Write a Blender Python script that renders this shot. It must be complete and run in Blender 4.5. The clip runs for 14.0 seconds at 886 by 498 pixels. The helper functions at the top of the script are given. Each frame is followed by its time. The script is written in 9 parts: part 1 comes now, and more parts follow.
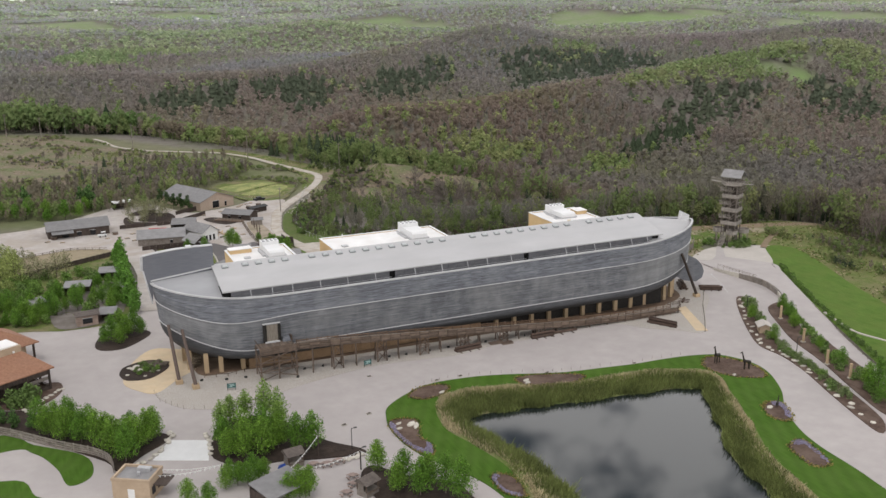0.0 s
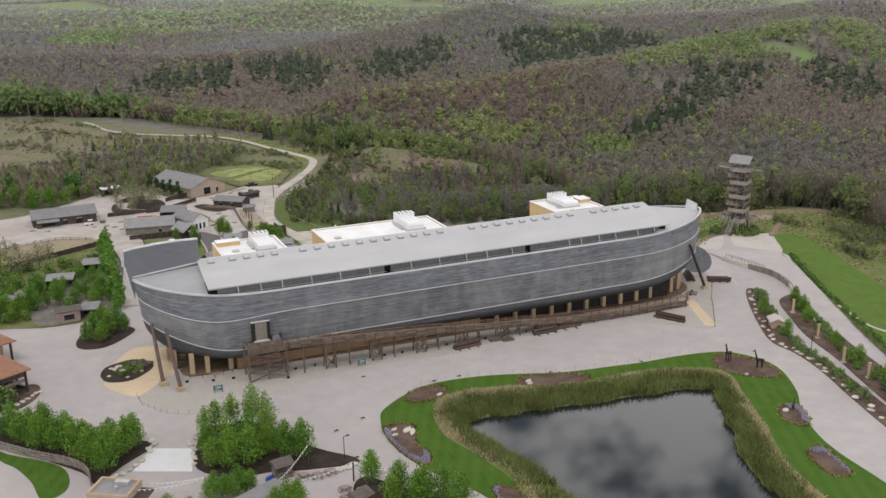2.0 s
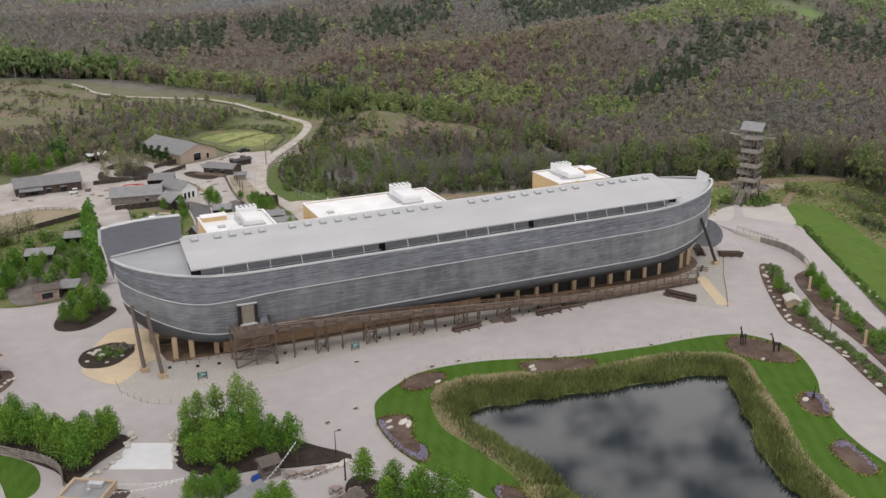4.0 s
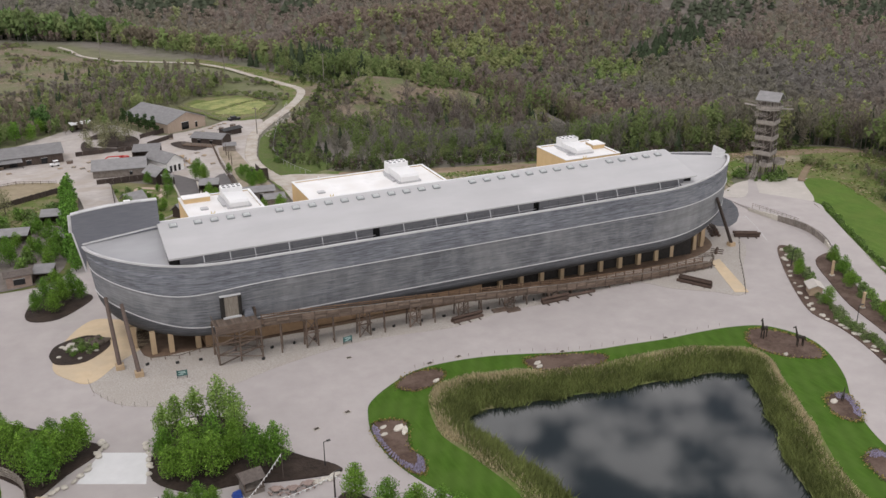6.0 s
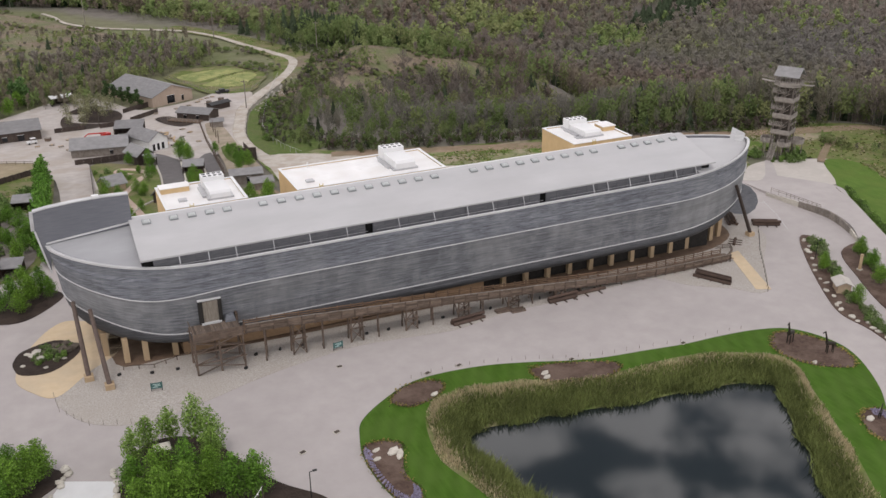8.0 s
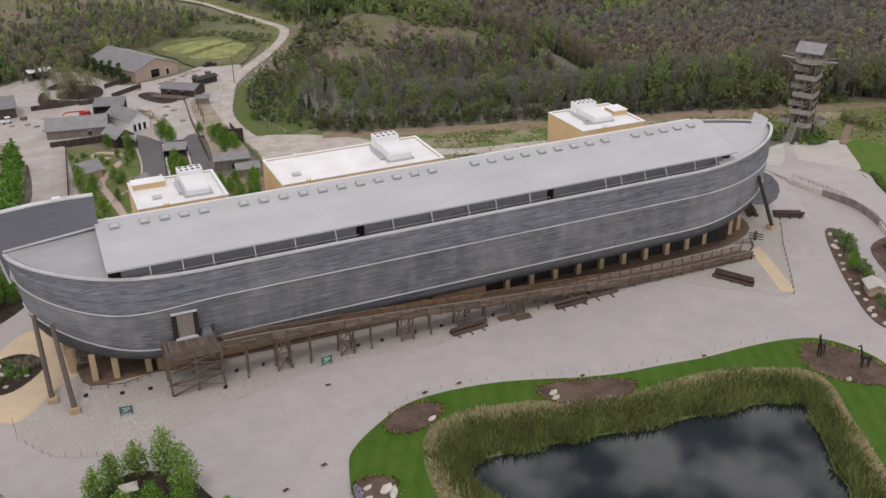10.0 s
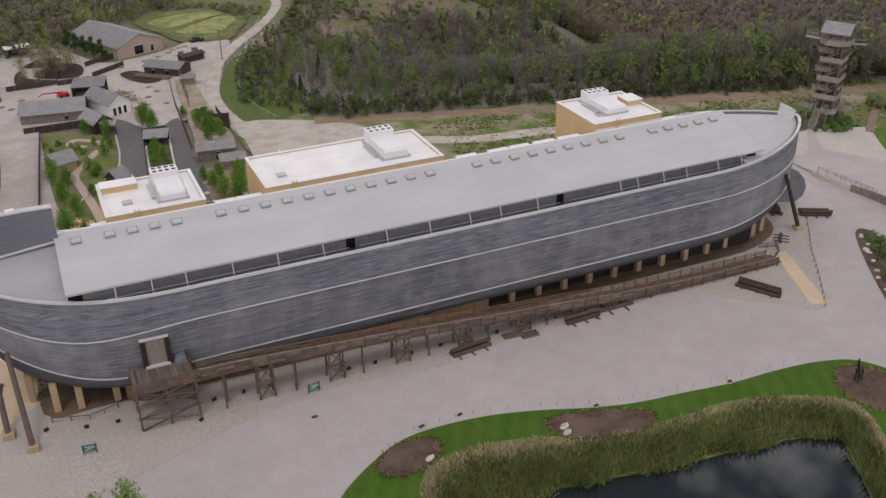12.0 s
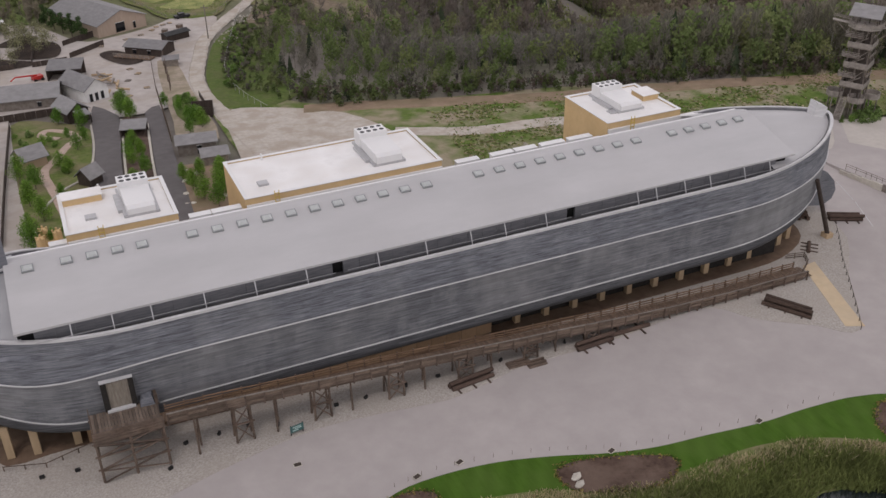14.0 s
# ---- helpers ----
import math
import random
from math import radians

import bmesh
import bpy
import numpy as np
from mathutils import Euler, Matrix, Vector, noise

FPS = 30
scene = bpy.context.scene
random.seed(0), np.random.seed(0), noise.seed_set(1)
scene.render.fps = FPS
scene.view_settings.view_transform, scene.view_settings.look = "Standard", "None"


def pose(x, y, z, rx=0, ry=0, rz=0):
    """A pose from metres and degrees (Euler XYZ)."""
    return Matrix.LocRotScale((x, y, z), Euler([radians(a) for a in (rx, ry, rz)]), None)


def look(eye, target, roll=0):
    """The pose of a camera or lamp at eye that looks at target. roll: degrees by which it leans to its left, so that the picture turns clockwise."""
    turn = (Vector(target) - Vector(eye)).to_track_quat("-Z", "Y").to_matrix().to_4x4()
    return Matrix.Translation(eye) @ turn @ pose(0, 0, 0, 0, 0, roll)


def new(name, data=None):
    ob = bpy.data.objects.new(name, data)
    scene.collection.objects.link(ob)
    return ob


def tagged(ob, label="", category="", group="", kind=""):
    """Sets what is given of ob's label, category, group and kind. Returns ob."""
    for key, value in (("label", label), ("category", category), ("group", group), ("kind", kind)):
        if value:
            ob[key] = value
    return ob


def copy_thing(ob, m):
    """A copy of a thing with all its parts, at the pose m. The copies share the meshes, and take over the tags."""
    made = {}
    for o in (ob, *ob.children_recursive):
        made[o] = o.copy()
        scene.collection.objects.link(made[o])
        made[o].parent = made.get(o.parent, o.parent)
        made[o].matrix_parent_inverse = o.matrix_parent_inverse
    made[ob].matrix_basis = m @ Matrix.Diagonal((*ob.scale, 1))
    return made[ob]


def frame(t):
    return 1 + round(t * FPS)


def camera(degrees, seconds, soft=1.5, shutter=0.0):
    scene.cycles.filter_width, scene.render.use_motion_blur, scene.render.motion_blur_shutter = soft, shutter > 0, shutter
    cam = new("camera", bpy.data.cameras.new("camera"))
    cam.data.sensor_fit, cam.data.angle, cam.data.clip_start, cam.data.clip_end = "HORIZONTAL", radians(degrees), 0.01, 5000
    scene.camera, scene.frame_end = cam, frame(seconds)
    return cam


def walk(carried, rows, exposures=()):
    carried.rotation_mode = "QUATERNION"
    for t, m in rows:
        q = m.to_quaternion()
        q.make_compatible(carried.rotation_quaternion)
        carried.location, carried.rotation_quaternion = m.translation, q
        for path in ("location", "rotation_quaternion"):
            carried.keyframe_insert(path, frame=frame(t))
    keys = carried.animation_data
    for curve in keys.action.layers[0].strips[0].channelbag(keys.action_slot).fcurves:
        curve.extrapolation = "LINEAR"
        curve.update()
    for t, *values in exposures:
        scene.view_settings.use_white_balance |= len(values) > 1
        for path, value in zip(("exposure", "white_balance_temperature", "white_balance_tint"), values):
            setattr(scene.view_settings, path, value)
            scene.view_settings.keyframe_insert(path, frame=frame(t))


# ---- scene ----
cam = camera(50.1, 14.0)
PATH = [
    (0, (1.224, 1.869, 85.277), (39.778, 90.330, 59.044), -0.74),
    (0.5, (2.358, 4.315, 85.265), (40.902, 92.695, 58.741), -0.84),
    (1, (3.550, 6.873, 85.271), (42.105, 95.170, 58.493), -0.84),
    (1.5, (4.752, 9.527, 85.259), (43.311, 97.670, 57.982), -0.84),
    (2, (5.904, 12.245, 85.237), (44.391, 100.110, 56.982), -0.84),
    (2.5, (7.086, 14.998, 85.181), (45.531, 102.555, 55.928), -0.83),
    (3, (8.417, 17.904, 85.130), (46.726, 105.163, 54.825), -0.83),
    (5.5, (15.921, 34.620, 85.096), (53.611, 120.297, 49.899), -0.82),
    (6, (17.521, 38.334, 85.065), (55.071, 123.656, 48.869), -0.82),
    (6.5, (19.185, 42.144, 85.069), (56.587, 127.146, 47.980), -0.81),
    (7, (20.866, 45.963, 85.096), (58.213, 130.576, 47.072), -0.81),
    (7.5, (22.540, 49.806, 85.141), (59.739, 134.100, 46.274), -0.81),
    (8, (24.211, 53.643, 85.174), (61.311, 137.565, 45.416), -0.80),
    (10.5, (33.010, 73.045, 85.574), (69.303, 155.024, 41.276), -0.89),
    (11, (34.796, 76.955, 85.576), (70.890, 158.563, 40.437), -0.88),
    (11.5, (36.566, 80.850, 85.587), (72.509, 162.083, 39.659), -0.88),
    (12, (38.331, 84.714, 85.647), (74.127, 165.530, 38.877), -0.88),
    (12.5, (40.138, 88.629, 85.705), (75.784, 169.021, 38.097), -0.87),
    (13, (41.994, 92.596, 85.732), (77.391, 172.565, 37.235), -0.87),
    (13.5, (43.829, 96.523, 85.744), (79.077, 176.073, 36.456), -0.87),
    (14, (45.637, 100.356, 85.763), (80.690, 179.495, 35.680), -0.86),
]
walk(cam, [(t, look(eye, target, roll)) for t, eye, target, roll in PATH],
     exposures=[(0.0, 0.05, 6500, 11), (6.5, 0.03, 6500, 14), (11.0, -0.2, 6500, 16), (14.0, -0.42, 6500, 18)])

from mathutils.geometry import tessellate_polygon

# ---- world, sun, exposure ----
world = bpy.data.worlds.new("overcast_sky")
scene.world = world
world.use_nodes = True
wn, wl = world.node_tree.nodes, world.node_tree.links
wn.clear()
w_out = wn.new("ShaderNodeOutputWorld")
w_bg = wn.new("ShaderNodeBackground")
w_sky = wn.new("ShaderNodeTexSky")
w_sky.sky_type, w_sky.sun_disc = "NISHITA", False
SUN_EL, SUN_AZ = 62.0, 215.0
w_sky.sun_elevation, w_sky.sun_rotation = radians(SUN_EL), radians(SUN_AZ)
w_tc = wn.new("ShaderNodeTexCoord")
w_map = wn.new("ShaderNodeMapping")
w_map.inputs["Scale"].default_value = (1.0, 1.0, 2.2)
w_noise = wn.new("ShaderNodeTexNoise")
w_noise.inputs["Scale"].default_value, w_noise.inputs["Detail"].default_value = 12.0, 7.0
w_noise.inputs["Roughness"].default_value = 0.5
w_ramp = wn.new("ShaderNodeValToRGB")
w_ramp.color_ramp.elements[0].position, w_ramp.color_ramp.elements[0].color = 0.46, (1.9, 2.2, 2.8, 1)
w_ramp.color_ramp.elements[1].position, w_ramp.color_ramp.elements[1].color = 0.60, (21.5, 21.1, 20.7, 1)
w_mix = wn.new("ShaderNodeMix")
w_mix.data_type = "RGBA"
w_mix.inputs[0].default_value = 0.88
wl.new(w_tc.outputs["Generated"], w_map.inputs[0])
wl.new(w_map.outputs[0], w_noise.inputs["Vector"])
w_sep = wn.new("ShaderNodeSeparateXYZ")
w_low = wn.new("ShaderNodeMapRange")
for k, v in ((1, 0.30), (2, 0.62), (3, 0.20), (4, -0.02)):
    w_low.inputs[k].default_value = v
w_add = wn.new("ShaderNodeMath")
wl.new(w_tc.outputs["Generated"], w_sep.inputs[0])
wl.new(w_sep.outputs["Z"], w_low.inputs[0])
wl.new(w_noise.outputs["Fac"], w_add.inputs[0])
wl.new(w_low.outputs[0], w_add.inputs[1])
w_high = wn.new("ShaderNodeMapRange")
for k, v in ((1, 0.68), (2, 0.95), (3, 0.0), (4, 0.07)):
    w_high.inputs[k].default_value = v
w_add2 = wn.new("ShaderNodeMath")
wl.new(w_sep.outputs["Z"], w_high.inputs[0])
wl.new(w_add.outputs[0], w_add2.inputs[0])
wl.new(w_high.outputs[0], w_add2.inputs[1])
wl.new(w_add2.outputs[0], w_ramp.inputs[0])
wl.new(w_sky.outputs[0], w_mix.inputs[6])
wl.new(w_ramp.outputs[0], w_mix.inputs[7])
wl.new(w_mix.outputs[2], w_bg.inputs[0])
wl.new(w_bg.outputs[0], w_out.inputs[0])
w_bg.inputs[1].default_value = 0.085
sun = new("sun", bpy.data.lights.new("sun", "SUN"))
sun.data.energy, sun.data.angle, sun.data.color = 0.9, radians(14), (1.0, 0.96, 0.9)
sun.matrix_world = look((0, 0, 200), Vector((0, 0, 200)) - Vector((math.sin(radians(SUN_AZ)) * math.cos(radians(SUN_EL)),
                        math.cos(radians(SUN_AZ)) * math.cos(radians(SUN_EL)), math.sin(radians(SUN_EL)))))


# ---- materials ----
def node_of(nt, kind, **ins):
    n = nt.nodes.new(kind)
    for k, v in ins.items():
        n.inputs[k.replace("_", " ")].default_value = v
    return n


def mat(name, dark, light, size=1.0, rough=0.85, stretch=(1, 1, 1), patch=0.0, patch_size=12.0, patch_col=None, bump=0.0,
        bump_size=0.0, metal=0.0, spread=0.0, island=0.0, tint="", contrast=0.25, spec=0.3, thin=0.0, fluff=0.0, drip=0.0, drip_col=None):
    """A surface of two colours in a grain of some metres, a larger patchiness, fine relief, and variation from piece to piece."""
    m = bpy.data.materials.new(name)
    m.use_nodes = True
    nt = m.node_tree
    bsdf = nt.nodes["Principled BSDF"]
    bsdf.inputs["Roughness"].default_value, bsdf.inputs["Metallic"].default_value = rough, metal
    bsdf.inputs["Specular IOR Level"].default_value = spec
    geo = nt.nodes.new("ShaderNodeNewGeometry")
    mp = nt.nodes.new("ShaderNodeMapping")
    mp.inputs["Scale"].default_value = [1 / (size * s) for s in stretch]
    nt.links.new(geo.outputs["Position"], mp.inputs[0])
    n1 = node_of(nt, "ShaderNodeTexNoise", Scale=1.0, Detail=6.0, Roughness=0.62)
    nt.links.new(mp.outputs[0], n1.inputs["Vector"])
    r1 = nt.nodes.new("ShaderNodeValToRGB")
    r1.color_ramp.elements[0].position, r1.color_ramp.elements[1].position = 0.5 - contrast, 0.5 + contrast
    r1.color_ramp.elements[0].color, r1.color_ramp.elements[1].color = (*dark, 1), (*light, 1)
    nt.links.new(n1.outputs["Fac"], r1.inputs[0])
    col = r1.outputs[0]

    def blend(a, b, fac, mode="MIX"):
        x = nt.nodes.new("ShaderNodeMix")
        x.data_type, x.blend_type = "RGBA", mode
        for src, k in ((fac, 0), (a, 6), (b, 7)):
            if isinstance(src, (int, float)):
                x.inputs[k].default_value = src
            elif isinstance(src, tuple):
                x.inputs[k].default_value = (*src, 1)
            else:
                nt.links.new(src, x.inputs[k])
        return x.outputs[2]

    if patch > 0:
        n2 = node_of(nt, "ShaderNodeTexNoise", Scale=1 / patch_size, Detail=3.0, Roughness=0.55)
        nt.links.new(geo.outputs["Position"], n2.inputs["Vector"])
        r2 = nt.nodes.new("ShaderNodeMapRange")
        r2.inputs[1].default_value, r2.inputs[2].default_value, r2.inputs[4].default_value = 0.42, 0.62, patch
        nt.links.new(n2.outputs["Fac"], r2.inputs[0])
        col = blend(col, patch_col or dark, r2.outputs[0])
    if drip > 0:
        # runs of pale weathering and dark stain down the boards
        md = nt.nodes.new("ShaderNodeMapping")
        md.inputs["Scale"].default_value = (0.42, 0.42, 0.13)
        nt.links.new(geo.outputs["Position"], md.inputs[0])
        n4 = node_of(nt, "ShaderNodeTexNoise", Scale=1.0, Detail=5.0, Roughness=0.6)
        nt.links.new(md.outputs[0], n4.inputs["Vector"])
        r4 = nt.nodes.new("ShaderNodeMapRange")
        r4.inputs[1].default_value, r4.inputs[2].default_value, r4.inputs[4].default_value = 0.50, 0.68, drip
        nt.links.new(n4.outputs["Fac"], r4.inputs[0])
        col = blend(col, drip_col, r4.outputs[0])
        r5 = nt.nodes.new("ShaderNodeMapRange")
        r5.inputs[1].default_value, r5.inputs[2].default_value, r5.inputs[3].default_value, r5.inputs[4].default_value = 0.34, 0.48, drip, 0.0
        nt.links.new(n4.outputs["Fac"], r5.inputs[0])
        col = blend(col, (0.085, 0.088, 0.098), r5.outputs[0])
    if spread > 0 or island > 0:
        src = geo.outputs["Random Per Island"] if island > 0 else nt.nodes.new("ShaderNodeObjectInfo").outputs["Random"]
        r3 = nt.nodes.new("ShaderNodeMapRange")
        amount = island or spread
        r3.inputs[3].default_value, r3.inputs[4].default_value = 1 - amount, 1 + amount
        nt.links.new(src, r3.inputs[0])
        vm = nt.nodes.new("ShaderNodeVectorMath")
        vm.operation = "SCALE"
        nt.links.new(col, vm.inputs[0])
        nt.links.new(r3.outputs[0], vm.inputs["Scale"])
        col = vm.outputs[0]
    if tint:
        at = nt.nodes.new("ShaderNodeAttribute")
        at.attribute_name = tint
        col = blend(col, at.outputs["Color"], 1.0, "MULTIPLY")
    nt.links.new(col, bsdf.inputs["Base Color"])
    if thin > 0:
        tr = nt.nodes.new("ShaderNodeBsdfTranslucent")
        nt.links.new(col, tr.inputs["Color"])
        mx = nt.nodes.new("ShaderNodeMixShader")
        mx.inputs[0].default_value = thin
        nt.links.new(bsdf.outputs[0], mx.inputs[1])
        nt.links.new(tr.outputs[0], mx.inputs[2])
        nt.links.new(mx.outputs[0], nt.nodes["Material Output"].inputs[0])
    if bump > 0:
        bp = node_of(nt, "ShaderNodeBump", Strength=1.0, Distance=bump)
        nb = node_of(nt, "ShaderNodeTexNoise", Scale=1 / (bump_size or size), Detail=4.0)
        nt.links.new(geo.outputs["Position"] if bump_size else mp.outputs[0], nb.inputs["Vector"])
        if not bump_size:
            nb.inputs["Scale"].default_value = 1.0
        nt.links.new(nb.outputs["Fac"], bp.inputs["Height"])
        nt.links.new(bp.outputs[0], bsdf.inputs["Normal"])
    if fluff > 0:
        # foliage of many small leaves is lit more evenly than its outline would be
        up = nt.nodes.new("ShaderNodeVectorMath")
        up.operation = "ADD"
        up.inputs[1].default_value = (0.0, -0.25 * fluff, fluff)
        nrm = nt.nodes.new("ShaderNodeVectorMath")
        nrm.operation = "NORMALIZE"
        nt.links.new(geo.outputs["Normal"], up.inputs[0])
        nt.links.new(up.outputs[0], nrm.inputs[0])
        nt.links.new(nrm.outputs[0], bp.inputs["Normal"] if bump > 0 else bsdf.inputs["Normal"])
    return m


M_GROUND = mat("woodland_floor", (0.125, 0.110, 0.096), (0.195, 0.176, 0.154), 7, 0.95, patch=0.6, patch_size=45, patch_col=(0.125, 0.140, 0.072), bump=0.5, bump_size=4, tint="cover")
M_PAVING = mat("worn_concrete_paving", (0.368, 0.336, 0.325), (0.432, 0.398, 0.385), 3.5, 0.88, patch=0.4, patch_size=22, patch_col=(0.325, 0.298, 0.290), bump=0.02, bump_size=0.4)
M_SLAB = mat("new_concrete", (0.58, 0.58, 0.58), (0.67, 0.67, 0.67), 2.0, 0.85, patch=0.3, patch_size=5)
M_GRAVEL = mat("pale_gravel", (0.255, 0.234, 0.210), (0.515, 0.478, 0.438), 0.26, 0.95, patch=0.4, patch_size=7, patch_col=(0.36, 0.325, 0.285), bump=0.05, bump_size=0.3, contrast=0.24)
M_ROADGRAVEL = mat("limestone_track", (0.37, 0.335, 0.295), (0.52, 0.482, 0.432), 1.1, 0.95, patch=0.75, patch_size=5, patch_col=(0.34, 0.29, 0.235), bump=0.08, bump_size=0.7)
M_SAND = mat("yellow_sand", (0.53, 0.415, 0.275), (0.61, 0.49, 0.335), 1.5, 0.95, patch=0.4, patch_size=5, patch_col=(0.44, 0.37, 0.28))
M_FORECOURT = mat("tan_gravel_forecourt", (0.43, 0.40, 0.365), (0.51, 0.475, 0.435), 1.2, 0.95, patch=0.5, patch_size=6, patch_col=(0.40, 0.37, 0.335))
M_MULCH = mat("bark_mulch", (0.045, 0.026, 0.019), (0.115, 0.076, 0.058), 0.8, 0.95, patch=0.6, patch_size=4, patch_col=(0.16, 0.115, 0.09), bump=0.1, bump_size=0.4)
M_DARKMULCH = mat("dark_bark_mulch", (0.013, 0.009, 0.007), (0.046, 0.032, 0.025), 0.8, 0.95, patch=0.5, patch_size=4, patch_col=(0.062, 0.044, 0.034), bump=0.1, bump_size=0.4)
M_LAWN = mat("mown_lawn", (0.040, 0.090, 0.010), (0.068, 0.131, 0.019), 1.2, 0.95, stretch=(0.6, 4, 1), patch=0.75, patch_size=4.5, patch_col=(0.068, 0.122, 0.022), bump=0.05, bump_size=0.3, spec=0.08)
M_ROUGHGRASS = mat("rough_grass", (0.075, 0.115, 0.026), (0.160, 0.185, 0.062), 1.3, 0.95, patch=0.8, patch_size=6, patch_col=(0.205, 0.175, 0.105), bump=0.25, bump_size=0.8, spec=0.1)
M_BANK = mat("bright_grass", (0.062, 0.119, 0.018), (0.112, 0.180, 0.036), 1.4, 0.95, stretch=(1, 3, 1), patch=0.6, patch_size=7, patch_col=(0.105, 0.150, 0.034), bump=0.1, bump_size=0.5, spec=0.1)
M_YARD = mat("grey_yard_concrete", (0.35, 0.318, 0.298), (0.48, 0.442, 0.415), 2.5, 0.92, patch=0.6, patch_size=11, patch_col=(0.33, 0.285, 0.235))
M_FIELD = mat("pale_field", (0.20, 0.225, 0.075), (0.36, 0.35, 0.14), 1.8, 0.95, patch=0.8, patch_size=6, patch_col=(0.13, 0.175, 0.05), bump=0.2, bump_size=1.0)
M_BROWNFIELD = mat("dry_brown_field", (0.108, 0.084, 0.060), (0.262, 0.208, 0.150), 1.7, 0.95, patch=0.9, patch_size=11, patch_col=(0.118, 0.138, 0.058), bump=0.4, bump_size=1.5)
M_WEEDY = mat("weedy_green_bank", (0.052, 0.090, 0.020), (0.125, 0.165, 0.045), 1.2, 0.95, patch=0.6, patch_size=5, patch_col=(0.115, 0.120, 0.055), bump=0.25, bump_size=0.9, spec=0.1)
M_DIRT = mat("bare_earth", (0.20, 0.14, 0.095), (0.30, 0.225, 0.16), 3, 0.95, patch=0.6, patch_size=7, patch_col=(0.17, 0.14, 0.08), bump=0.1, bump_size=1)
M_SANDY = mat("sandy_bare_ground", (0.25, 0.205, 0.155), (0.39, 0.33, 0.26), 1.4, 0.95, patch=0.7, patch_size=5, patch_col=(0.20, 0.175, 0.11), bump=0.1, bump_size=0.8)
# soil colour with the shade under the ship worked into it
M_PLINTH = mat("shade_darkened_earth", (0.105, 0.068, 0.046), (0.175, 0.118, 0.082), 1.2, 0.95, patch=0.5, patch_size=5, patch_col=(0.20, 0.145, 0.10), bump=0.08, bump_size=0.6)
M_MEADOW = mat("meadow_grass", (0.082, 0.118, 0.030), (0.160, 0.182, 0.062), 1.3, 0.95, patch=0.7, patch_size=6, patch_col=(0.180, 0.165, 0.085), bump=0.25, bump_size=0.8, spec=0.1)
M_ROUGHGROUND = mat("weeds_and_bare_earth", (0.060, 0.110, 0.018), (0.140, 0.185, 0.050), 1.6, 0.95, patch=0.95, patch_size=9, patch_col=(0.30, 0.255, 0.185), bump=0.25, bump_size=0.9, spec=0.1)
M_COURT = mat("grey_brown_paving", (0.155, 0.135, 0.122), (0.25, 0.222, 0.205), 1.6, 0.92, patch=0.6, patch_size=4, patch_col=(0.12, 0.105, 0.085))
M_ASPHALT = mat("dark_asphalt", (0.105, 0.096, 0.096), (0.145, 0.134, 0.134), 2, 0.9, patch=0.4, patch_size=9)
M_HULL = mat("weathered_grey_planking", (0.040, 0.0425, 0.054), (0.212, 0.222, 0.246), 0.5, 0.68, stretch=(5, 5, 0.22), patch=0.25, patch_size=9, patch_col=(0.19, 0.193, 0.198), bump=0.02, island=0.16, contrast=0.2, drip=0.13, drip_col=(0.30, 0.303, 0.31))
M_HULLPALE = mat("silvered_grey_planking", (0.050, 0.0525, 0.062), (0.222, 0.230, 0.246), 0.5, 0.68, stretch=(5, 5, 0.22), patch=0.65, patch_size=11, patch_col=(0.238, 0.241, 0.246), bump=0.02, island=0.14, contrast=0.2, drip=0.24, drip_col=(0.325, 0.328, 0.332))
M_WALE = mat("pale_grey_timber", (0.42, 0.42, 0.425), (0.60, 0.60, 0.605), 1.0, 0.7, stretch=(4, 4, 0.5))
# the next two greys carry the shade of the hull's underside
M_TURN = mat("turn_shade_planking", (0.034, 0.035, 0.039), (0.105, 0.107, 0.114), 0.5, 0.75, stretch=(6, 6, 0.3), island=0.15, contrast=0.2)
M_KEEL = mat("darkened_keel_planking", (0.040, 0.040, 0.043), (0.095, 0.094, 0.096), 0.5, 0.8, stretch=(7, 7, 0.4), island=0.15)
M_ROOF = mat("light_grey_roof_membrane", (0.405, 0.402, 0.407), (0.475, 0.471, 0.476), 5, 0.7, stretch=(3, 1, 1), patch=0.35, patch_size=16, patch_col=(0.39, 0.382, 0.384))
M_DECK = mat("blue_grey_deck_membrane", (0.315, 0.318, 0.330), (0.385, 0.388, 0.400), 4, 0.65, stretch=(3, 1, 1), patch=0.3, patch_size=10, patch_col=(0.30, 0.302, 0.312))
M_CURB = mat("grey_metal_curb", (0.22, 0.235, 0.237), (0.29, 0.305, 0.307), 0.5, 0.6)
M_FIN = mat("blue_grey_planking", (0.12, 0.125, 0.145), (0.19, 0.195, 0.215), 0.4, 0.75, stretch=(8, 8, 0.4), patch=0.3, patch_size=6, bump=0.02)
M_HOUSE = mat("grey_board_wall", (0.105, 0.107, 0.118), (0.225, 0.227, 0.240), 0.4, 0.8, stretch=(6, 6, 0.5))
M_BLACK = mat("black_void", (0.006, 0.006, 0.006), (0.012, 0.012, 0.012), 1, 0.9)
# near-black for the door jambs and the shade between the bow posts
M_CAVITY = mat("near_black", (0.014, 0.013, 0.012), (0.035, 0.031, 0.028), 0.5, 0.9)
M_STEEL = mat("galvanised_steel", (0.40, 0.40, 0.41), (0.52, 0.52, 0.53), 0.6, 0.45, metal=0.5)
M_WHITE = mat("white_painted_metal", (0.66, 0.66, 0.66), (0.76, 0.76, 0.76), 2, 0.45, patch=0.25, patch_size=2, patch_col=(0.6, 0.6, 0.59))
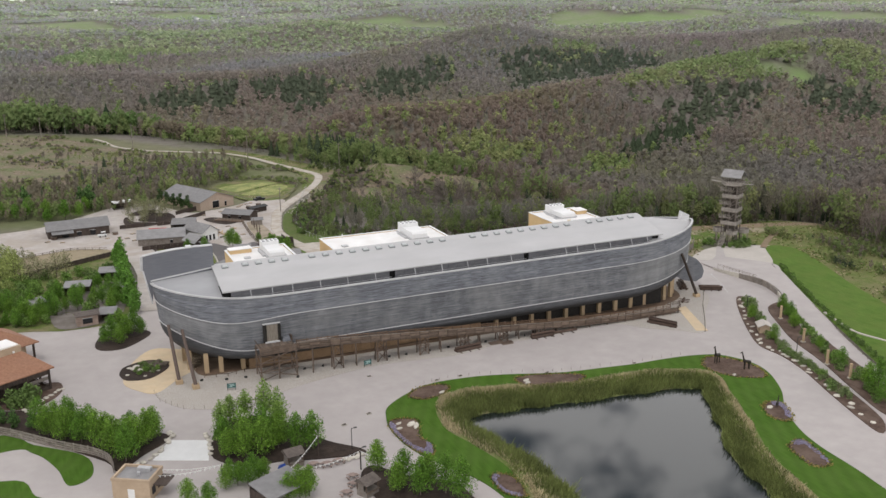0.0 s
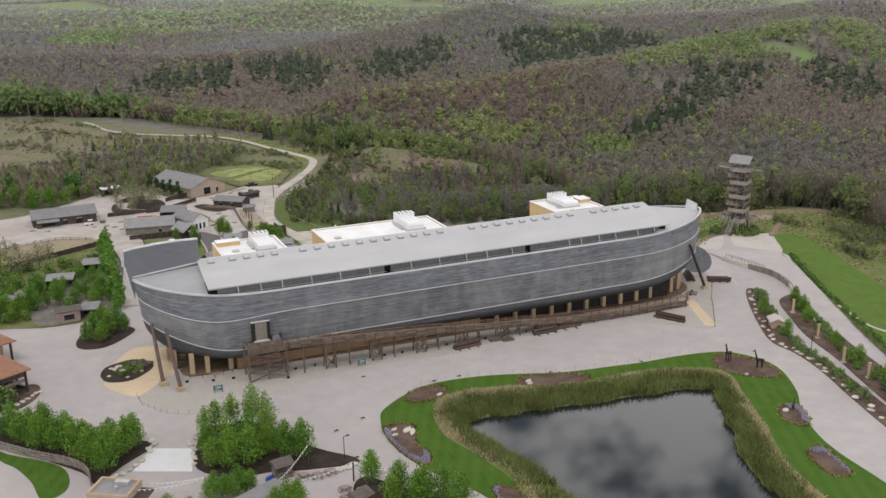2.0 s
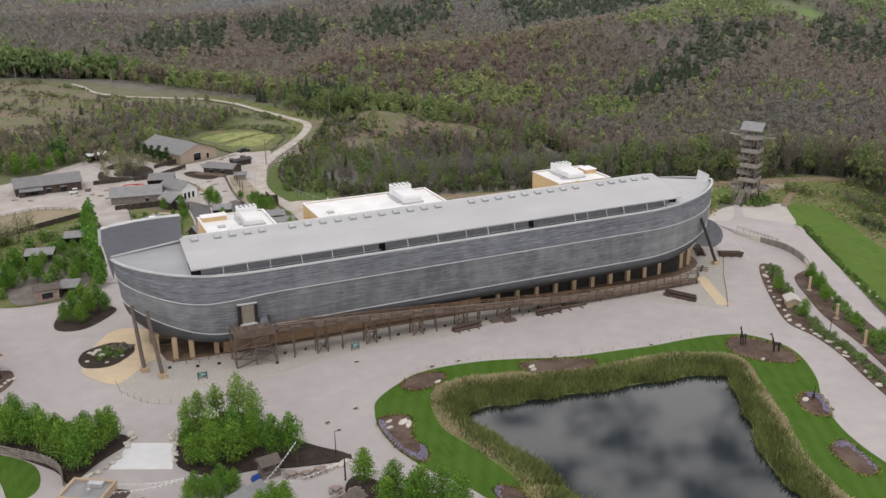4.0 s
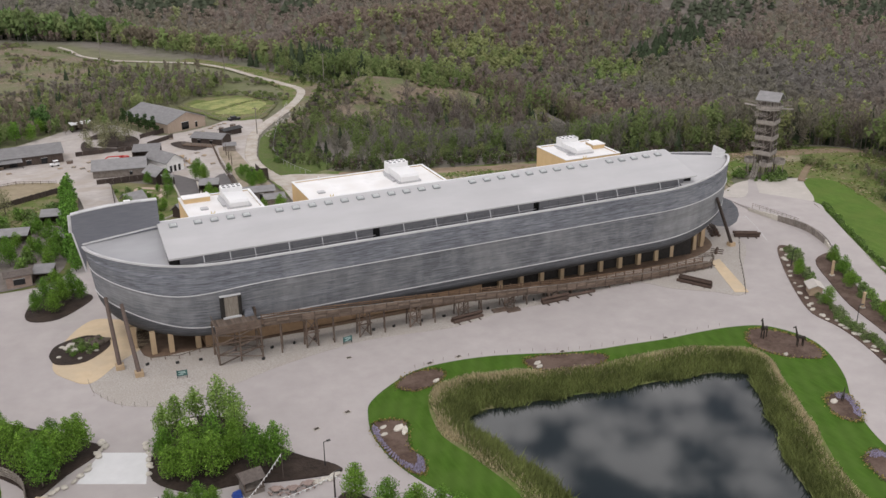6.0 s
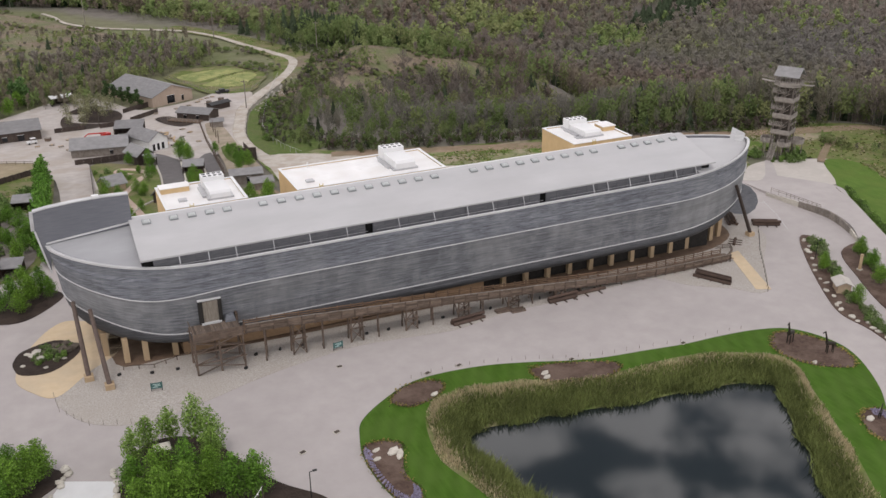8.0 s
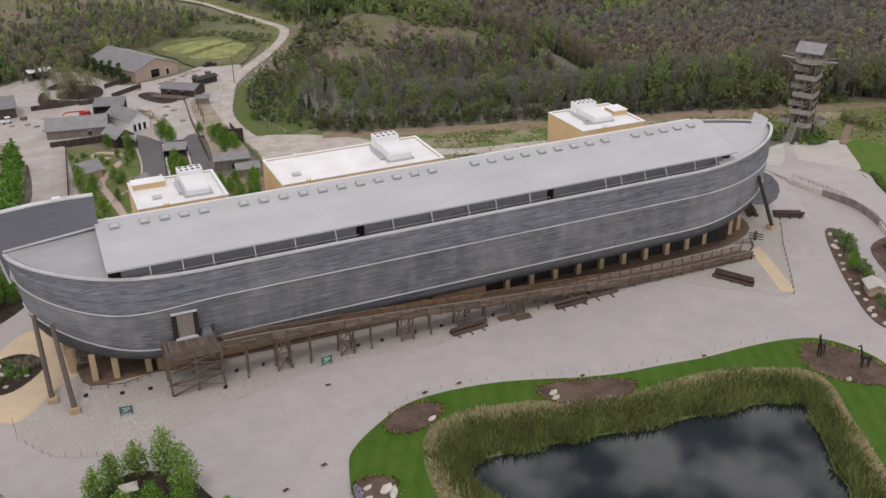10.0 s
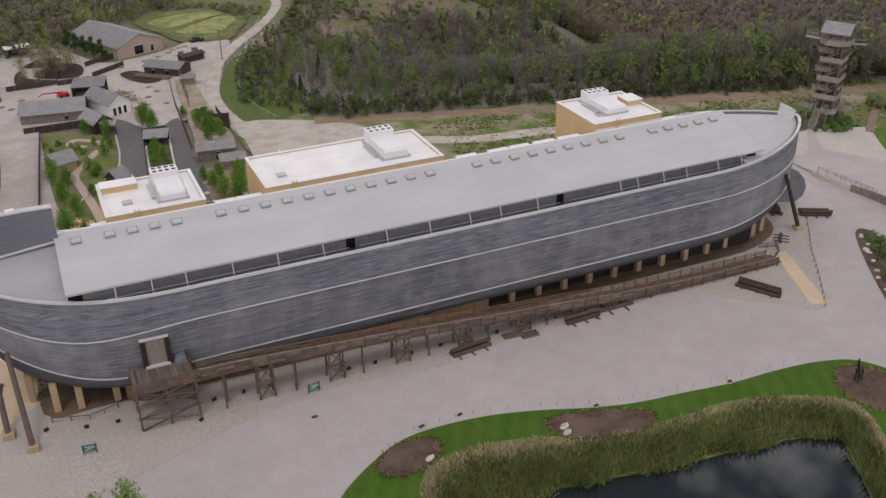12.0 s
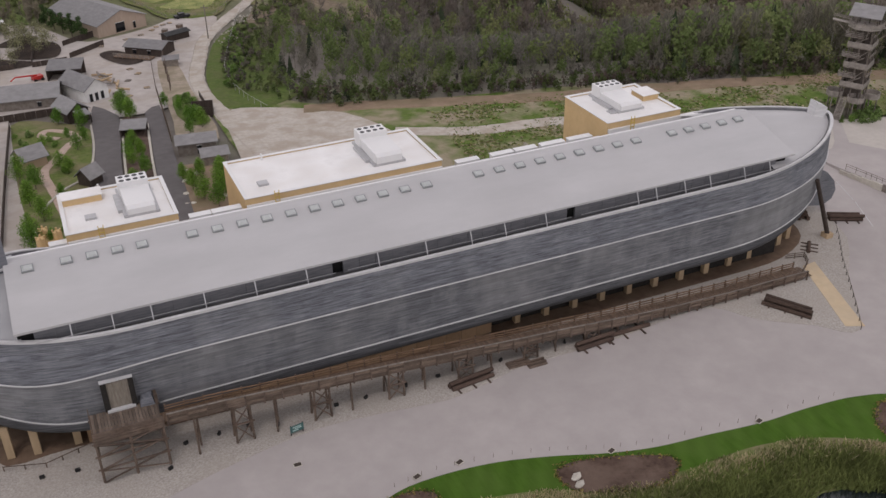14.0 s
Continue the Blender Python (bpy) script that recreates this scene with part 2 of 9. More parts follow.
M_WHITEROOF = mat("white_roof_membrane", (0.70, 0.69, 0.68), (0.84, 0.835, 0.83), 2, 0.6, patch=0.6, patch_size=4, patch_col=(0.66, 0.635, 0.61))
M_STUCCO = mat("tan_stucco", (0.57, 0.40, 0.205), (0.64, 0.465, 0.25), 1.2, 0.9, patch=0.3, patch_size=5, patch_col=(0.47, 0.34, 0.19), bump=0.01, bump_size=0.2)
M_TIMBER = mat("brown_weathered_timber", (0.050, 0.036, 0.028), (0.168, 0.122, 0.094), 0.35, 0.85, stretch=(3, 3, 3), spread=0.2, patch=0.3, patch_size=3, patch_col=(0.15, 0.12, 0.10))
M_DECKWOOD = mat("brown_deck_boards", (0.085, 0.058, 0.042), (0.185, 0.128, 0.092), 0.4, 0.85, stretch=(1, 5, 1), spread=0.13)
M_GREYWOOD = mat("silver_grey_timber", (0.135, 0.115, 0.098), (0.29, 0.258, 0.228), 0.4, 0.85, stretch=(2, 2, 2), spread=0.15)
M_LOG = mat("dark_log", (0.045, 0.030, 0.024), (0.11, 0.075, 0.058), 0.3, 0.9, stretch=(4, 4, 1), spread=0.25, bump=0.03)
M_PILLAR = mat("tan_post", (0.36, 0.265, 0.165), (0.46, 0.345, 0.22), 0.6, 0.85, stretch=(1, 1, 4), spread=0.1)
M_POLE = mat("brown_grey_pole", (0.075, 0.056, 0.048), (0.14, 0.105, 0.09), 0.3, 0.85, stretch=(1, 1, 6))
M_STONE = mat("pale_limestone", (0.38, 0.35, 0.30), (0.56, 0.53, 0.47), 0.7, 0.9, spread=0.15, bump=0.05, bump_size=0.3)
M_DARKROCK = mat("brown_rock", (0.06, 0.05, 0.04), (0.15, 0.125, 0.10), 0.7, 0.95, bump=0.15, bump_size=0.6)
M_SHINGLE = mat("grey_shingles", (0.180, 0.176, 0.178), (0.265, 0.260, 0.260), 0.8, 0.9, stretch=(2, 2, 0.6), spread=0.15, patch=0.3, patch_size=4)
M_DARKROOF = mat("worn_brown_shingles", (0.075, 0.062, 0.055), (0.16, 0.135, 0.12), 0.5, 0.9, patch=0.3, patch_size=3)
M_REDROOF = mat("red_brown_shingles", (0.21, 0.105, 0.065), (0.34, 0.185, 0.12), 0.5, 0.9, patch=0.3, patch_size=4, patch_col=(0.27, 0.15, 0.105), bump=0.03, bump_size=0.3)
M_DARKWOOD = mat("dark_brown_boards", (0.035, 0.026, 0.022), (0.085, 0.065, 0.055), 0.4, 0.85, stretch=(1, 1, 5), spread=0.15)
M_BEIGE = mat("beige_render_wall", (0.36, 0.272, 0.19), (0.455, 0.355, 0.255), 1.0, 0.9, patch=0.25, patch_size=2, spread=0.08)
M_PINKSTONE = mat("pinkish_stone", (0.27, 0.20, 0.165), (0.42, 0.33, 0.285), 0.5, 0.9, patch=0.4, patch_size=1.5, patch_col=(0.22, 0.165, 0.14), bump=0.04, bump_size=0.4)
M_PICNIC = mat("weathered_pinkish_boards", (0.20, 0.145, 0.125), (0.34, 0.265, 0.235), 0.3, 0.85, spread=0.12)
M_BARNWALL = mat("pinkish_tan_sheeting", (0.36, 0.282, 0.222), (0.44, 0.35, 0.283), 0.6, 0.8, stretch=(1, 1, 4), patch=0.25, patch_size=3)
M_WHITEWALL = mat("white_boards", (0.62, 0.62, 0.61), (0.74, 0.74, 0.73), 1, 0.7)
M_BRONZE = mat("dark_topiary_bronze", (0.012, 0.010, 0.008), (0.035, 0.028, 0.02), 0.3, 0.6, bump=0.02, bump_size=0.15)
M_BARK = mat("tree_bark", (0.075, 0.060, 0.048), (0.17, 0.14, 0.115), 0.3, 0.95, stretch=(1, 1, 3))
M_LEAF = mat("spring_leaves", (0.112, 0.205, 0.036), (0.230, 0.370, 0.084), 1.8, 0.7, island=0.42, tint="cover", thin=0.24, contrast=0.2)
M_WOOD = mat("forest_crowns", (0.80, 0.80, 0.80), (1.10, 1.10, 1.10), 1.5, 0.95, island=0.06, tint="cover", thin=0.38, spec=0.03, bump=0.3, bump_size=1.6, contrast=0.25, fluff=0.9)
M_REED = mat("reeds", (0.8, 0.8, 0.8), (1, 1, 1), 1, 0.85, island=0.25, tint="cover", thin=0.4)
M_BLUE = mat("blue_sign_board", (0.035, 0.095, 0.092), (0.055, 0.125, 0.12), 0.5, 0.5)
M_SIGNW = mat("white_lettering", (0.30, 0.42, 0.40), (0.38, 0.5, 0.48), 0.5, 0.6)
M_RED = mat("red_paint", (0.42, 0.02, 0.02), (0.5, 0.04, 0.03), 1, 0.4)
M_DARKMETAL = mat("black_metal", (0.012, 0.012, 0.013), (0.03, 0.03, 0.03), 0.5, 0.5)
M_PURPLE = mat("purple_flowers", (0.17, 0.15, 0.22), (0.33, 0.30, 0.40), 0.3, 0.8, island=0.3)
M_TARP = mat("blue_tarp", (0.02, 0.05, 0.25), (0.03, 0.08, 0.33), 0.5, 0.5)
M_WATER = bpy.data.materials.new("pond_water")
M_WATER.use_nodes = True
# light and dark mowing bands on the lawn
nt_ = M_LAWN.node_tree
bs_ = nt_.nodes["Principled BSDF"]
src_ = bs_.inputs["Base Color"].links[0].from_socket
gp_ = nt_.nodes.new("ShaderNodeNewGeometry")
mp_ = nt_.nodes.new("ShaderNodeMapping")
mp_.inputs["Rotation"].default_value = (0, 0, radians(28))
wv_ = node_of(nt_, "ShaderNodeTexWave", Scale=0.12, Distortion=0.8, Detail=2.0)
mr_ = nt_.nodes.new("ShaderNodeMapRange")
mr_.inputs[3].default_value, mr_.inputs[4].default_value = 0.94, 1.06
vm_ = nt_.nodes.new("ShaderNodeVectorMath")
vm_.operation = "SCALE"
for a_, b_ in ((gp_.outputs["Position"], mp_.inputs[0]), (mp_.outputs[0], wv_.inputs["Vector"]), (wv_.outputs["Fac"], mr_.inputs[0]), (src_, vm_.inputs[0]), (mr_.outputs[0], vm_.inputs["Scale"]), (vm_.outputs[0], bs_.inputs["Base Color"])):
    nt_.links.new(a_, b_)
b = M_WATER.node_tree.nodes["Principled BSDF"]
b.inputs["Base Color"].default_value, b.inputs["Roughness"].default_value = (0.013, 0.018, 0.019, 1), 0.045
b.inputs["IOR"].default_value = 1.52
M_SKYLIGHT = bpy.data.materials.new("skylight_dome")
M_SKYLIGHT.use_nodes = True
b = M_SKYLIGHT.node_tree.nodes["Principled BSDF"]
b.inputs["Base Color"].default_value, b.inputs["Roughness"].default_value = (0.42, 0.44, 0.435, 1), 0.35
M_GLASS = bpy.data.materials.new("dark_window_glass")
M_GLASS.use_nodes = True
b = M_GLASS.node_tree.nodes["Principled BSDF"]
b.inputs["Base Color"].default_value, b.inputs["Roughness"].default_value = (0.01, 0.012, 0.015, 1), 0.1


# ---- mesh helpers ----
class Geo:
    """Gathers vertices and faces for one mesh."""

    def __init__(self):
        self.v, self.f = [], []

    def add(self, verts, faces):
        k = len(self.v)
        self.v += [tuple(p) for p in verts]
        self.f += [tuple(i + k for i in q) for q in faces]
        return self

    def box(self, x0, x1, y0, y1, z0, z1):
        return self.add([(x, y, z) for z in (z0, z1) for x, y in ((x0, y0), (x1, y0), (x1, y1), (x0, y1))],
                        [(3, 2, 1, 0), (4, 5, 6, 7), (0, 1, 5, 4), (1, 2, 6, 5), (2, 3, 7, 6), (3, 0, 4, 7)])

    def tube(self, p, q, r0, r1=None, n=8, turn=0.0):
        r1 = r0 if r1 is None else r1
        p, q = Vector(p), Vector(q)
        d = (q - p).normalized()
        a = d.orthogonal().normalized() if abs(d.z) < 0.99 else Vector((1, 0, 0))
        if abs(d.z) < 0.99:
            a = Vector((0, 0, 1)).cross(d).normalized()
        c = d.cross(a)
        ring = [(math.cos(turn + 2 * math.pi * i / n), math.sin(turn + 2 * math.pi * i / n)) for i in range(n)]
        vs = [p + (a * u + c * w) * r0 for u, w in ring] + [q + (a * u + c * w) * r1 for u, w in ring]
        fs = [(i, (i + 1) % n, n + (i + 1) % n, n + i) for i in range(n)] + [tuple(range(n - 1, -1, -1)), tuple(range(n, 2 * n))]
        return self.add(vs, fs)

    def beam(self, p, q, w, h=None):
        """A square-cut timber from p to q."""
        h = h or w
        p, q = Vector(p), Vector(q)
        d = (q - p).normalized()
        a = Vector((0, 0, 1)).cross(d) if abs(d.z) < 0.99 else Vector((1, 0, 0))
        a.normalize()
        c = d.cross(a)
        o = [(-w / 2, -h / 2), (w / 2, -h / 2), (w / 2, h / 2), (-w / 2, h / 2)]
        vs = [p + a * u + c * k for u, k in o] + [q + a * u + c * k for u, k in o]
        return self.add(vs, [(3, 2, 1, 0), (4, 5, 6, 7), (0, 1, 5, 4), (1, 2, 6, 5), (2, 3, 7, 6), (3, 0, 4, 7)])

    def prism(self, loop, z0, z1):
        """An upright prism over a plan outline; z0 and z1 are numbers or functions of x, y."""
        lo = z0 if callable(z0) else (lambda x, y: z0)
        hi = z1 if callable(z1) else (lambda x, y: z1)
        n = len(loop)
        vs = [(x, y, lo(x, y)) for x, y in loop] + [(x, y, hi(x, y)) for x, y in loop]
        tris = tessellate_polygon([[Vector((x, y, 0)) for x, y in loop]])
        up = []
        for t in tris:
            (ax, ay), (bx, by), (cx, cy) = (loop[i] for i in t)
            up.append(t if (bx - ax) * (cy - ay) - (by - ay) * (cx - ax) > 0 else t[::-1])
        area = sum(loop[i][0] * loop[(i + 1) % n][1] - loop[(i + 1) % n][0] * loop[i][1] for i in range(n))
        side = [(i, (i + 1) % n, n + (i + 1) % n, n + i) for i in range(n)]
        if area < 0:
            side = [q[::-1] for q in side]
        return self.add(vs, [tuple(n + i for i in t) for t in up] + side)

    def mesh(self, name):
        me = bpy.data.meshes.new(name)
        me.from_pydata(self.v, [], self.f)
        me.update()
        return me


def thing(name, loc, label, category, group="", rz=0.0):
    ob = new(name)
    ob.empty_display_size = 0.5
    ob.matrix_basis = pose(*loc, 0, 0, rz)
    return tagged(ob, label, category, group)


def part(name, geo, material, parent=None, label="", local=True, smooth=False):
    """Links geo as one mesh object under a thing or a part. local: its points are given in the thing's own space."""
    me = geo if isinstance(geo, bpy.types.Mesh) else geo.mesh(name)
    if not me.materials:
        me.materials.append(material)
    ob = new(name, me)
    if smooth:
        me.polygons.foreach_set("use_smooth", [True] * len(me.polygons))
    if parent is not None:
        ob.parent = parent
        if not local:
            top, m = parent, Matrix()
            while top is not None:
                m = top.matrix_basis @ m
                top = top.parent
            ob.matrix_basis = m.inverted()
    if label:
        ob["label"] = label
    return ob


def structure(name, geo, material, label, category, smooth=False):
    ob = part(name, geo, material, smooth=smooth)
    return tagged(ob, label, category, kind="structure")


def smooth_loop(pts, n=6):
    """A closed Catmull-Rom curve through plan points."""
    out, k = [], len(pts)
    for i in range(k):
        p0, p1, p2, p3 = (np.array(pts[(i + j) % k], float) for j in (-1, 0, 1, 2))
        for s in range(n):
            t = s / n
            q = 0.5 * (2 * p1 + (p2 - p0) * t + (2 * p0 - 5 * p1 + 4 * p2 - p3) * t * t + (3 * p1 - p0 - 3 * p2 + p3) * t ** 3)
            out.append((float(q[0]), float(q[1])))
    return out


def smooth_line(pts, n=6):
    """An open Catmull-Rom curve through points of two or three numbers."""
    ps = [np.array(p, float) for p in pts]
    ps = [2 * ps[0] - ps[1]] + ps + [2 * ps[-1] - ps[-2]]
    out = []
    for i in range(1, len(ps) - 2):
        p0, p1, p2, p3 = ps[i - 1:i + 3]
        for s in range(n):
            t = s / n
            out.append(tuple(0.5 * (2 * p1 + (p2 - p0) * t + (2 * p0 - 5 * p1 + 4 * p2 - p3) * t * t + (3 * p1 - p0 - 3 * p2 + p3) * t ** 3)))
    out.append(tuple(ps[-2]))
    return out


# ---- lie of the land ----
def ramp01(t):
    t = np.clip(t, 0.0, 1.0)
    return t * t * (3 - 2 * t)


def gz(x, y=0.0):
    """Height of the levelled site, which falls gently along the ship."""
    return 2.35 - 0.014 * x


PLATEAU = [(252, 262), (236, 280), (212, 285), (170, 303), (113, 317), (93, 346), (101, 400), (126, 440), (150, 480), (132, 540),
           (106, 592), (50, 675), (-100, 700), (-650, 720), (-700, -500), (150, -500), (165, 60), (196, 140), (219, 190), (241, 236)]
REED_LINE = [(72.2, 169.9), (76.4, 175.1), (83, 176.2), (91.8, 174.3), (98.2, 171.5), (109.5, 170.1), (121.5, 169.9), (131.6, 166.9), (137.8, 161.2),
             (134.7, 152.8), (131, 144.7), (127.1, 136.1), (122, 126.4), (119.5, 117.9), (116, 106), (104, 98), (86, 100), (75, 112), (72.5, 129), (74, 140.2), (72.2, 150.8), (70.2, 159.7)]
WATER_LINE = [(76.9, 166), (84.8, 166.4), (95, 165), (107.6, 162.8), (119.9, 161.4), (131.5, 158), (127.2, 150), (121.9, 139), (116.1, 129.6),
              (113.5, 118), (109, 109), (98, 106), (86, 110), (80.5, 120), (81.2, 131), (82.3, 138), (80.3, 147.4), (78, 157)]


def outside(loop, X, Y):
    """Distance of points from a plan outline, above zero outside it."""
    P = np.array(loop, float)
    Q = np.roll(P, -1, 0)
    best = np.full(X.shape, 1e18)
    inside = np.zeros(X.shape, bool)
    for (ax, ay), (bx, by) in zip(P, Q):
        dx, dy = bx - ax, by - ay
        t = np.clip(((X - ax) * dx + (Y - ay) * dy) / (dx * dx + dy * dy), 0, 1)
        best = np.minimum(best, (X - ax - t * dx) ** 2 + (Y - ay - t * dy) ** 2)
        cross = (ay > Y) != (by > Y)
        inside ^= cross & (X < (bx - ax) * (Y - ay) / (by - ay + 1e-12) + ax)
    return np.where(inside, -1, 1) * np.sqrt(best)


def hills(X, Y):
    """Rolling relief, about -1 to 1."""
    return (0.42 * np.sin(X / 213 + 1.3 + 0.8 * np.sin(Y / 340)) + 0.33 * np.sin(Y / 171 + 0.6 + 0.9 * np.sin(X / 270))
            + 0.25 * np.sin((X + 0.7 * Y) / 118 + 2.1) + 0.12 * np.sin((X - 1.3 * Y) / 67))


RIDGES = [(300, 800, 930, 915, 40, 95), (540, 860, 1400, 1000, 12, 110), (230, 1130, 640, 1330, 34, 120), (-250, 980, 60, 1180, 30, 110), (700, 1280, 1300, 1180, 38, 120), (1000, 640, 1300, 900, 30, 120),
          (-200, 1800, 500, 1950, 34, 190), (650, 1850, 1500, 1700, 36, 180), (200, 2700, 1500, 2500, 34, 240), (1600, 2200, 2400, 1700, 34, 220)]


def land(X, Y):
    """Height of the ground."""
    X, Y = np.asarray(X, float), np.asarray(Y, float)
    sd = outside(PLATEAU, X, Y)
    z = 2.35 - 0.014 * np.clip(X, -80, 240)
    z = z - 8.0 * ramp01((Y - 262) / 150) + 6.0 * ramp01((Y - 480) / 130) * ramp01((70 - X) / 120)
    z = z - 55 * ramp01(sd / 210) + 36 * ramp01((sd - 260) / 900)
    z = z + 17 * hills(X, Y) * ramp01((sd - 60) / 320)
    for ax, ay, bx, by, high, wide in RIDGES:
        dx, dy = bx - ax, by - ay
        t = np.clip(((X - ax) * dx + (Y - ay) * dy) / (dx * dx + dy * dy), 0, 1)
        q = ((X - ax - t * dx) ** 2 + (Y - ay - t * dy) ** 2) / (wide * wide)
        z = z + high * np.exp(-q) * ramp01((sd - 40) / 200)
    z = z + 92 * ramp01((sd - 1100) / 3500)
    # cut bank beyond the near hollow
    t = np.clip((X - 140) / 125, 0, 1)
    z = z + (5 + 7 * t) * np.exp(-((Y - 472 + 8 * t) / 21) ** 2 - (np.clip(np.abs(X - 202) - 62, 0, 999) / 30) ** 2) * ramp01((sd + 4) / 26)
    return z


def ground_z(x, y):
    return float(land(np.array([x]), np.array([y]))[0])


# open ground, pine stands and fresh green woods: x, y, half width, half depth, long axis pointing away from the site
CLEARINGS = [(793, 841, 32, 15), (846, 866, 20, 12), (1447, 2053, 165, 80), (1352, 2209, 61, 56), (1560, 1560, 90, 150), (2150, 2180, 121, 200), (149, 2240, 60, 260), (5, 2141, 27, 120),
             (883, 2447, 100, 50), (1896, 1910, 74, 60), (1640, 1900, 50, 110), (520, 3300, 120, 160), (1500, 3100, 170, 120)]
# outlines of the pine stands and of the woods in fresh leaf
PINES = [[(602, 800), (662, 826), (739, 818), (691, 770), (639, 756), (577, 735), (512, 714), (488, 718), (519, 744), (567, 761)],
         [(788, 813), (828, 818), (872, 773), (818, 724), (782, 733), (764, 779)],
         [(610, 1215), (799, 1200), (866, 1157), (827, 1123), (747, 1106), (683, 1068), (613, 1082), (563, 1092), (606, 1131)],
         [(373, 1114), (420, 1166), (528, 1215), (545, 1190), (509, 1137), (432, 1088), (376, 1070)],
         [(128, 1085), (177, 1096), (230, 1105), (222, 1052), (191, 1024), (148, 1040), (120, 1060)],
         [(243, 1115), (312, 1145), (356, 1112), (328, 1063), (272, 1023), (236, 1044)],
         [(150, 520), (160, 560), (182, 570), (186, 536), (170, 516)], [(112, 556), (120, 535), (127, 542), (122, 562)]]
LUSH = [[(560, 862), (617, 885), (664, 890), (719, 900), (785, 905), (839, 925), (900, 905), (830, 850), (771, 848), (742, 820), (662, 824), (642, 812), (609, 821), (590, 838)],
        [(664, 1205), (748, 1215), (745, 1169), (693, 1148), (658, 1164)],
        [(922, 935), (1000, 890), (940, 826), (898, 811), (875, 833), (849, 840)],
        [(46, 1604), (110, 1585), (236, 1660), (356, 1720), (395, 1690), (468, 1690), (550, 1750), (760, 1690), (900, 1750), (1000, 2000), (900, 2300), (600, 2250), (400, 2350), (185, 1900)],
        [(319, 729), (344, 747), (424, 750), (410, 720), (352, 698)], [(471, 718), (501, 722), (490, 691), (413, 671), (431, 689)], [(1560, 1900), (1700, 2100), (2000, 1900), (1700, 1600)]]
# belt where trees in leaf stand among brown ones
LEAFY_BELT = [[(40, 690), (75, 630), (110, 585), (138, 530), (152, 488), (200, 462), (300, 560), (320, 700), (253, 747), (232, 790), (150, 850), (70, 820)]]


def within(X, Y, patch):
    """1 in the middle of an oval patch, falling to 0.37 at its edge."""
    cx, cy, wide, deep = patch
    b = math.atan2(cx, cy)
    u, v = (X - cx) * math.cos(b) - (Y - cy) * math.sin(b), (X - cx) * math.sin(b) + (Y - cy) * math.cos(b)
    return np.exp(-(u / wide) ** 2 - (v / deep) ** 2)


def zone(X, Y, loops, soft):
    """1 inside any of some outlines, 0 outside, with a ragged edge."""
    wob = soft * 0.55 * (np.sin(X / (1.1 * soft) + 1.3 * np.sin(Y / (0.9 * soft))) + np.sin(Y / (1.4 * soft) + X / (2.3 * soft)))
    return np.max([ramp01(0.5 - (outside(q, X, Y) + wob) / (2 * soft)) for q in loops], 0)


def farmland(X, Y):
    """Above zero on the small far fields between the woods."""
    a = np.sin(X / 61 + 1.9 * np.sin(Y / 210)) + np.sin(Y / 83 + X / 170 + 1.2 * np.sin(X / 320)) + 0.5 * np.sin((X - Y) / 143)
    return a - 1.35 + 0.5 * ramp01((Y + 0.4 * X - 2300) / 1200) - 9 * (Y + 0.4 * X < 2200)


def axis_steps(lo, hi, fine0, fine1, step, grow=1.09):
    """Grid lines, close over the site and wider towards the horizon."""
    out = list(np.arange(fine0, fine1 + 0.1, step))
    for sign, end, edge in ((1, hi, fine1), (-1, lo, fine0)):
        s, x = step, edge
        while sign * (end - x) > 0:
            s = min(s * grow, 34 + 0.02 * max(0, abs(x) - 900) + (400 if sign < 0 and x < -900 else 0))
            x += sign * s
            out.append(x)
    return np.array(sorted(out))


gx, gy = axis_steps(-4700, 4900, -130, 300, 6), axis_steps(-4700, 4900, 90, 660, 6)
GX, GY = np.meshgrid(gx, gy)
GZ = land(GX, GY) - 0.35 * (outside(PLATEAU, GX, GY) < -2)
GZ -= 5.0 * ramp01((-outside(smooth_loop(REED_LINE, 3), GX, GY) + 4) / 7)


def colour_points(me, cols):
    at = me.color_attributes.new("cover", "FLOAT_COLOR", "POINT")
    at.data.foreach_set("color", np.concatenate([cols, np.ones((len(cols), 1))], 1).astype(np.float32).ravel())


def quick_mesh(name, verts, tris):
    """A mesh from arrays of points and triangles."""
    me = bpy.data.meshes.new(name)
    me.vertices.add(len(verts))
    me.vertices.foreach_set("co", np.asarray(verts, np.float32).ravel())
    n = len(tris)
    me.loops.add(3 * n)
    me.loops.foreach_set("vertex_index", np.asarray(tris, np.int32).ravel())
    me.polygons.add(n)
    me.polygons.foreach_set("loop_start", np.arange(0, 3 * n, 3, dtype=np.int32))
    me.polygons.foreach_set("loop_total", np.full(n, 3, np.int32))
    me.update(calc_edges=True)
    return me


# ---- ground ----
nx, ny = len(gx), len(gy)
idx = np.arange(nx * ny).reshape(ny, nx)
a, b_, c, d = idx[:-1, :-1].ravel(), idx[:-1, 1:].ravel(), idx[1:, 1:].ravel(), idx[1:, :-1].ravel()
ground_mesh = quick_mesh("ground", np.stack([GX.ravel(), GY.ravel(), GZ.ravel()], 1), np.concatenate([np.stack([a, b_, c], 1), np.stack([a, c, d], 1)]))
cover = np.ones((nx * ny, 3))
for c_ in CLEARINGS:
    k = ramp01(2.6 * within(GX.ravel(), GY.ravel(), c_) - 0.5)[:, None]
    cover = cover * (1 - k) + np.array([1.10, 1.62, 0.85]) * k
k = ramp01(4 * farmland(GX, GY) + 0.5).ravel()[:, None]
cover = cover * (1 - k) + np.array([1.22, 1.55, 1.05]) * k
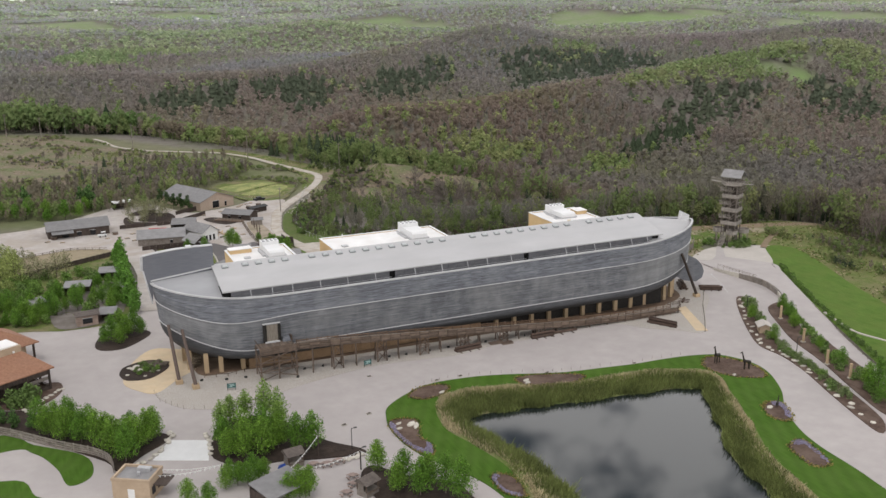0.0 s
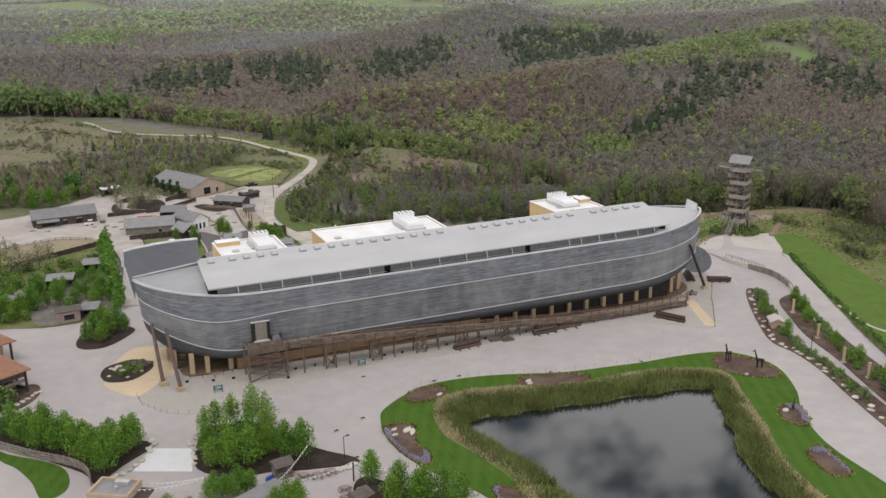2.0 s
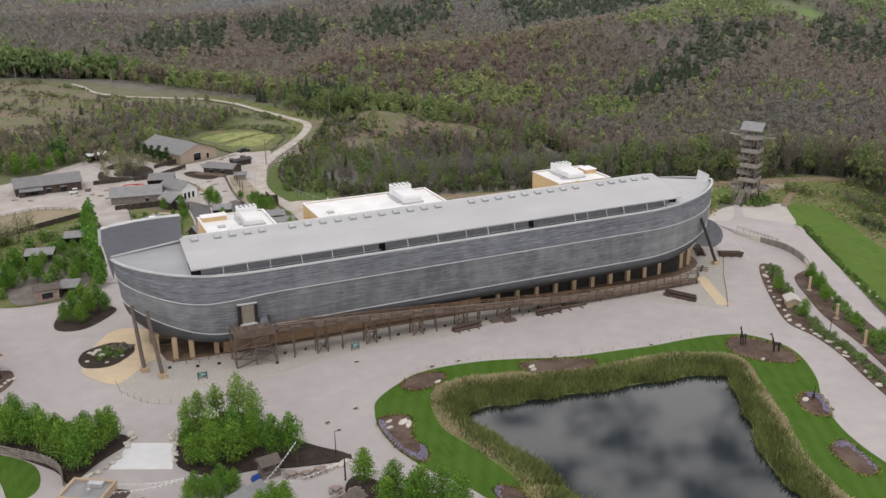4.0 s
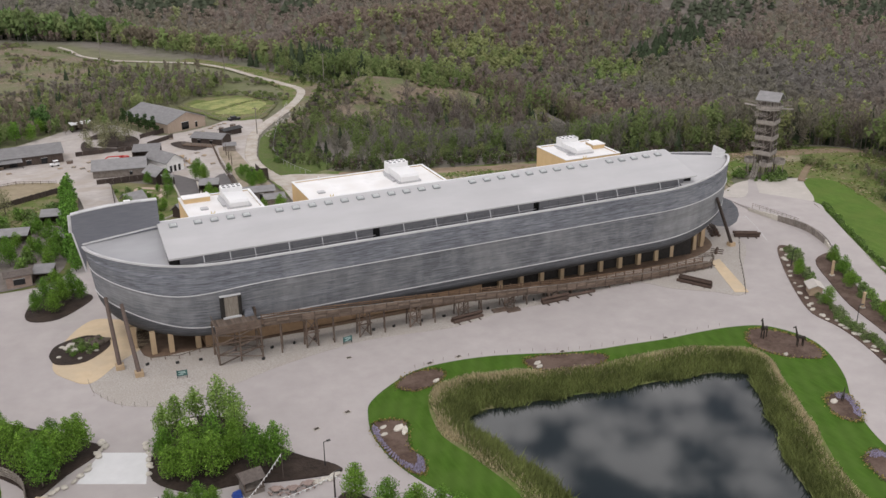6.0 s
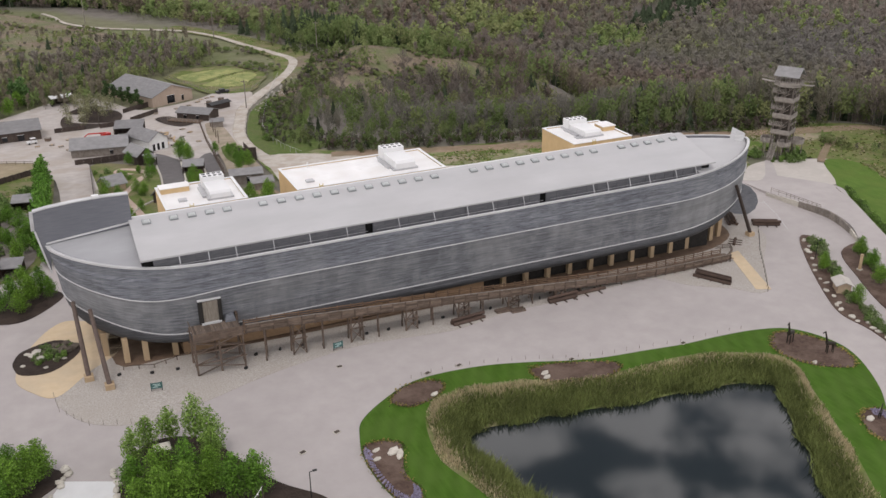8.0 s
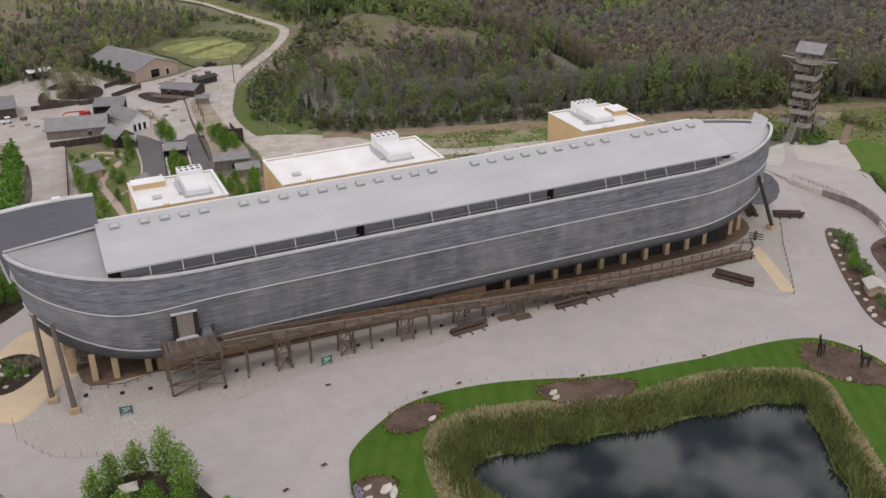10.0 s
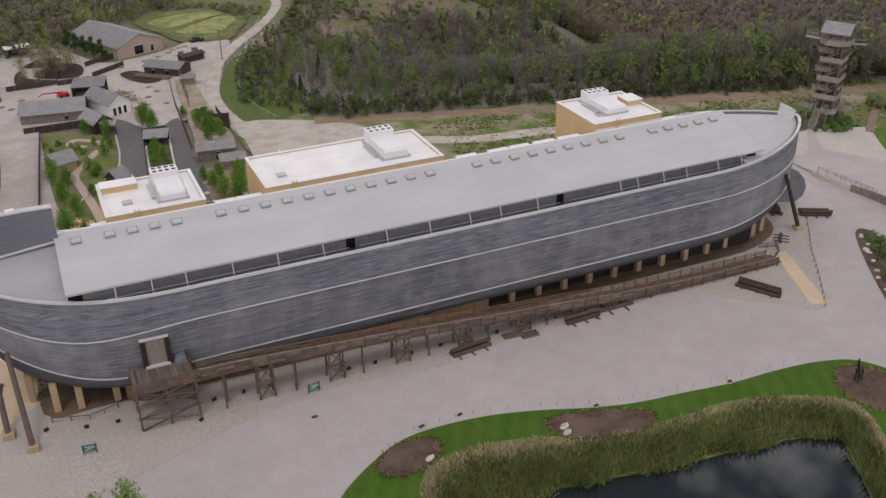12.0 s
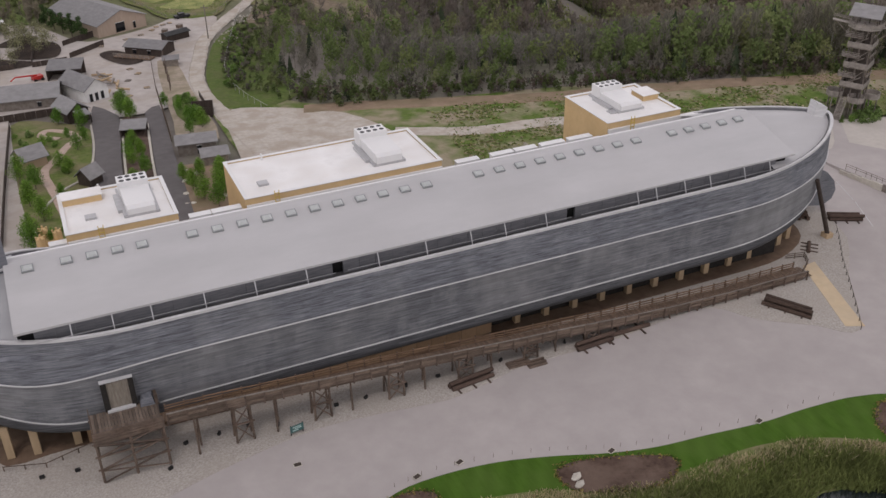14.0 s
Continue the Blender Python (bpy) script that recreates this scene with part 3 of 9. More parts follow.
k = (ramp01(-outside(PLATEAU, GX, GY) / 12) * ramp01((GY - 380) / 60)).ravel()[:, None]
cover = cover * (1 - k) + np.array([0.92, 1.02, 0.66]) * k
colour_points(ground_mesh, cover)
ground = structure("ground", ground_mesh, M_GROUND, "rolling wooded hills with grass and leaf litter", "ground", smooth=True)


def level(off):
    return lambda x, y: gz(x, y) + off


def sheet(name, loop, material, top, label, category, n=6, depth=0.4, smooth=True):
    pts = smooth_loop(loop, n) if smooth else loop
    return structure(name, Geo().prism(pts, level(top - depth), level(top)), material, label, category)


def ring_sheet(name, outer, inner, material, top, label, category):
    """A level sheet between two outlines."""
    o, i = smooth_loop(outer), smooth_loop(inner)
    pts = o + i
    tris = tessellate_polygon([[Vector((x, y, 0)) for x, y in o], [Vector((x, y, 0)) for x, y in i]])
    g = Geo()
    fs = []
    for t in tris:
        (ax, ay), (bx, by), (cx, cy) = (pts[k] for k in t)
        fs.append(t if (bx - ax) * (cy - ay) - (by - ay) * (cx - ax) > 0 else t[::-1])
    g.add([(x, y, gz(x) + top) for x, y in pts], fs)
    k = len(o)
    g.add([(x, y, gz(x) + top) for x, y in o] + [(x, y, gz(x) + top - 0.4) for x, y in o], [(j, (j + 1) % k, k + (j + 1) % k, k + j) for j in range(k)])
    return structure(name, g, material, label, category)


def ribbon(name, line, width, material, label, category, off=0.25, n=5, ends=1.0):
    """A track of some width draped on the ground."""
    pts = smooth_line(line, 2 * n)
    g = Geo()
    vs = []
    for i, p in enumerate(pts):
        p = np.array(p[:2])
        t = np.array(pts[min(i + 1, len(pts) - 1)][:2]) - np.array(pts[max(i - 1, 0)][:2])
        t = t / np.linalg.norm(t)
        nrm = np.array([-t[1], t[0]])
        w = width * (1 + 0.05 * math.sin(i * 1.7)) * (1 + (ends - 1) * min(1.0, max(0.0, (i / len(pts) - 0.55) / 0.2)))
        for s in (-0.64, -0.5, 0, 0.5, 0.64):
            q = p + nrm * s * w
            vs.append((q[0], q[1], ground_z(*q) + (off if abs(s) < 0.6 else 0.0)))
    fs = [(5 * i + j + 5, 5 * i + j + 6, 5 * i + j + 1, 5 * i + j) for i in range(len(pts) - 1) for j in range(4)]
    g.add(vs, [q[::-1] for q in fs])
    return structure(name, g, material, label, category)


def draped(name, loop, material, off, label, category, cell=7.0, n=4):
    """A patch of other ground cover laid over uneven land."""
    pts = smooth_loop(loop, n)
    bm = bmesh.new()
    vs = [bm.verts.new((x, y, 0)) for x, y in pts]
    tris = tessellate_polygon([[Vector((x, y, 0)) for x, y in pts]])
    for t in tris:
        try:
            bm.faces.new([vs[k] for k in t])
        except ValueError:
            pass
    xs, ys = [p[0] for p in pts], [p[1] for p in pts]
    for lo, hi, ax in ((min(xs), max(xs), 0), (min(ys), max(ys), 1)):
        k = lo + cell
        while k < hi:
            co, no = Vector((0, 0, 0)), Vector((0, 0, 0))
            co[ax], no[ax] = k, 1
            bmesh.ops.bisect_plane(bm, geom=bm.verts[:] + bm.edges[:] + bm.faces[:], plane_co=co, plane_no=no)
            k += cell
    P = np.array([v.co[:2] for v in bm.verts])
    z = land(P[:, 0], P[:, 1]) + off
    for v, h in zip(bm.verts, z):
        v.co.z = h
    bmesh.ops.recalc_face_normals(bm, faces=bm.faces[:])
    me = bpy.data.meshes.new(name)
    bm.to_mesh(me)
    bm.free()
    if me.polygons and me.polygons[0].normal.z < 0:
        me.flip_normals()
    return structure(name, me, material, label, category)


pavement = ring_sheet("pavement", [(-60, 262), (-12, 258), (8, 254), (22, 262), (40, 262), (60, 246), (120, 246), (175, 240),
                 (193, 246), (206, 240), (214, 227), (206, 208), (192, 185), (183, 166), (172, 145), (160, 118), (150, 60), (60, 50), (-60, 90), (-60, 180)],
                 [(101 + 1.07 * (x - 101), 140 + 1.05 * (y - 140)) for x, y in REED_LINE], M_PAVING, 0.05, "worn pale grey concrete plaza and road", "pavement")
lawn = ring_sheet("lawn", [(61.3, 170), (63.2, 174), (68.4, 178.2), (74.6, 181.4), (81, 182), (88.6, 181.2), (95.8, 179.2), (102.5, 176.8), (109, 175.2), (116.3, 174.4),
                  (124.6, 173.4), (132.7, 173.2), (140.4, 172.4), (146.5, 170), (150, 163.5), (149.5, 157), (145, 148), (139.4, 140.8), (134.9, 132.7),
                  (132.5, 124.3), (131, 110), (126, 92), (104, 84), (82, 86), (70, 104), (68.5, 131), (66.3, 140.8), (62.7, 148), (60.3, 156), (60, 164.2)],
                  REED_LINE, M_LAWN, 0.16, "bright green mown lawn round the pond", "lawn")
# bank that falls from the lawn to the water and on under it
o = smooth_loop(REED_LINE, 6)
bank = Geo()
rings = []
shore = np.array(smooth_loop(WATER_LINE, 30))
WATER_Z = gz(100) - 1.65
nearest = [shore[np.argmin(np.hypot(shore[:, 0] - p[0], shore[:, 1] - p[1]))] for p in o]
for f, dz in ((0.0, 0.17), (0.28, 0.1), (0.62, -0.75), (1.0, None), (1.8, None)):
    row = []
    for p, w in zip(o, nearest):
        q = np.array(p) + (w - np.array(p)) * f
        row.append((q[0], q[1], gz(p[0]) + dz if dz is not None else WATER_Z - 0.03 - 2.0 * (f > 1)))
    rings.append(row)
k = len(o)
bank.add([p for r in rings for p in r], [(j * k + i, j * k + (i + 1) % k, (j + 1) * k + (i + 1) % k, (j + 1) * k + i) for j in range(4) for i in range(k)])
structure("pond_bank", bank, M_ROUGHGRASS, "rough grassy bank sloping into the pond", "bank", smooth=True)
structure("water", Geo().prism(smooth_loop([(101 + 1.13 * (x - 101), 140 + 1.08 * (y - 140)) for x, y in WATER_LINE], 5), WATER_Z - 0.05, WATER_Z), M_WATER,
          "dark still pond water mirroring grey clouds", "water")
sheet("gravel_apron", [(20.1, 201.5), (20.6, 196.2), (24.6, 190.1), (32.5, 187.2), (42.5, 189.8), (51.4, 193.1), (60.6, 195.5), (70, 197), (79.1, 196.4), (88.1, 195.4),
      (95, 196.5), (102.5, 198), (115.7, 198), (129.7, 199.4), (136.8, 199), (141.1, 193.5), (148, 188.5), (153.6, 184.6), (163.9, 197.1), (175.7, 211.8), (170, 230), (100, 234),
      (35, 234), (26, 215)], M_GRAVEL, 0.10, "pale crushed gravel under the ship and ramp", "gravel", n=4)
# bare soil, its brown darkened to hold the hull's shade
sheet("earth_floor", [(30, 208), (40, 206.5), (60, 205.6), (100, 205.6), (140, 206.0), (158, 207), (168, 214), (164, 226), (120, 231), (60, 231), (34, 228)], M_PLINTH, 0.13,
      "brown earth under the ship, darkened for its shade", "earth", n=4)
sheet("sand_path", [(13.9, 209.9), (16.5, 203.6), (20.1, 200.9), (25.6, 207.2), (31.6, 213.5), (32, 222), (27.5, 226.6), (22.3, 228.4), (17, 221)], M_SAND, 0.13,
      "yellow sand path curving round a planted island", "path")
sheet("sand_path", [(159.2, 203.2), (162.2, 203.5), (155.1, 185), (152.2, 186.2)], M_SAND, 0.14, "straight yellow sand path from the ramp", "path", smooth=False)
sheet("concrete_slab", [(19.2, 176.7), (26.2, 173.6), (24.6, 165.2), (15.1, 169.4)], M_SLAB, 0.09, "pale new concrete slab crossing", "pavement", smooth=False)
sheet("grass_verge", [(-40, 184), (-12, 192), (-4.9, 185), (3.7, 176.3), (4.5, 168), (0.5, 165.5), (-1.3, 173.2), (-4.9, 181), (-11, 184), (-40, 176)], M_LAWN, 0.12,
      "strip of green grass beside a pale track", "lawn")
sheet("grass_verge", [(-40, 168), (-10.5, 172), (-5, 164), (-2, 156), (-40, 150)], M_LAWN, 0.12, "patch of green grass beside a pale track", "lawn")
draped("grass_bank", [(229, 246), (219, 232), (214.8, 226.5), (206, 210), (194, 187), (184.5, 167), (174, 145.5), (165, 120), (182, 120), (200, 150), (214, 181),
       (221, 201), (231, 224), (236, 240)], M_BANK, 0.12, "long bright green grass bank beside the road", "lawn", cell=5)
draped("meadow_edge", [(228, 246), (222, 224), (212, 201), (204, 180), (190, 150), (178, 112), (200, 110), (236, 165), (262, 215), (285, 262), (262, 280), (240, 283), (226, 272), (222, 256)], M_MEADOW, 0.05,
       "rough grass with dry patches at the wood's edge", "grass", cell=6)
draped("rough_ground", [(100, 250), (165, 246), (200, 244), (212, 258), (240, 262), (262, 272), (255, 282), (212, 285), (170, 301), (113, 315), (95, 340), (84, 340), (84, 262)], M_ROUGHGROUND, 0.06,
       "rough grass and bare ground behind the ship", "grass", cell=6)
draped("gravel_yard", [(78, 250), (104, 246), (116, 262), (118, 285), (112, 308), (96, 322), (86, 322), (82, 290)], M_ROADGRAVEL, 0.16, "bare pale tan gravel yard", "gravel", cell=6)
ribbon("dirt_track", [(104, 316), (120, 311), (138, 304), (164, 295), (195, 287.5), (211, 283), (228, 277), (246, 272), (275, 268)], 6, M_DIRT, "bare brown earth track along the wood's edge", "track", off=0.2)
ribbon("pale_track", [(118, 290), (135, 282), (155, 279), (172, 270)], 4.5, M_ROADGRAVEL, "pale gravel track through rough grass", "track", off=0.2)
draped("cut_bank", [(124, 440), (108, 398), (126, 410), (142, 405), (166, 414),  (192, 444), (240, 452), (264, 466), (240, 474), (205, 482), (166, 488), (142, 484), (137, 468)], M_BROWNFIELD, 0.25, "bare brown bank with dry grass and rubble", "bank", cell=7)
ribbon("gravel_road", [(92, 262), (87.6, 285), (85.9, 308), (85.2, 325), (84.6, 343), (86.2, 361), (91.0, 381), (96.6, 400.5), (107, 419.5), (118.4, 437), (131, 459), (138, 480), (134, 498), (125, 527),
       (117, 554), (104, 575), (85, 588), (64, 603), (50, 622), (45, 645), (40, 658)], 3.6, M_ROADGRAVEL, "pale gravel road winding up to the ridge", "road", off=0.3, ends=0.55)


# ---- the ship ----
YC = 218.0
ark = thing("wooden_ark", (98, YC, gz(98)), "huge grey-planked wooden ark ship on tan posts", "ship")


def sheer(x, mid, aft, a0, a1, fore, f0, f1):
    return mid + aft * max(0.0, (a0 - x) / a1) ** 2 + fore * max(0.0, (x - f0) / f1) ** 2


def lvl(v):
    """Form of the hull at level v: 0 bottom, 1 lower wale, 2 middle wale, 3 top rail."""
    t = np.array([0, 1, 2, 3.0])
    f = lambda *k: float(np.interp(v, t, k))
    bulge = 0.9 * math.sin(math.pi * min(v, 1.0)) if v < 1 else 0
    return dict(xs=f(29.5, 23.8, 23.3, 22.4) - 1.6 * bulge, xe=f(166, 172, 172.6, 174.0) + 1.2 * bulge, half=f(11.6, 14.2, 15.1, 14.2) + 1.4 * bulge,
                aft=f(0.62, 0.60, 0.56, 0.62), fore=f(0.7, 0.60, 0.62, 0.74))


def hull_z(x, v):
    sag = math.exp(-((x - 39) / 8) ** 2)
    z = [sheer(x, 4.15, 1.4, 50, 28, 1.2, 145, 28) - 0.2 * sag, sheer(x, 7.6, 5.8, 44, 21, 3.6, 140, 33) - 0.6 * sag,
         sheer(x, 15.0, 3.0, 38, 15, 1.5, 140, 33) - 0.8 * sag, sheer(x, 19.6, 2.6, 43, 21, 1.2, 140, 33)]
    return float(np.interp(v, [0, 1, 2, 3], z))


def hull_point(u, v, side=-1, out=0.0):
    """u from 0 at the stern to 1 at the bow."""
    L = lvl(v)
    # stations close up towards both ends
    w = 0.5 - 0.5 * math.cos(math.pi * u)
    w = 0.62 * w + 0.38 * u
    x = L["xs"] + (L["xe"] - L["xs"]) * w
    s0, s1 = max(0.0, (51 - x) / (51 - L["xs"])), max(0.0, (x - 144) / (L["xe"] - 144))
    half = L["half"] * max(0.0, 1 - min(1, s0) ** (2.0 if v > 2.6 else 2.5)) ** L["aft"] * max(0.0, 1 - min(1, s1) ** 2) ** L["fore"]
    ox = out * (min(1, s1) ** 4 - min(1, s0) ** 4)
    z = hull_z(x, v)
    if side > 0 and v > 2:
        # the rear rail is cut down where the service blocks stand
        f = min(1.0, max(0.0, (x - 36) / 10)) * min(1.0, max(0.0, (158 - x) / 10))
        z -= 1.7 * (v - 2) * f * f * (3 - 2 * f)
    return Vector((x + ox, YC + side * (half + out * (half > 0.01)), z))


NS = 132


def strakes(v0, v1, rows, lap=0.05):
    g = Geo()
    rnd = random.Random(int(v0 * 10) + 3)
    for side in (-1, 1):
        for r in range(rows):
            va, vb = v0 + (v1 - v0) * r / rows, v0 + (v1 - v0) * (r + 1) / rows
            i = 0
            while i < NS:
                j = min(NS, i + rnd.randint(7, 18))
                vs = []
                for k in range(i, j + 1):
                    vs += [hull_point(k / NS, va, side, lap), hull_point(k / NS, vb, side, 0.0), hull_point(k / NS, vb, side, -0.02)]
                n = j - i
                fs = [(3 * k, 3 * k + 3, 3 * k + 4, 3 * k + 1) for k in range(n)] + [(3 * k + 1, 3 * k + 4, 3 * k + 5, 3 * k + 2) for k in range(n)]
                g.add(vs, fs if side < 0 else [q[::-1] for q in fs])
                i = j
    return g


def moulding(v, width, height):
    """A rail that runs right round the hull at one level."""
    g = Geo()
    for side in (-1, 1):
        vs = []
        for k in range(NS + 1):
            p = hull_point(k / NS, v, side, 0.02)
            q = hull_point(k / NS, v, side, width)
            vs += [p - Vector((0, 0, height / 2)), q - Vector((0, 0, height / 2)), q + Vector((0, 0, height / 2)), p + Vector((0, 0, height / 2))]
        fs = [(4 * k + a, 4 * k + 4 + a, 4 * k + 4 + (a + 1) % 4, 4 * k + (a + 1) % 4) for k in range(NS) for a in range(4)]
        g.add(vs, fs if side < 0 else [q[::-1] for q in fs])
    return g


part("upper_planking", strakes(2.0, 3.0, 15), M_HULL, ark, "slate-grey upper planking", local=False)
part("side_planking", strakes(1.0, 2.0, 21), M_HULLPALE, ark, "paler weathered side planking with streaks", local=False)
# shade below the lower wale is painted in as darker strakes
part("turn_planking", strakes(0.5, 1.0, 5), M_TURN, ark, "grey planking below the lower wale, darkened for shade", local=False)
part("lower_planking", strakes(0.0, 0.5, 5), M_KEEL, ark, "grey planking that turns under to the keel, darkened for shade", local=False)
part("lower_wale", moulding(1.0, 0.19, 0.16), M_WALE, ark, "pale timber moulding", local=False)
part("middle_wale", moulding(2.0, 0.19, 0.14), M_WALE, ark, "pale timber moulding", local=False)
cap = Geo()
for side in (-1, 1):
    vs = []
    for k in range(NS + 1):
        p, q = hull_point(k / NS, 3.0, side, 0.14), hull_point(k / NS, 3.0, side, -0.32)
        if k in (0, NS):
            q = q + Vector((0.6 if k == 0 else -0.6, 0, 0))
        vs += [p + Vector((0, 0, -0.25)), p + Vector((0, 0, 0.1)), q + Vector((0, 0, 0.1)), q + Vector((0, 0, -0.25))]
    fs = [(4 * k + a, 4 * k + 4 + a, 4 * k + 4 + (a + 1) % 4, 4 * k + (a + 1) % 4) for k in range(NS) for a in range(4)]
    cap.add(vs, fs if side < 0 else [q[::-1] for q in fs])
part("top_rail", cap, M_WALE, ark, "pale grey capping rail", local=False)
inner = Geo()
for side in (-1, 1):
    vs = []
    for k in range(NS + 1):
        q = hull_point(k / NS, 3.0, side, -0.5)
        vs += [q + Vector((0, 0, 0.0)), q + Vector((0, 0, -2.2))]
    fs = [(2 * k, 2 * k + 2, 2 * k + 3, 2 * k + 1) for k in range(NS)]
    inner.add(vs, fs[:] if side < 0 else [q[::-1] for q in fs])
part("bulwark", inner, M_HOUSE, ark, "grey boarded inner bulwark", local=False)
bottom = Geo()
vs = []
for k in range(NS + 1):
    vs += [hull_point(k / NS, 0.0, -1), hull_point(k / NS, 0.0, 1)]
bottom.add(vs, [(2 * k, 2 * k + 1, 2 * k + 3, 2 * k + 2) for k in range(NS)])
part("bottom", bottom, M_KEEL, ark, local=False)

# roof over the long house, and the decks at both ends
EAVE_Y, EAVE_Z, RIDGE_Z, RX0, RX1 = 205.5, 21.4, 24.6, 36.4, 155.0


def roof_z(y):
    return EAVE_Z + (RIDGE_Z - EAVE_Z) * (1 - abs(y - YC) / (YC - EAVE_Y))


roof = Geo()
prof = [(EAVE_Y, EAVE_Z), (YC - 0.9, roof_z(YC - 0.9)), (YC, RIDGE_Z - 0.12), (YC + 1.0, RIDGE_Z - 0.32), (YC + 2.7, RIDGE_Z - 0.95), (YC + 2.9, 20.2), (YC + 12.2, 17.9)]
prof = prof + [(y, z - 0.32) for y, z in prof[::-1]]
xs = [RX0 + (RX1 - RX0) * k / 24 for k in range(25)]
n = len(prof)
roof.add([(x, y, z) for x in xs for y, z in prof], [(k * n + a, (k + 1) * n + a, (k + 1) * n + (a + 1) % n, k * n + (a + 1) % n) for k in range(24) for a in range(n)]
         + [tuple(range(n)), tuple(24 * n + a for a in range(n - 1, -1, -1))])
part("roof", roof, M_ROOF, ark, "light grey membrane roof, cut off steeply behind the ridge", local=False)


def end_deck(x0, x1, z0, z1, drop, steps=26):
    """A deck that rises from both rails to a centre line."""
    g = Geo()
    vs = []
    for k in range(steps + 1):
        x = x0 + (x1 - x0) * k / steps
        lo, hi = 0.0, 1.0
        for _ in range(30):
            m = (lo + hi) / 2
            if hull_point(m, 3.0).x < x:
                lo = m
            else:
                hi = m
        p = hull_point(lo, 3.0, -1, -0.3)
        zc = z0 + (z1 - z0) * k / steps
        zr = p.z - drop
        half = YC - p.y
        for f in (-1, -0.66, -0.33, 0, 0.33, 0.66, 1):
            vs.append((x, YC + f * half, zr + (zc - zr) * (1 - abs(f))))
    fs = [(7 * k + a, 7 * k + 7 + a, 7 * k + 8 + a, 7 * k + 1 + a) for k in range(steps) for a in range(6)]
    return g.add(vs, fs)


part("stern_deck", end_deck(22.8, RX0 + 0.6, 22.5, 23.6, 0.25), M_DECK, ark, "blue-grey sloping stern deck", local=False, smooth=True)
part("bow_deck", end_deck(RX1 - 4.0, 173.4, 23.9, 20.6, 0.55), M_ROOF, ark, "grey sloping bow deck", local=False, smooth=True)
gut = Geo()
for side in (-1,):
    y0, y1 = sorted((YC + side * 10.4, YC + side * 13.4))
    gut.box(42.0, 152.0, y0, y1, 18.0, 18.6)
part("walkway", gut, M_KEEL, ark, "dark gutter walkway behind the rail", local=False)
panel_mesh = Geo().box(0, 2.38, -0.15, 0.15, 0, 2.8).box(-0.01, 0.1, -0.2, 0.2, 0, 2.8).mesh("wall_panel")
panel_mesh.materials.append(M_HOUSE)
for side in (-1,):
    for s0, s1 in ((38.5, 76.3), (77.8, 112.8), (114.2, 152.0)):
        n = round((s1 - s0) / 2.4)
        for k in range(n):
            v = part("wall_panel", panel_mesh, M_HOUSE, ark)
            v.matrix_basis = ark.matrix_basis.inverted() @ pose(s0 + (s1 - s0) * k / n, YC + side * 11.45, 18.5) @ Matrix.Diagonal(((s1 - s0) / n / 2.4, 1, 1, 1))
void = Geo()
void.box(37.2, 153.8, YC - 11.1, YC - 10.9, 18.4, 21.2).box(36.6, 37.2, YC - 11.1, YC + 2.4, 18.4, 21.2).box(153.8, 154.4, YC - 11.1, YC + 2.4, 18.4, 21.2)
part("vent_lining", void, M_BLACK, ark, "black vent openings", local=False)
for px in (42.7, 47.6, 52.3, 58.9, 65.5, 72.4, 82.5, 89.6, 96.5, 101.9, 108.6, 124.5, 127.9, 133.2, 138.0, 144.7, 149.8):
    part("eave_post", Geo().beam((px, EAVE_Y + 0.15, 21.2), (px, 204.6, 18.7), 0.13, 0.13), M_STEEL, ark, local=False)
for s0, s1 in ((38.5, 76.3), (78.0, 112.7), (114.4, 151.8)):
    part("guard_rail", Geo().box(s0, s1, 204.95, 205.02, 19.75, 19.83), M_STEEL, ark, local=False)
sky = [39.2] + [43.9 + 3.17 * k for k in range(4)] + [60.0 + 3.43 * k for k in range(11)] + [102.8 + 3.52 * k for k in range(9)] + [137.9 + 3.36 * k for k in range(5)]
sky_geo = Geo().box(-0.75, 0.75, -0.6, 0.6, -0.1, 0.28)
sky_geo.add([(-0.62, -0.47, 0.28), (0.62, -0.47, 0.28), (0.62, 0.47, 0.28), (-0.62, 0.47, 0.28), (-0.4, -0.28, 0.46), (0.4, -0.28, 0.46), (0.4, 0.28, 0.46), (-0.4, 0.28, 0.46)],
            [(4, 5, 6, 7), (0, 1, 5, 4), (1, 2, 6, 5), (2, 3, 7, 6), (3, 0, 4, 7)])
sky_mesh = sky_geo.mesh("skylight")
sky_mesh.materials.append(M_CURB)
sky_mesh.materials.append(M_SKYLIGHT)
for f in list(sky_mesh.polygons)[6:]:
    f.material_index = 1
for x in sky:
    s = part("skylight", sky_mesh, M_CURB, ark)
    s.matrix_basis = ark.matrix_basis.inverted() @ pose(x, YC - 2.1, roof_z(YC - 2.1) + 0.05, 15.8, 0, 0)
for x0, x1 in ((42, 45), (61.9, 65.0), (65.3, 69.6), (106, 110), (112.5, 116.5), (117, 121), (122, 126.5), (127.5, 132), (151, 155.5)):
    part("roof_duct", Geo().box(x0, x1, 230.1, 231.3, 17.9, 19.3).box(x0 - 0.1, x1 + 0.1, 230.0, 231.4, 19.3, 19.42), M_WHITE, ark, "white metal roof duct", local=False)
part("rear_coping", Geo().box(RX0 + 0.2, RX1 - 0.2, YC + 2.55, YC + 2.95, RIDGE_Z - 0.98, RIDGE_Z - 0.86), M_WHITE, ark, "white coping along the roof's rear edge", local=False)

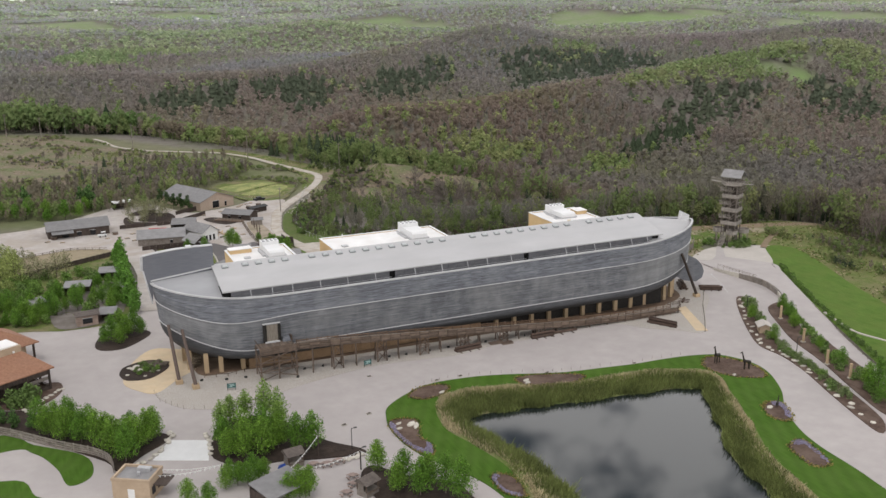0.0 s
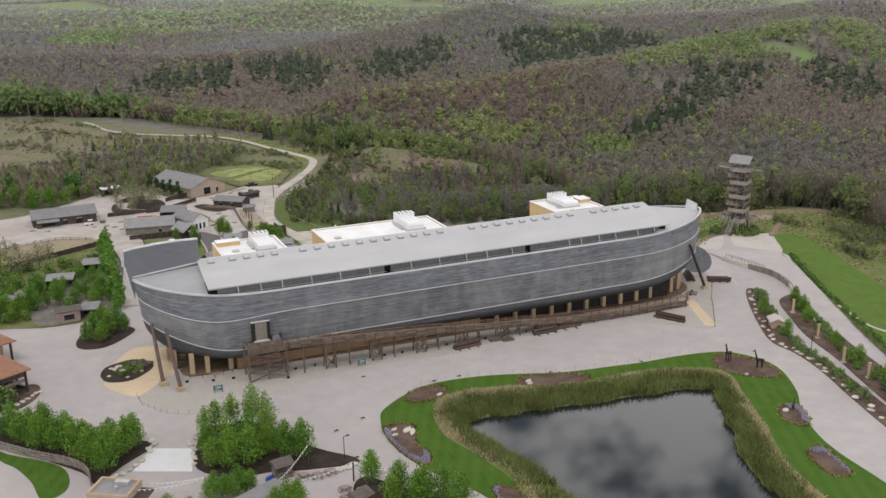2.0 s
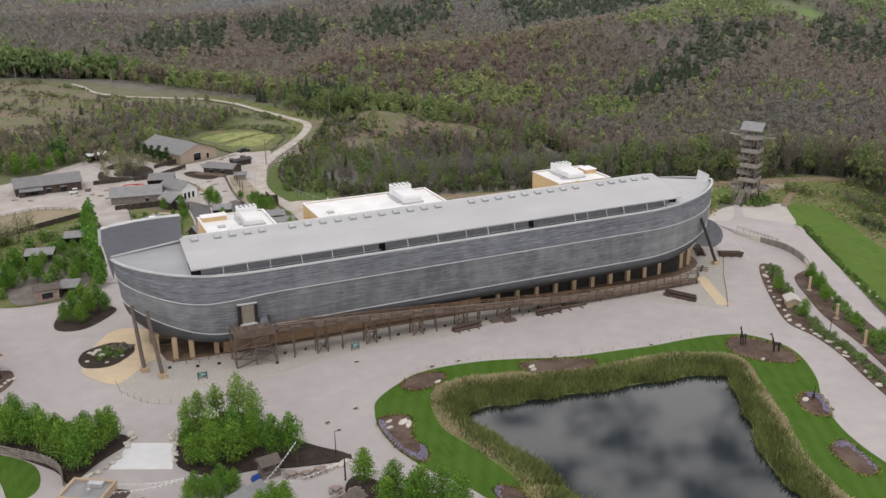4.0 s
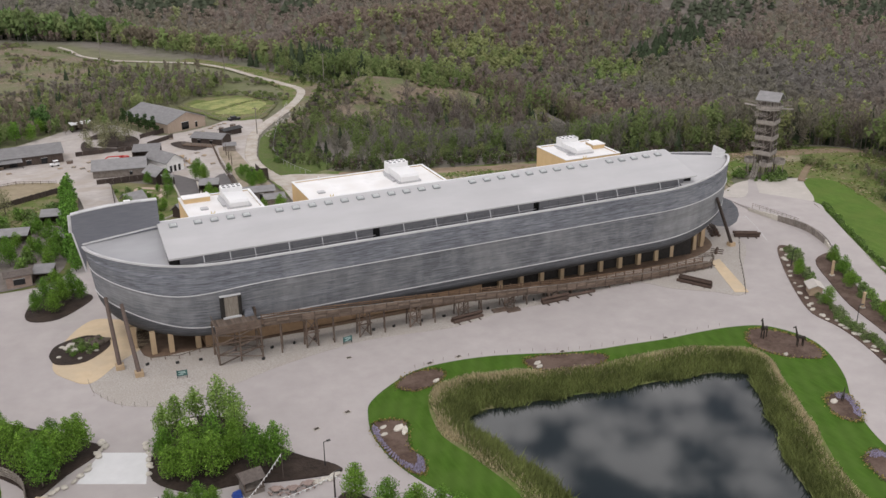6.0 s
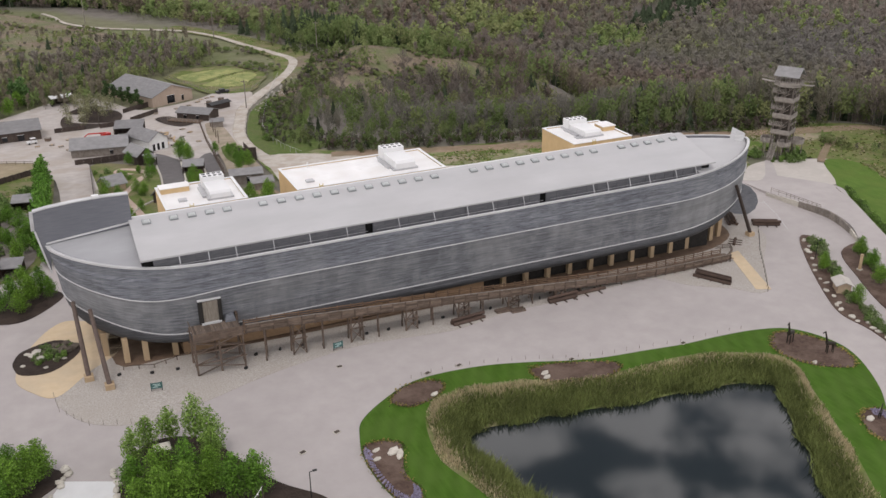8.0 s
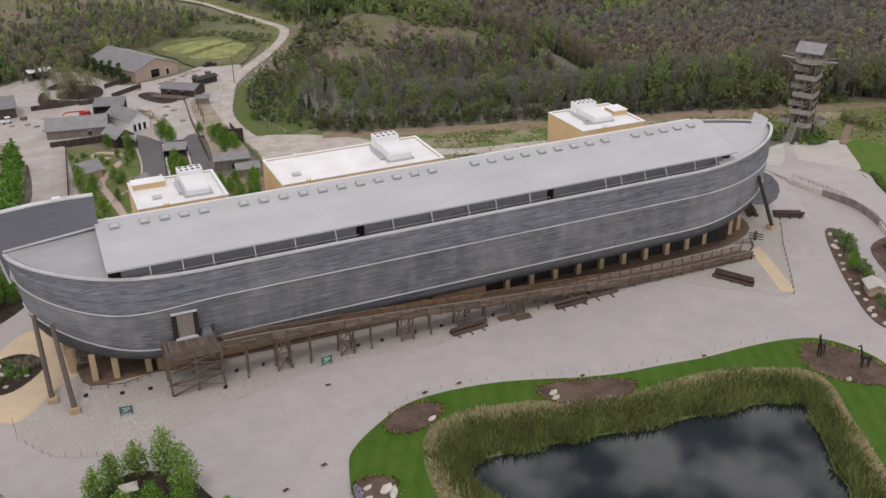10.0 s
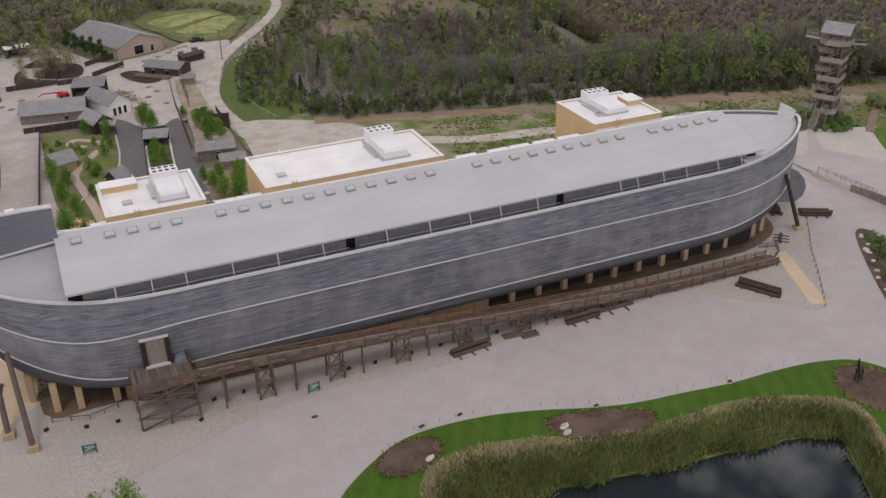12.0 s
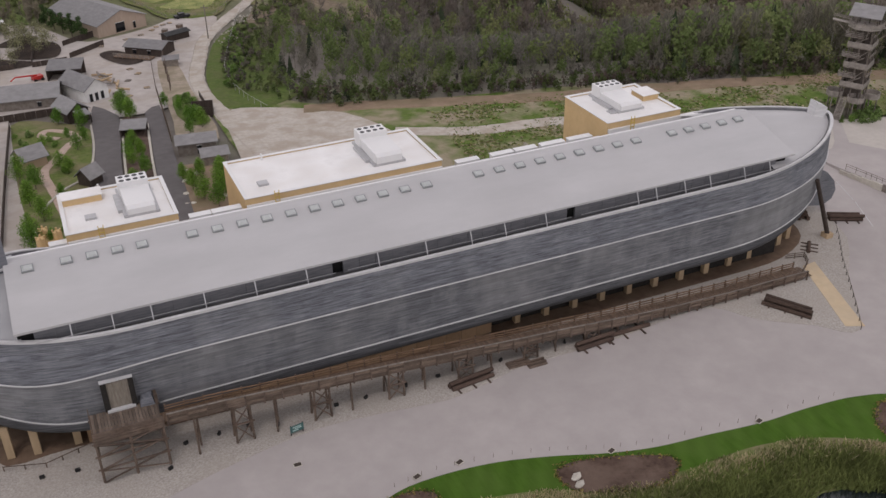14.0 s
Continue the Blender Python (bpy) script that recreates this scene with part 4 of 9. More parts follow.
# tall fin over the stern, plate at the bow, block on the bow rail
fin = Geo()
top = [(21.4, 28.4), (23.5, 28.75), (28, 29.15), (33, 29.3), (37.0, 29.2)]
low = [(37.0, 23.4), (30, 22.2), (23.2, 21.2)]
fwd = [(22.6, 17.0), (21.9, 21.0), (21.2, 25.0)]
loop = top + low + fwd
n = len(loop)
vs = [(x, YC - 0.45, z) for x, z in loop] + [(x, YC + 0.45, z) for x, z in loop]
fin.add(vs, [tuple(range(n - 1, -1, -1)), tuple(range(n, 2 * n))] + [(i, (i + 1) % n, n + (i + 1) % n, n + i) for i in range(n)])
part("stern_fin", fin, M_FIN, ark, "tall blue-grey boarded stern fin", local=False)
for (xa, za), (xb, zb) in zip(top[:-1], top[1:]):
    part("fin_capping", Geo().beam((xa, YC, za + 0.06), (xb, YC, zb + 0.06), 1.15, 0.22), M_WALE, ark, "pale capping of the fin", local=False)
for (xa, za), (xb, zb) in zip(fwd[:-1] + [(21.2, 25.0)], fwd[1:] + [(21.4, 28.4)]):
    part("fin_capping", Geo().beam((xa, YC, za), (xb, YC, zb), 1.15, 0.3), M_WALE, ark, "pale capping of the fin", local=False)
fl = Geo().beam((22.6, YC - 0.6, 22.55), (37.0, YC - 0.6, 24.05), 0.25, 0.25)
part("fin_foot", fl, M_WALE, ark, local=False)
part("fin_lamp", Geo().box(31.0, 32.2, YC - 0.4, YC + 0.4, 29.35, 29.75), M_WHITE, ark, local=False)
plate = Geo()
loop = [(170.5, 10.2), (173.4, 10.0), (176.2, 8.6), (178.4, 6.4), (179.2, 4.4), (178.6, 2.6), (176.5, 1.6), (172.5, 2.4), (169.5, 4.0)]
n = len(loop)
vs = [(x, YC - 0.7, z) for x, z in loop] + [(x, YC + 0.7, z) for x, z in loop]
plate.add(vs, [tuple(range(n - 1, -1, -1)), tuple(range(n, 2 * n))] + [(i, (i + 1) % n, n + (i + 1) % n, n + i) for i in range(n)])
part("bow_skeg", plate, M_HULL, ark, "rounded grey skeg plate", local=False)
blk = Geo()
blk.add([(169.7, 217.2, 20.6), (171.6, 216.6, 20.3), (172.2, 218.8, 20.3), (170.2, 219.4, 20.6), (170.4, 217.4, 23.3), (172.4, 216.8, 22.3), (172.9, 219.0, 22.3), (170.9, 219.6, 23.3)],
        [(3, 2, 1, 0), (4, 5, 6, 7), (0, 1, 5, 4), (1, 2, 6, 5), (2, 3, 7, 6), (3, 0, 4, 7)])
part("bow_block", blk, M_WALE, ark, "pale tilted block on the bow rail", local=False)

# door into the side
door = part("door", Geo().box(44.9, 47.8, 202.75, 202.95, 9.1, 13.1), mat("bleached_boards", (0.13, 0.112, 0.092), (0.29, 0.258, 0.215), 0.25, 0.85, stretch=(1, 1, 6)), ark, "bleached plank door", local=False)
for x0, x1 in ((44.35, 45.05), (47.65, 48.3)):
    part("door_jamb", Geo().box(x0, x1, 202.55, 203.3, 9.0, 13.3), M_CAVITY, door, "dark timber jamb", local=False)
part("door_head", Geo().box(44.3, 48.3, 202.6, 203.3, 13.3, 13.48), M_WALE, door, "pale beam over the door", local=False)
part("door_sill", Geo().box(44.6, 48.0, 202.2, 202.74, 8.98, 9.25), M_WALE, door, "pale sill board", local=False)

# base under the ship, posts, props
M_BASE = mat("dull_tan_boards", (0.245, 0.160, 0.095), (0.31, 0.21, 0.128), 0.8, 0.9, spread=0.08, patch=0.4, patch_size=4, patch_col=(0.30, 0.20, 0.12))
part("base_wall", Geo().box(41.5, 100.6, 206.6, 230, gz(60) - 2.0, 5.2), M_BASE, ark, "tan base wall under the hull", local=False)
panel_b = Geo().box(-1.18, 1.18, -0.06, 0.06, 0, 2.7).mesh("base_panel")
panel_b.materials.append(M_BASE)
vent_b = Geo().box(-0.55, 0.55, -0.05, 0.05, 0, 0.42).mesh("base_vent")
vent_b.materials.append(M_BLACK)
for k in range(24):
    x = 42.8 + 2.45 * k
    v = part("base_panel", panel_b, M_BASE, ark)
    v.matrix_basis = ark.matrix_basis.inverted() @ pose(x, 206.53, gz(x) + 1.0)
    if k in (0, 2, 3, 5, 8, 11, 12, 15, 19):
        v = part("base_vent", vent_b, M_BLACK, ark)
        v.matrix_basis = ark.matrix_basis.inverted() @ pose(x, 206.45, gz(x) + 2.7)
part("base_plinth", Geo().box(41.3, 100.8, 205.9, 206.58, gz(60) - 2.0, gz(60) + 0.32), M_PLINTH, ark, "low reddish brown strip along the foot of the base wall", local=False)
# dark block added to stand for the shade between the bow posts
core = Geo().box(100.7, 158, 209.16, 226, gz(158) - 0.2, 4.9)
part("base_core", core, M_CAVITY, ark, "near-black block standing for the shade between the posts", local=False)
pil = Geo().box(-0.5, 0.5, -0.5, 0.5, 0, 1).mesh("post")
pil.materials.append(M_PILLAR)
spots = [(106 + 5.2 * k, 208.6) for k in range(8)] + [(147.6, 209), (152.4, 209.6), (156.6, 210.2), (160.4, 211.2), (163.6, 212.4), (166, 215)]
spots += [(40.2, 207.4), (35.2, 207.5), (32.0, 208), (28.9, 212), (28.6, 218), (44, 208)] + [(30, 224), (36, 228), (163.5, 223)]
for x, y in spots:
    v = part("post", pil, M_PILLAR, ark)
    z0 = gz(x)
    v.matrix_basis = ark.matrix_basis.inverted() @ pose(x, y, z0) @ Matrix.Diagonal((0.95, 0.95, (5.4 if 48 < x < 150 else 6.6) - z0, 1))
for foot, head in (((28.2, 200.2), (27.4, 208.6, 13.0)), ((25.3, 204.4), (25.0, 212.5, 13.2)), ((170.7, 209.6), (162.9, 207.2, 14.2))):
    pr = thing("leaning_prop", (*foot, gz(foot[0])), "tall dark timber prop leaning against the hull on a block", "prop", "props at the hull's ends")
    part("pole", Geo().tube((*foot, gz(foot[0]) + 0.8), head, 0.42, 0.36, 10), M_POLE if foot[0] < 100 else M_DARKWOOD, pr, local=False)
    part("footing", Geo().box(foot[0] - 0.75, foot[0] + 0.75, foot[1] - 0.75, foot[1] + 0.75, gz(foot[0]) - 0.1, gz(foot[0]) + 1.0), M_PILLAR, pr, "tan footing block", local=False)

# ---- service blocks behind the ship ----
def service_block(x0, x1, y0, y1, zt, label):
    t = thing("service_building", ((x0 + x1) / 2, (y0 + y1) / 2, gz(x0) - 3), label, "building", "service blocks behind the ship")
    part("wall", Geo().box(x0, x1, y0, y1, gz(x0) - 3, zt), M_STUCCO, t, "tan stucco walls", local=False)
    part("roof", Geo().box(x0 + 0.5, x1 - 0.5, y0 + 0.5, y1 - 0.5, zt + 0.004, zt + 0.38), M_WHITEROOF, t, "white membrane roof", local=False)
    p = Geo()
    for a in ((x0, x1, y0, y0 + 0.45), (x0, x1, y1 - 0.45, y1), (x0, x0 + 0.45, y0 + 0.45, y1 - 0.45), (x1 - 0.45, x1, y0 + 0.45, y1 - 0.45)):
        p.box(*a, zt + 0.002, zt + 0.55)
    part("parapet", p, M_STUCCO, t, "tan parapet", local=False)
    c = Geo()
    for a in ((x0 - 0.1, x1 + 0.1, y0 - 0.1, y0 + 0.5), (x0 - 0.1, x1 + 0.1, y1 - 0.5, y1 + 0.1), (x0 - 0.1, x0 + 0.5, y0 + 0.5, y1 - 0.5), (x1 - 0.5, x1 + 0.1, y0 + 0.5, y1 - 0.5)):
        c.box(*a, zt + 0.55, zt + 0.66)
    part("coping", c, M_WHITE, t, "white coping", local=False)
    return t


ZT = 20.1
b1 = service_block(44.4, 60.2, 229.8, 243.8, ZT, "small tan service block with a white roof")
b2 = service_block(70.3, 103.0, 229.8, 244.5, ZT, "long tan service block with a white roof")
b3 = service_block(134.9, 150.4, 229.8, 244.3, ZT + 0.6, "tan service block with a white roof by the bow")
for blk_, x0, x1, y0, y1, z in ((b1, 44.9, 50.6, 239.6, 242.2, ZT + 0.3), (b3, 146.7, 150.0, 236.2, 240.0, ZT + 0.9)):
    part("penthouse", Geo().box(x0, x1, y0, y1, z, z + 1.1), M_STUCCO, blk_, "raised tan roof box", local=False)
    part("penthouse_cap", Geo().box(x0 - 0.15, x1 + 0.15, y0 - 0.15, y1 + 0.15, z + 1.1, z + 1.25), M_WHITEROOF, blk_, local=False)
for blk_, x0, x1, z in ((b1, 44.5, 60.1, ZT), (b2, 70.4, 102.9, ZT), (b3, 135, 150.3, ZT + 0.5)):
    part("flashing", Geo().box(x0, x1, 229.3, 229.78, z - 1.2, z - 0.45), M_WHITE, blk_, "white metal flashing against the ship's eave", local=False)
    part("roof_hatch", Geo().box(x0 + 3.0, x0 + 4.6, 233.5, 235.0, ZT + 0.26, z + 0.7), M_STEEL, blk_, local=False)
    part("roof_ladder", Geo().box(x0 + 4.3, x0 + 4.4, 229.1, 229.2, z - 1.5, z + 1.4).box(x0 + 5.0, x0 + 5.1, 229.1, 229.2, z - 1.5, z + 1.4).box(x0 + 4.4, x0 + 5.0, 229.1, 229.2, z - 0.6, z - 0.5).box(x0 + 4.4, x0 + 5.0, 229.1, 229.2, z + 0.2, z + 0.3).box(x0 + 4.4, x0 + 5.0, 229.1, 229.2, z + 0.9, z + 1.0),
         mat("yellow_paint", (0.5, 0.36, 0.06), (0.6, 0.44, 0.1), 1, 0.5), blk_, "yellow roof ladder", local=False)
    part("vent_pipe", Geo().tube((x0 + 6.0, 243.2, z + 0.2), (x0 + 6.0, 243.2, z + 1.5), 0.14, 0.14, 8), M_WHITE, blk_, local=False)


def air_handler(x, y, z, w, l, h, label):
    t = thing("rooftop_air_handler", (x, y, z), label, "air handler", "rooftop air handlers")
    part("curb", Geo().box(-w / 2 - 0.5, w / 2 + 0.5, -l / 2 - 0.6, l / 2 + 0.4, 0, 0.4), M_STEEL, t)
    part("body", Geo().box(-w / 2, w / 2, -l / 2, l * 0.2, 0.4, h).box(-w / 2 + 0.1, w / 2 - 0.1, -l / 2 - 0.6, -l / 2, 0.4, h * 0.75), M_WHITE, t)
    part("condenser", Geo().box(-w / 2 - 0.15, w / 2 + 0.15, l * 0.2, l / 2, 0.4, h + 0.9), M_WHITE, t)
    fan = Geo().tube((0, 0, -0.1), (0, 0, 0.03), 0.40, 0.40, 12).mesh("fan")
    fan.materials.append(M_DARKMETAL)
    for i in range(4):
        for j in range(2):
            f = part("fan", fan, M_DARKMETAL, t)
            f.matrix_basis = pose(-w / 2 + (i + 0.5) * w / 4, l * 0.2 + (j + 0.5) * l * 0.15, h + 0.9)
    part("hood", Geo().add([(-w / 2 + 0.1, -l / 2 - 0.6, h * 0.75), (w / 2 - 0.1, -l / 2 - 0.6, h * 0.75), (w / 2 - 0.1, -l / 2, h), (-w / 2 + 0.1, -l / 2, h), (-w / 2 + 0.1, -l / 2, h * 0.75), (w / 2 - 0.1, -l / 2, h * 0.75)],
                           [(0, 1, 2, 3), (0, 3, 4), (1, 5, 2)]), M_WHITE, t)
    part("duct", Geo().box(-w / 2 - 1.1, -w / 2 - 0.4, -l * 0.35, l * 0.3, 0.02, 0.5), M_STEEL, t)
    return t


air_handler(55.4, 237.0, ZT + 0.36, 4.2, 9.0, 1.7, "large white rooftop air handler with eight fans")
air_handler(94.9, 237.8, ZT + 0.36, 4.6, 9.5, 2.0, "large white rooftop air handler with eight fans")
air_handler(142.1, 238.3, ZT + 0.96, 4.6, 9.0, 1.6, "large white rooftop air handler with eight fans")


# ---- ramp and landing at the door ----
def ry(x):
    return 198.35 + 0.012 * max(0.0, x - 51)


def rz_(x):
    return float(np.interp(x, [51, 58, 73, 82, 92, 100, 109, 119, 129, 140, 156, 160], [8.45, 8.1, 6.85, 6.1, 5.1, 4.35, 3.6, 2.6, 1.8, 1.2, 0.9, 0.5]))


def rw(x):
    """Width of the ramp, which opens towards its foot."""
    return float(np.interp(x, [51, 66, 80, 105, 130, 157], [1.9, 1.95, 2.3, 2.7, 3.0, 3.1]))


ramp = thing("timber_ramp", (100, 200, gz(100)), "long brown timber ramp on trestles up to the ship's door", "ramp")
rnd = random.Random(5)
x = 50.6
while x < 157.5:
    w = 0.36 + rnd.random() * 0.08
    z0, z1, wd_ = rz_(x), rz_(x + w), rw(x)
    e = rnd.uniform(-0.06, 0.06)
    part("deck_board", Geo().add([(x, ry(x) + e, z0), (x + w - 0.03, ry(x) + e, z1), (x + w - 0.03, ry(x) + wd_ + e, z1), (x, ry(x) + wd_ + e, z0),
              (x, ry(x) + e, z0 - 0.08), (x + w - 0.03, ry(x) + e, z1 - 0.08), (x + w - 0.03, ry(x) + wd_ + e, z1 - 0.08), (x, ry(x) + wd_ + e, z0 - 0.08)],
             [(0, 1, 2, 3), (4, 5, 1, 0), (6, 7, 3, 2)]), M_DECKWOOD, ramp, local=False)
    x += w
for f_ in (0.06, 0.5, 0.94):
    for a_ in range(51, 156, 7):
        b2 = min(157.2, a_ + 7)
        part("stringer", Geo().beam((a_, ry(a_) + f_ * rw(a_), rz_(a_) - 0.32), (b2, ry(b2) + f_ * rw(b2), rz_(b2) - 0.32), 0.22, 0.45), M_TIMBER, ramp, local=False)
post_mesh = Geo().box(-0.09, 0.09, -0.09, 0.09, -0.55, 1.18).mesh("rail_post")
post_mesh.materials.append(M_TIMBER)
k = 0
while 51.2 + 2.45 * k < 157:
    x = 51.2 + 2.45 * k
    for off in (-0.2, rw(x) + 0.1):
        v = part("rail_post", post_mesh, M_TIMBER, ramp)
        v.matrix_basis = ramp.matrix_basis.inverted() @ pose(x, ry(x) + off, rz_(x), 0, rnd.uniform(-3, 3), 0)
    k += 1
# close-boarded outer parapet, open inner rails
M_SKIRT = mat("silvered_brown_boards", (0.085, 0.062, 0.048), (0.195, 0.148, 0.116), 0.4, 0.85, stretch=(4, 2, 1), spread=0.35)
M_INRAIL = mat("warm_brown_boards", (0.130, 0.080, 0.050), (0.245, 0.158, 0.102), 0.4, 0.85, stretch=(4, 2, 1), spread=0.2)
k = 0
while 51.2 + 2.45 * k < 156:
    x = 51.2 + 2.45 * k
    x2 = x + 2.47
    for h in (0.02, 0.42, 0.82) if x < 124 else (0.3, 0.86):
        j0, j1 = rnd.uniform(-0.05, 0.05), rnd.uniform(-0.05, 0.05)
        part("parapet_board", Geo().beam((x, ry(x) - 0.08 - 0.02 * (k % 2), rz_(x) + h + j0), (x2, ry(x2) - 0.08 - 0.02 * (k % 2), rz_(x2) + h + j1), 0.06, 0.34), M_SKIRT, ramp, local=False)
    part("cap_rail", Geo().beam((x - 0.1, ry(x) - 0.1, rz_(x) + 1.16), (x2 + 0.1, ry(x2) - 0.1, rz_(x2) + 1.16 + rnd.uniform(-0.04, 0.04)), 0.2, 0.09), M_GREYWOOD, ramp, local=False)
    for h, w in ((0.96, 0.18), (0.55, 0.16), (0.16, 0.16)):
        j0, j1 = rnd.uniform(-0.05, 0.05), rnd.uniform(-0.05, 0.05)
        part("rail", Geo().beam((x, ry(x) + rw(x), rz_(x) + h + j0), (x2, ry(x2) + rw(x2), rz_(x2) + h + j1), 0.08, w), M_INRAIL, ramp, local=False)
    k += 1


def leg(parent, x, y, top, r=0.15, lean=(0, 0)):
    part("leg", Geo().tube((x, y, gz(x) - 0.1), (x + lean[0], y + lean[1], top), r, r * 0.9, 7), M_TIMBER, parent, local=False)


def brace(parent, p, q, w=0.14):
    part("brace", Geo().beam(p, q, w, w), M_TIMBER, parent, local=False)


for i in range(6):
    x0 = 59.2 + 10.75 * i
    x1 = x0 + 2.3
    zt = rz_(x0) - 0.35
    for y in (ry(x0) + 0.1, ry(x0) + rw(x0) - 0.2):
        leg(ramp, x0, y, zt, 0.16, (0.12, 0))
        leg(ramp, x1, y, zt, 0.16, (-0.12, 0))
    y = ry(x0) - 0.05
    g0 = gz(x0) + 0.3
    n = 2 if zt - g0 > 2.4 else 1
    for j in range(n):
        za, zb = g0 + (zt - g0) * j / n, g0 + (zt - g0) * (j + 1) / n
        brace(ramp, (x0, y, za), (x1, y, zb))
        brace(ramp, (x1, y - 0.1, za), (x0, y - 0.1, zb))
        brace(ramp, (x0 - 0.3, y, zb), (x1 + 0.3, y, zb), 0.2)
    brace(ramp, (x0, y + 0.1, g0 + 0.4), (x0, y + rw(x0) - 0.2, zt - 0.3))
    brace(ramp, (x1, y + rw(x0) - 0.2, g0 + 0.4), (x1, y + 0.1, zt - 0.3))
for x in (54.3, 64.7, 75.3, 86.2, 96.8, 107.6, 112.8, 118.8, 123.6, 128.6, 134.0):
    zt = rz_(x) - 0.5
    if zt - gz(x) > 0.3:
        leg(ramp, x, ry(x) + 0.1, zt, 0.15, (-0.05, 0.1))
        leg(ramp, x + 0.5, ry(x) + rw(x) - 0.2, zt, 0.15)
        brace(ramp, (x, ry(x) + 0.2, gz(x) + 0.4), (x + 0.5, ry(x) + rw(x) - 0.2, zt - 0.1))
# landing
LX0, LX1, LY0, LY1, LZ = 42.4, 50.5, 198.2, 202.9, 8.95
M_LANDING = mat("grey_brown_boards", (0.085, 0.064, 0.050), (0.19, 0.15, 0.122), 0.4, 0.85, stretch=(1, 5, 1), spread=0.3)
x = LX0
while x < LX1:
    part("landing_board", Geo().box(x, min(LX1, x + 0.34), LY0 - 0.1 + rnd.uniform(-0.1, 0.1), LY1, LZ - 0.12, LZ), M_LANDING, ramp, local=False)
    x += 0.38
g = Geo()
for i in range(4):
    g.beam((LX0 - 0.2, LY0 - 0.2, LZ - 0.15 - 0.42 * i + 0.75), (LX1 + 0.2, LY0 - 0.2, LZ - 0.15 - 0.42 * i + 0.75 + rnd.uniform(-0.05, 0.05)), 0.09, 0.36)
part("landing_front", g, M_TIMBER, ramp, "boarded front of the landing", local=False)
part("landing_side", Geo().beam((LX0 - 0.1, LY0, LZ + 0.9), (LX0 - 0.1, LY1, LZ + 1.0), 0.12, 0.16), M_TIMBER, ramp, local=False)
part("landing_screen", Geo().box(LX1 - 0.2, LX1 + 0.2, 201.8, 203.0, LZ, LZ + 1.3), M_TIMBER, ramp, local=False)
part("canvas_cover", Geo().add([(48.5, 201.8, LZ + 0.02), (50.3, 201.7, LZ + 0.02), (50.3, 203.3, LZ + 0.02), (48.5, 203.3, LZ + 0.02), (48.7, 202.3, LZ + 0.75), (50.1, 202.2, LZ + 1.15), (50.1, 203.2, LZ + 1.2), (48.7, 203.2, LZ + 0.8)],
     [(4, 5, 6, 7), (0, 1, 5, 4), (1, 2, 6, 5), (2, 3, 7, 6), (3, 0, 4, 7), (3, 2, 1, 0)]), M_HULL, ramp, "grey cover beside the door", local=False)
for lx in (LX0, (LX0 + LX1) / 2, LX1):
    for ly in (LY0, LY1):
        leg(ramp, lx, ly, LZ - 0.1, 0.17)
g0 = gz(46) + 0.25
for j in range(3):
    za, zb = g0 + (LZ - 0.9 - g0) * j / 3, g0 + (LZ - 0.9 - g0) * (j + 1) / 3
    for ly in (LY0 - 0.12, LY1):
        brace(ramp, (LX0 - 0.4, ly, zb), (LX1 + 0.4, ly, zb), 0.18)
    brace(ramp, (LX0, LY0 - 0.22, za), (LX1, LY0 - 0.22, zb + 0.4), 0.17)
    if j != 1:
        brace(ramp, (LX1, LY0 - 0.32, za + 0.2), (LX0, LY0 - 0.32, zb), 0.15)
    brace(ramp, (LX0, LY1 - 0.1, zb), (LX1, LY1 - 0.1, za), 0.15)
    brace(ramp, (LX0, LY0, za), (LX0, LY1, zb))
    brace(ramp, (LX1, LY0, za), (LX1, LY1, zb))
# fence at the ramp's foot
def post_fence(name, line, step, h, material, label, rails=(0.9, 0.45), r=0.06, category="fence", drape=False, group=""):
    f = thing(name, (*line[0][:2], ground_z(*line[0][:2]) if drape else gz(line[0][0])), label, category, group)
    pm = Geo().tube((0, 0, -0.2), (0, 0, h), r, r * 0.9, 6).mesh("post")
    pm.materials.append(material)
    zf = (lambda x, y: ground_z(x, y)) if drape else (lambda x, y: gz(x))
    for (xa, ya), (xb, yb) in zip(line[:-1], line[1:]):
        L = math.hypot(xb - xa, yb - ya)
        n = max(1, round(L / step))
        for i in range(n):
            px, py = xa + (xb - xa) * i / n, ya + (yb - ya) * i / n
            v = part("post", pm, material, f)
            v.matrix_basis = f.matrix_basis.inverted() @ pose(px, py, zf(px, py))
        for hh in rails:
            part("rail", Geo().beam((xa, ya, zf(xa, ya) + hh), (xb, yb, zf(xb, yb) + hh), r * 0.9, r * 1.4), material, f, local=False)
    return f


post_fence("timber_fence", [(157, 201), (160.3, 203.3), (161.5, 205.5), (158, 206.3)], 1.6, 1.25, M_TIMBER, "brown timber fence at the ramp's foot", (1.1, 0.75, 0.4), 0.08)
post_fence("rope_fence", [(153.8, 184.6), (158, 190), (162.5, 196), (166.5, 201.5), (172, 208), (175, 212)], 2.2, 1.0, M_DARKWOOD, "low post and rope fence edging the gravel", (0.85,), 0.06)
post_fence("rope_fence", [(19.5, 201), (20, 196), (24, 190), (32, 187), (38, 188)], 2.0, 1.0, M_GREYWOOD, "row of thin grey posts edging the gravel", (), 0.035)
post_fence("under_rail", [(31, 205.5), (36, 204), (42, 205.8)], 2.2, 0.9, M_TIMBER, "low brown rail under the stern", (0.8,), 0.08)


